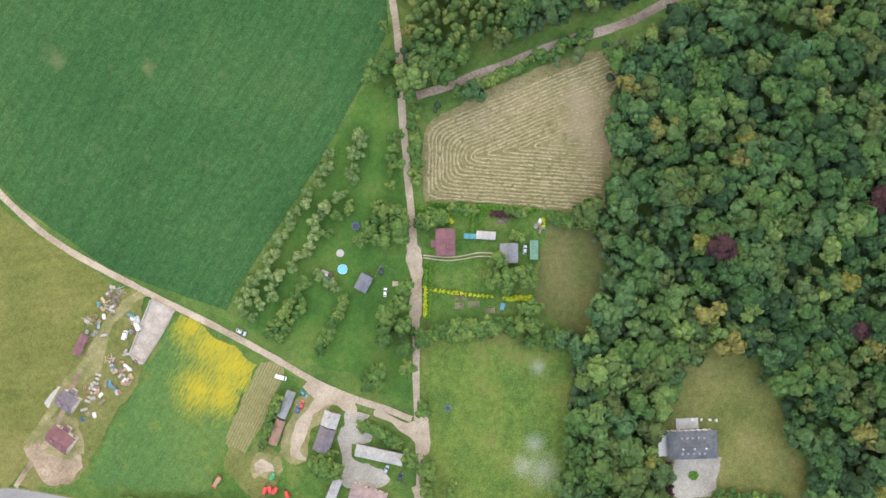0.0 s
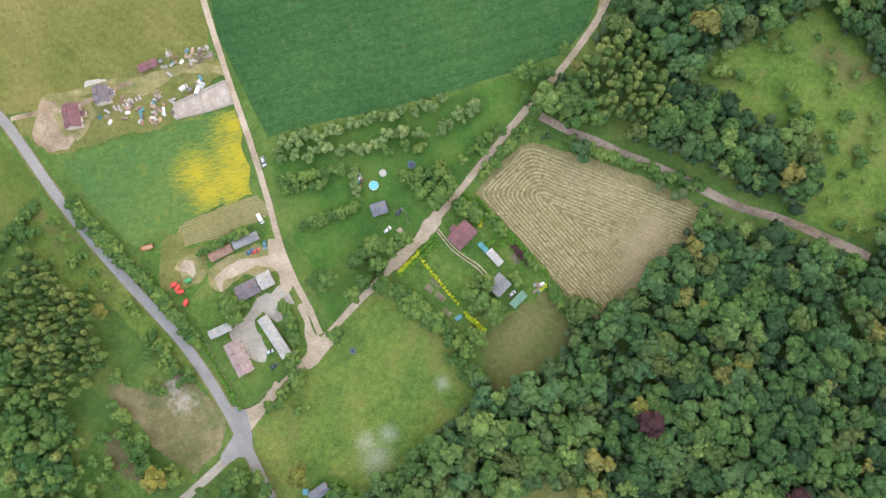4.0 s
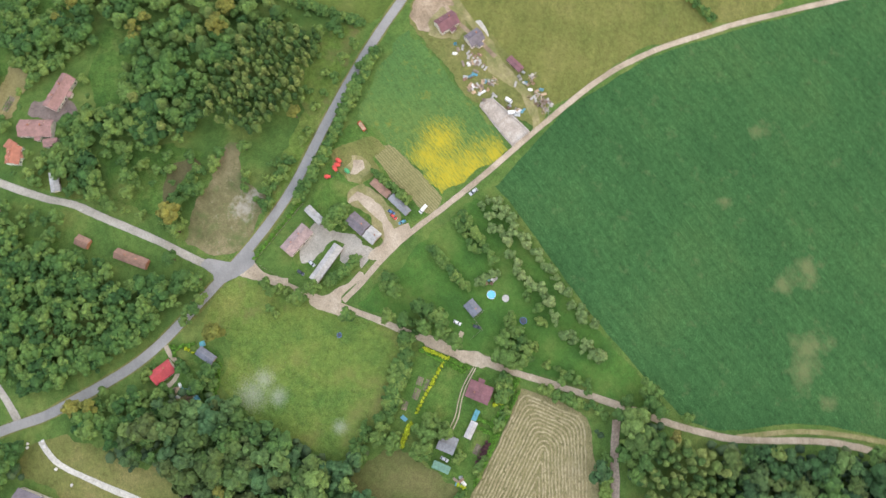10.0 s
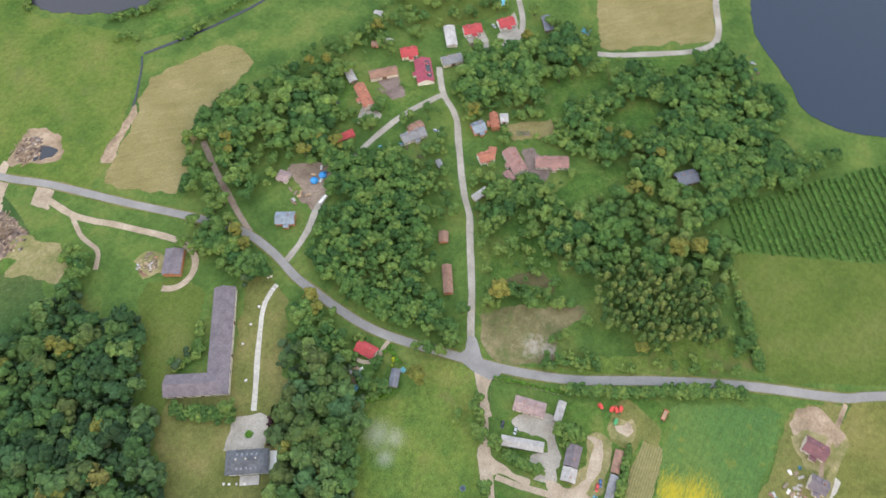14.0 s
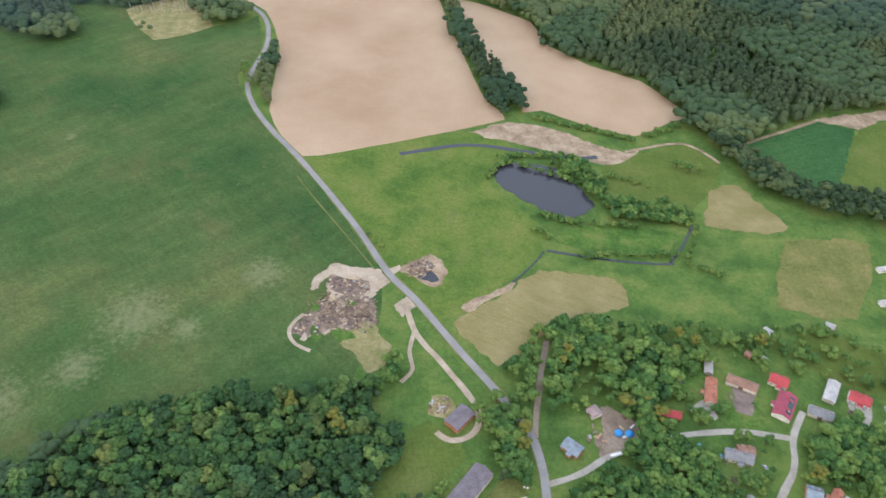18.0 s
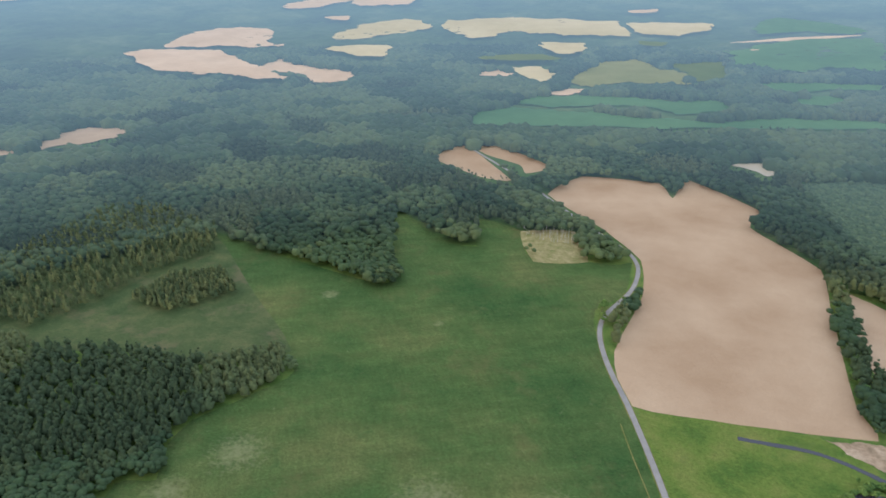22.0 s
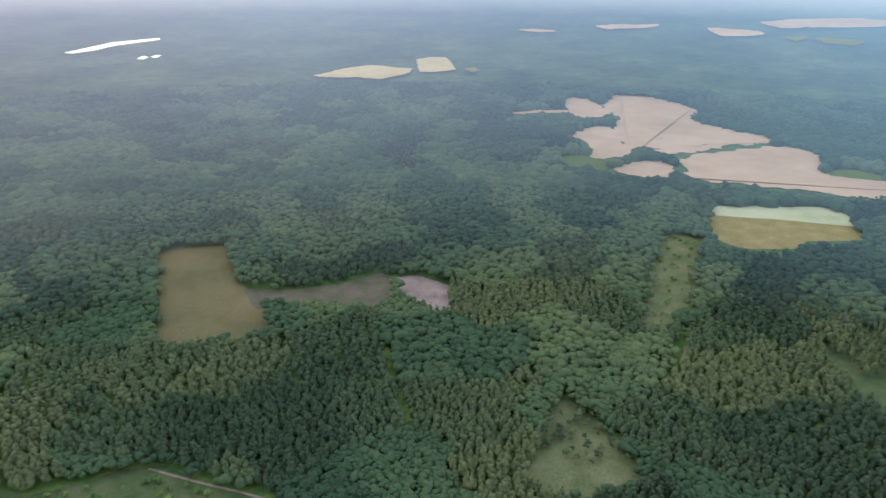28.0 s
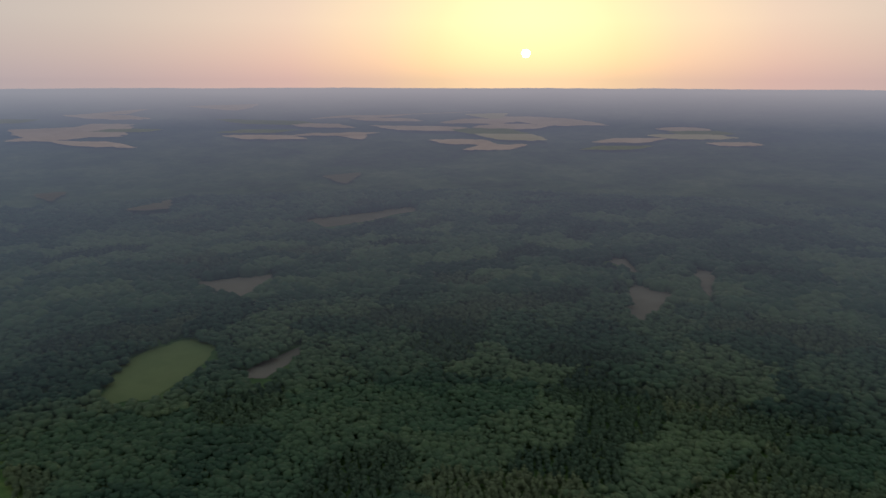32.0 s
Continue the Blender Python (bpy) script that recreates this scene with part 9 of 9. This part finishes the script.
# ---- garden things
def ring_bm(r0, r1, z0, z1, n=28):
    bm = bmesh.new()
    loops = [[bm.verts.new((r * math.cos(a), r * math.sin(a), z)) for a in np.linspace(0, 2 * math.pi, n, endpoint=False)] for r, z in ((r0, z0), (r0, z1), (r1, z1), (r1, z0))]
    for a, b in zip(loops, loops[1:] + loops[:1]):
        for k in range(n):
            bm.faces.new((a[k], a[(k + 1) % n], b[(k + 1) % n], b[k]))
    bmesh.ops.recalc_face_normals(bm, faces=bm.faces[:])
    return bm


def disc_bm(r, z, n=28, thick=0.08):
    bm = bmesh.new()
    bmesh.ops.create_cone(bm, cap_ends=True, segments=n, radius1=r, radius2=r, depth=thick, matrix=Matrix.Translation((0, 0, z)))
    return bm


def pool(label, at, r):
    base = tagged(new("garden_pool"), label, "pool")
    base.matrix_world = pose(at[0], at[1], 0.1)
    part("wall", ring_bm(r, r - 0.12, 0, 1.1), P_FRAME, base, "white pool wall and rim")
    part("water", disc_bm(r - 0.1, 0.95), P_POOL, base, "clear blue pool water")
    box_part("ladder", (r + 0.05, 0, 0.75), (0.25, 0.6, 1.5), P_SILVER, base)


def trampoline(label, at, r):
    base = tagged(new("trampoline"), label, "trampoline")
    base.matrix_world = pose(at[0], at[1], 0.1)
    part("mat", disc_bm(r - 0.25, 0.8), P_DARK, base)
    part("rim", ring_bm(r, r - 0.25, 0.74, 0.86), P_BLUE, base)
    for k in range(6):
        a = k * math.pi / 3
        box_part("leg", (math.cos(a) * r * 0.94, math.sin(a) * r * 0.94, 0.4), (0.08, 0.08, 0.8), P_SILVER, base)


def tank_lid(label, at, r):
    base = tagged(new("tank_lid"), label, "tank lid")
    base.matrix_world = pose(at[0], at[1], 0.1)
    part("lid", disc_bm(r, 0.25, 28, 0.5), P_CONCRETE, base)
    part("rim", ring_bm(r, r - 0.25, 0.5, 0.65), P_CONCRETE, base)


def round_bed(label, at, r):
    base = tagged(new("round_bed"), label, "flower bed")
    base.matrix_world = pose(at[0], at[1], 0.15)
    rng = np.random.RandomState(3)
    a, q = rng.uniform(0, 6.3, 40), np.sqrt(rng.uniform(0, 1, 40)) * (r - 0.3)
    v, f = clumps(rng, np.stack([q * np.cos(a), q * np.sin(a), np.full(40, 0.6)], -1), rng.uniform(0.5, 0.8, 40))
    o = new("shrubs", mesh_of("shrubs", v, f, M_HEDGE, np.full(len(v), 0.3)))
    o.parent = base
    part("kerb", ring_bm(r, r - 0.15, 0, 0.25), P_CONCRETE, base)


def vegetable_bed(at, turn, long, wide):
    """A dug bed with rows of low plants."""
    base = tagged(new("vegetable_bed"), "dug vegetable bed with rows of low plants", "garden bed", group="garden beds")
    base.matrix_world = pose(at[0], at[1], 0.2, 0, 0, turn)
    box_part("soil", (0, 0, 0.06), (long, wide, 0.16), M_BARKSOIL, base)
    rng = np.random.RandomState(int(long * 10))
    for k in range(max(2, int(wide / 1.1))):
        n = int(long / 0.7)
        c = np.stack([(np.arange(n) + 0.5) / n * long - long / 2, np.full(n, (k + 0.5) * wide / max(2, int(wide / 1.1)) - wide / 2), np.full(n, 0.3)], -1)
        v, f = clumps(rng, c + rng.uniform(-0.1, 0.1, c.shape), rng.uniform(0.2, 0.42, n))
        row = new("foliage", mesh_of("foliage", v, f, M_HEDGE, np.full(len(v), rng.uniform(0.1, 0.9))))
        row.parent = base


def blue_tent(label, at, r):
    base = tagged(new("tarpaulin_tent"), label, "tent")
    base.matrix_world = pose(at[0], at[1], 0.1)
    bm = bmesh.new()
    n = 10
    rings = [[bm.verts.new((q * math.cos(a) * (1 + 0.05 * (k % 2)), q * math.sin(a), z)) for k, a in enumerate(np.linspace(0, 2 * math.pi, n, endpoint=False))] for q, z in ((r, 0), (r * 0.95, 1.4), (r * 0.5, 2.3))]
    for a, b in zip(rings, rings[1:]):
        for k in range(n):
            bm.faces.new((a[k], a[(k + 1) % n], b[(k + 1) % n], b[k]))
    tip = bm.verts.new((0, 0, 2.7))
    for k in range(n):
        bm.faces.new((rings[-1][k], rings[-1][(k + 1) % n], tip))
    part("canopy", bm, P_TENT, base)
    box_part("pole", (0, 0, 1.3), (0.08, 0.08, 2.6), P_SILVER, base)


def boulder(at):
    rng = np.random.RandomState(int(abs(at[0] * 31 + at[1] * 17)))
    v, f = clumps(rng, np.array([[0, 0, 0.45]]), np.array([rng.uniform(0.7, 1.2)]), 0.7, 0.22)
    ob = tagged(new("boulder", mesh_of("boulder", v, f, P_STONE)), "pale rounded boulder on the grass", "boulder", group="boulders along the manor drive")
    ob.matrix_world = pose(at[0], at[1], 0.1)


def cold_frame(at, turn):
    base = tagged(new("cold_frame"), "teal plastic garden frame on grass", "cold frame")
    base.matrix_world = pose(at[0], at[1], 0.1, 0, 0, turn)
    box_part("box", (0, 0, 0.4), (3.4, 2.0, 0.8), P_FRAME, base)
    box_part("cover", (0, 0, 0.86), (3.5, 2.1, 0.12), P_TEAL, base)


def fence(a, b, n):
    base = tagged(new("fence"), "weathered post and rail fence", "fence")
    d = Vector((b[0] - a[0], b[1] - a[1], 0))
    base.matrix_world = pose(a[0], a[1], 0.08, 0, 0, math.degrees(math.atan2(d.y, d.x)))
    for k in range(n):
        box_part("post", (d.length * k / (n - 1), 0, 0.65), (0.18, 0.18, 1.3), P_CONCRETE, base)
    for z in (0.5, 1.1):
        box_part("rail", (d.length / 2, 0, z), (d.length, 0.06, 0.1), W_WOOD, base)


# ---- stored material
CLUTTER_RNG = random.Random(12)


def timber_stack(at, turn, paint):
    base = tagged(new("timber_stack"), "stack of stored boards on bearers", "timber stack", group="stored material")
    base.matrix_world = pose(at[0], at[1], 0.1, 0, 0, turn)
    for k in (-1, 1):
        box_part("bearer", (k * 0.9, 0, 0.1), (0.15, 1.2, 0.2), P_PLANK, base)
    for n in range(3):
        for k in range(3):
            box_part("board", (CLUTTER_RNG.uniform(-0.2, 0.2), (k - 1) * 0.42, 0.3 + n * 0.2), (3.4, 0.38, 0.17), paint, base)


def crate(at, turn, paint):
    base = tagged(new("crate"), "open topped storage crate", "crate", group="stored material")
    base.matrix_world = pose(at[0], at[1], 0.1, 0, 0, turn)
    box_part("floor", (0, 0, 0.1), (1.8, 1.4, 0.12), paint, base)
    for s in (-1, 1):
        box_part("side_panel", (0, s * 0.7, 0.55), (1.8, 0.08, 0.9), paint, base)
        box_part("end_panel", (s * 0.9, 0, 0.55), (0.08, 1.4, 0.9), paint, base)


def tarp_heap(at, turn, paint):
    """A sheet drawn over stored goods: one draped surface with folds, weighed down by two battens."""
    rng = np.random.RandomState(CLUTTER_RNG.randint(0, 9999))
    base = tagged(new("covered_heap"), "low heap under a sheet held by battens", "heap", group="stored material")
    base.matrix_world = pose(at[0], at[1], 0.05, 0, 0, turn)
    n, m = 9, 7
    bm = bmesh.new()
    grid = []
    for i in range(n):
        row = []
        for j in range(m):
            u, v = 2 * i / (n - 1) - 1, 2 * j / (m - 1) - 1
            h = 0.9 * max(0.0, 1 - abs(u) ** 3) * max(0.0, 1 - abs(v) ** 3) * rng.uniform(0.7, 1.15)
            row.append(bm.verts.new((u * 1.5 + rng.uniform(-0.12, 0.12), v * 0.95 + rng.uniform(-0.1, 0.1), 0.04 + h)))
        grid.append(row)
    for i in range(n - 1):
        for j in range(m - 1):
            bm.faces.new((grid[i][j], grid[i + 1][j], grid[i + 1][j + 1], grid[i][j + 1]))
    part("sheet", bm, paint, base)
    for s in (-0.45, 0.45):
        box_part("batten", (s * 1.5, 0, 0.95), (0.1, 1.7, 0.08), P_PLANK, base)


def beam_heap(at, turn):
    """Old beams thrown crosswise on the ground."""
    base = tagged(new("beam_heap"), "weathered beams thrown crosswise in a heap", "beam heap", group="stored material")
    base.matrix_world = pose(at[0], at[1], 0.1, 0, 0, turn)
    for k in range(9):
        ob = box_part("beam", (CLUTTER_RNG.uniform(-1.6, 1.6), CLUTTER_RNG.uniform(-1.2, 1.2), 0.15 + 0.1 * (k % 5)), (CLUTTER_RNG.uniform(2.5, 5.0), 0.24, 0.2), CLUTTER_RNG.choice((W_WOOD, P_CONCRETE, P_PLANK)), base)
        ob.rotation_euler = (0, 0, radians(CLUTTER_RNG.choice((15, 70, 110)) + CLUTTER_RNG.uniform(-18, 18)))


def block_row(at, turn, n):
    """Pallets of building blocks set in a row."""
    for k in range(n):
        q = (at[0] + math.cos(radians(turn)) * k * 2.1, at[1] + math.sin(radians(turn)) * k * 2.1 + CLUTTER_RNG.uniform(-0.4, 0.4))
        base = tagged(new("block_pallet"), "pallet of pale building blocks", "pallet", group="stored material")
        base.matrix_world = pose(q[0], q[1], 0.1, 0, 0, turn + 90 + CLUTTER_RNG.uniform(-10, 10))
        box_part("pallet_deck", (0, 0, 0.08), (2.9, 1.2, 0.14), P_PLANK, base)
        for i in (-1, 0, 1):
            box_part("building_block", (i * 0.95, 0, 0.15 + 0.35), (0.9, 1.1, CLUTTER_RNG.uniform(0.45, 0.75)), P_CONCRETE if CLUTTER_RNG.random() < 0.7 else R_RUST, base)


def low_wall(a, b, h=0.9):
    """A low concrete wall with a coping."""
    base = tagged(new("low_wall"), "low weathered concrete wall with a coping", "wall")
    d = Vector((b[0] - a[0], b[1] - a[1], 0))
    base.matrix_world = pose(a[0], a[1], 0.2, 0, 0, math.degrees(math.atan2(d.y, d.x)))
    box_part("wall_body", (d.length / 2, 0, h / 2), (d.length, 0.35, h), P_CONCRETE, base)
    box_part("coping", (d.length / 2, 0, h + 0.05), (d.length + 0.1, 0.42, 0.1), M_SLAB, base)


def clutter(at, n, spread):
    for k in range(int(n * 1.6)):
        q = (at[0] + CLUTTER_RNG.uniform(-spread, spread), at[1] + CLUTTER_RNG.uniform(-spread, spread))
        paint = CLUTTER_RNG.choice((P_WHITE, P_SILVER, P_PLANK, P_CONCRETE, P_CONCRETE, P_CONCRETE, P_TEAL, P_PLANK, W_WOOD, W_WOOD, R_RUST))
        CLUTTER_RNG.choice((timber_stack, crate, tarp_heap))(q, CLUTTER_RNG.uniform(0, 180), paint)


def rubble(pts, n, size):
    """Broken slabs and lumps of earth and concrete strewn over a yard."""
    rng = np.random.RandomState(n)
    p = np.array(pts)
    xy = rng.uniform(p.min(0), p.max(0), (n * 4, 2))
    xy = xy[inside(xy[:, 0], xy[:, 1], [tuple(q) for q in p])][:n]
    n = len(xy)
    box = np.array([(x, y, z) for x in (-1, 1) for y in (-1, 1) for z in (-1, 1)], float)
    quads = np.array([(0, 1, 3, 2), (4, 6, 7, 5), (0, 4, 5, 1), (2, 3, 7, 6), (0, 2, 6, 4), (1, 5, 7, 3)])
    v = box[None] * rng.uniform(0.35, 1.0, (n, 1, 3)) * (size, size, size * 0.2) * rng.uniform(0.75, 1.25, (n, 8, 3))
    a = rng.uniform(0, 6.3, (n, 1))
    tilt = rng.uniform(-0.3, 0.3, (n, 1))
    x, y, z = v[..., 0], v[..., 1], v[..., 2]
    z = z + x * tilt
    v = np.stack([x * np.cos(a) - y * np.sin(a) + xy[:, :1], x * np.sin(a) + y * np.cos(a) + xy[:, 1:], z + size * 0.25], -1)
    f = quads[None] + (np.arange(n) * 8)[:, None, None]
    tagged(new("rubble", mesh_of("rubble", v.reshape(-1, 3), f.reshape(-1, 4), P_RUBBLE)), "broken slabs and earth lumps in a dump", "rubble", kind="stuff")


def timber_heap(at, r, n):
    """Felled trunks and bark heaped on the ground."""
    rng = np.random.RandomState(n)
    bm = bmesh.new()
    for k in range(n * 6):
        x, y = rng.normal(0, r * 0.45, 2)
        bmesh.ops.create_cone(bm, cap_ends=True, segments=6, radius1=0.34, radius2=0.22, depth=rng.uniform(3, 7), matrix=pose(x, y, rng.uniform(0.3, 1.6), 90 + rng.uniform(-8, 8), 0, rng.choice([20, 110]) + rng.uniform(-25, 25)))
    ob = part("log_heap", bm, P_LOG, None)
    ob.matrix_world = pose(at[0], at[1], 0.1)
    tagged(ob, "scattered heap of felled trunks and bark", "log heap", kind="stuff")
    v, f = clumps(rng, np.c_[rng.normal(0, r * 0.4, (n, 2)), np.full(n, 0.2)], rng.uniform(1.2, 2.8, n), 0.45)
    ob = new("bark_heap", mesh_of("bark_heap", v, f, M_BARKSOIL))
    ob.matrix_world = pose(at[0], at[1], 0.0)
    tagged(ob, "mounds of brown bark and earth", "bark heap", kind="stuff")


car("white hatchback parked on garden grass", P_WHITE, (-20.8, 40.1), 42, 1.0)
car("silver grey estate car beside the crop", P_SILVER, (-84.8, 75.6), -72, 1.2)
car("dark blue car beside the cottage", P_DARK, (-14.9, 49.0), 50, 1.0)
car("dark blue car beside the long shed", P_BLUE, (-90.7, 29.2), 37, 1.0)
car("red car beside the long shed", P_RED, (-87.8, 29.4), 30, 1.0)
car("teal car beside the track", P_TEAL, (-83.3, 32.7), -86, 1.0)
car("pale blue car in the farmyard", P_SILVER, (-79.9, -21.3), 25, 1.0)
car("dark car beside the long barn", P_DARK, (-77.5, -28.6), 33, 1.0)
car("silver car beside the garage", P_SILVER, (42.1, 7.4), 38, 1.0)
van("white delivery van on the hay strip", P_WHITE, (-85.8, 46.1), -61, 1.0)
van("white van on the building site", P_WHITE, (-127.0, 114.7), 36, 0.8)
van("white van among stored material", P_WHITE, (-119.5, 113.7), 72, 0.9)
car("white car beside the village house", P_WHITE, (-158.6, -204.6), 112, 1.0)
car("pale car on the village drive", P_SILVER, (-190.6, -192.2), 117, 1.0)
car("pale blue car on the paved yard", P_SILVER, (-284.6, -226.4), 80, 1.0)
van("long white bus parked in the yard", P_WHITE, (-103.6, -206.8), -169, 1.7)
pool("round blue garden pool with white rim", (-27.9, 62.8), 2.4)
trampoline("round black trampoline on short legs", (-8.6, 73.4), 1.9)
tank_lid("round pale concrete lid in grass", (-23.3, 69.3), 1.9)
pool("turquoise paddling pool in a village garden", (-305.2, -237.3), 3.4)
trampoline("round dark trampoline behind the farm", (-38.0, -20.9), 1.4)
round_bed("round planted bed in a mown lawn", (-2.7, 62.0), 1.8)
round_bed("round clipped green bed in the forecourt", (23.7, -124.7), 2.4)
blue_tent("bright blue domed tarpaulin tent", (-108.2, -221.9), 2.6)
blue_tent("bright blue domed tarpaulin tent", (-114.6, -220.9), 2.6)
farm_machine("tractor-drawn farm machine on the grass", (-125.5, 9.0), P_RED, 10)
farm_machine("tractor-drawn farm machine on the grass", (-129.0, 12.5), P_RED, 30)
farm_machine("tractor-drawn farm machine on the grass", (-122.6, 3.6), P_RED, 70)
farm_machine("tractor-drawn farm machine on the grass", (-121.6, 14.8), P_GREEN, 20)
farm_machine("tractor-drawn farm machine on the grass", (-127.0, 11.0), P_RED, 60)
farm_trailer("red farm trailer beside the field", (-143.2, 31.6), 14, 5.9)
clutter((-154.3, 105.1), 7, 6)
clutter((-145.3, 98.9), 7, 5)
clutter((-137.5, 103.8), 7, 6)
clutter((-121.8, 117.0), 6, 5)
clutter((-134.7, 127.2), 7, 6)
clutter((-122.3, 130.9), 7, 6)
clutter((-167.3, 99.5), 3, 4)
clutter((-117.0, 132.7), 3, 4)
clutter((-94.1, -222.6), 5, 6)
clutter((-114.1, -222.9), 4, 4)
clutter((-37.5, -103.9), 6, 5)
clutter((55.4, 10.2), 4, 2)
clutter((-35.5, 65.6), 4, 3)
clutter((-41.2, -111.4), 5, 4)
clutter((-165.2, -200.4), 4, 6)
clutter((2.7, -251.3), 8, 7)
clutter((-376.4, -72.7), 7, 8)
beam_heap((-124.5, 131.4), 20)
beam_heap((-114.3, 132.2), 80)
beam_heap((-135.6, 133.1), 40)
beam_heap((-141.1, 111.9), 130)
beam_heap((-121.1, 132.3), 60)
block_row((-162.8, 104.7), 28, 5)
block_row((-155.8, 107.3), 24, 4)
block_row((-141.6, 98.2), 100, 3)
block_row((-142.9, 106.4), 60, 3)
low_wall((-130.4, 98.3), (-101.8, 106.6))
low_wall((-130.2, 98.4), (-131.7, 106.6))
low_wall((-131.6, 106.8), (-106.0, 118.4))
low_wall((-105.6, 118.3), (-101.6, 106.9))
low_wall((-119.5, 111.6), (-116.3, 103.0), 0.6)
rubble([(80, -377), (50, -368), (42, -325), (53, -316), (76, -321), (84, -316), (104, -319), (96, -339), (81, -356)], 300, 1.15)
rubble([(21, -380), (4, -389), (-2, -382), (3, -372), (14, -371)], 120, 1.2)
rubble([(8.4, -256.3), (-2.8, -259.1), (-4.7, -250.2), (0.3, -243.6), (8.7, -246.6)], 60, 0.8)
timber_heap((74.5, -338.6), 16, 10)
timber_heap((55.5, -337.0), 12, 8)
timber_heap((11.7, -378.4), 9, 5)
fence((-92.6, -49.8), (-113.1, -14.7), 14)
fence((-91.7, -49.9), (-77.9, -38.7), 6)
fence((-21.1, 54.8), (-20.3, 49.1), 4)
fence((-21.9, 55.8), (-18.8, 49.2), 5)
fence((-18.8, 49.2), (-12.1, 51.2), 5)
fence((-12.0, 49.7), (-10.1, 43.5), 7)
boulder((-43.5, -190.0))
boulder((-45.4, -189.4))
boulder((-43.9, -182.1))
boulder((-40.8, -181.9))
boulder((-27.7, -179.4))
boulder((-17.2, -174.3))
boulder((-6.4, -168.1))
boulder((6.0, -149.7))
boulder((49.6, -113.7))
boulder((47.7, -111.5))
boulder((44.9, -108.8))
boulder((41.8, -105.6))
cold_frame((15.1, -4.5), 30)
cold_frame((-155.3, -209.6), 30)
vegetable_bed((0.4, 10.2), -40, 4.5, 3.2)
vegetable_bed((5.9, 6.0), -42, 5.9, 3.2)
vegetable_bed((3.7, 12.7), -42, 6.0, 2.4)
vegetable_bed((44.0, 24.9), -50, 5.4, 3.0)
vegetable_bed((9.2, -1.7), -41, 4.9, 2.6)
vegetable_bed((-169.8, -185.6), 133, 5.7, 4)
vegetable_bed((-221.9, -185.1), 141, 9.7, 4)
vegetable_bed((-229.2, -149.0), 135, 9.3, 4)
vegetable_bed((-188.6, -243.4), 99, 7.0, 3)
vegetable_bed((-262.4, -225.9), 142, 6.6, 3)

# ---- the low sun itself
def sun_disc():
    far, r = 4850.0, 27.0
    bm = bmesh.new()
    bmesh.ops.create_circle(bm, cap_ends=True, segments=32, radius=r)
    m, nt, b = material("sun_glare")
    b.inputs["Base Color"].default_value = (0, 0, 0, 1)
    b.inputs["Emission Color"].default_value = (1, 0.93, 0.66, 1)
    b.inputs["Emission Strength"].default_value = 2.0
    ob = part("backdrop_sun", bm, m, None)
    eye = Vector((22, 15, 423))
    ob.matrix_world = look(eye + SUN_WAY * far, eye)
    tagged(ob, "pale yellow disc of the low sun", "sun", kind="structure")


sun_disc()
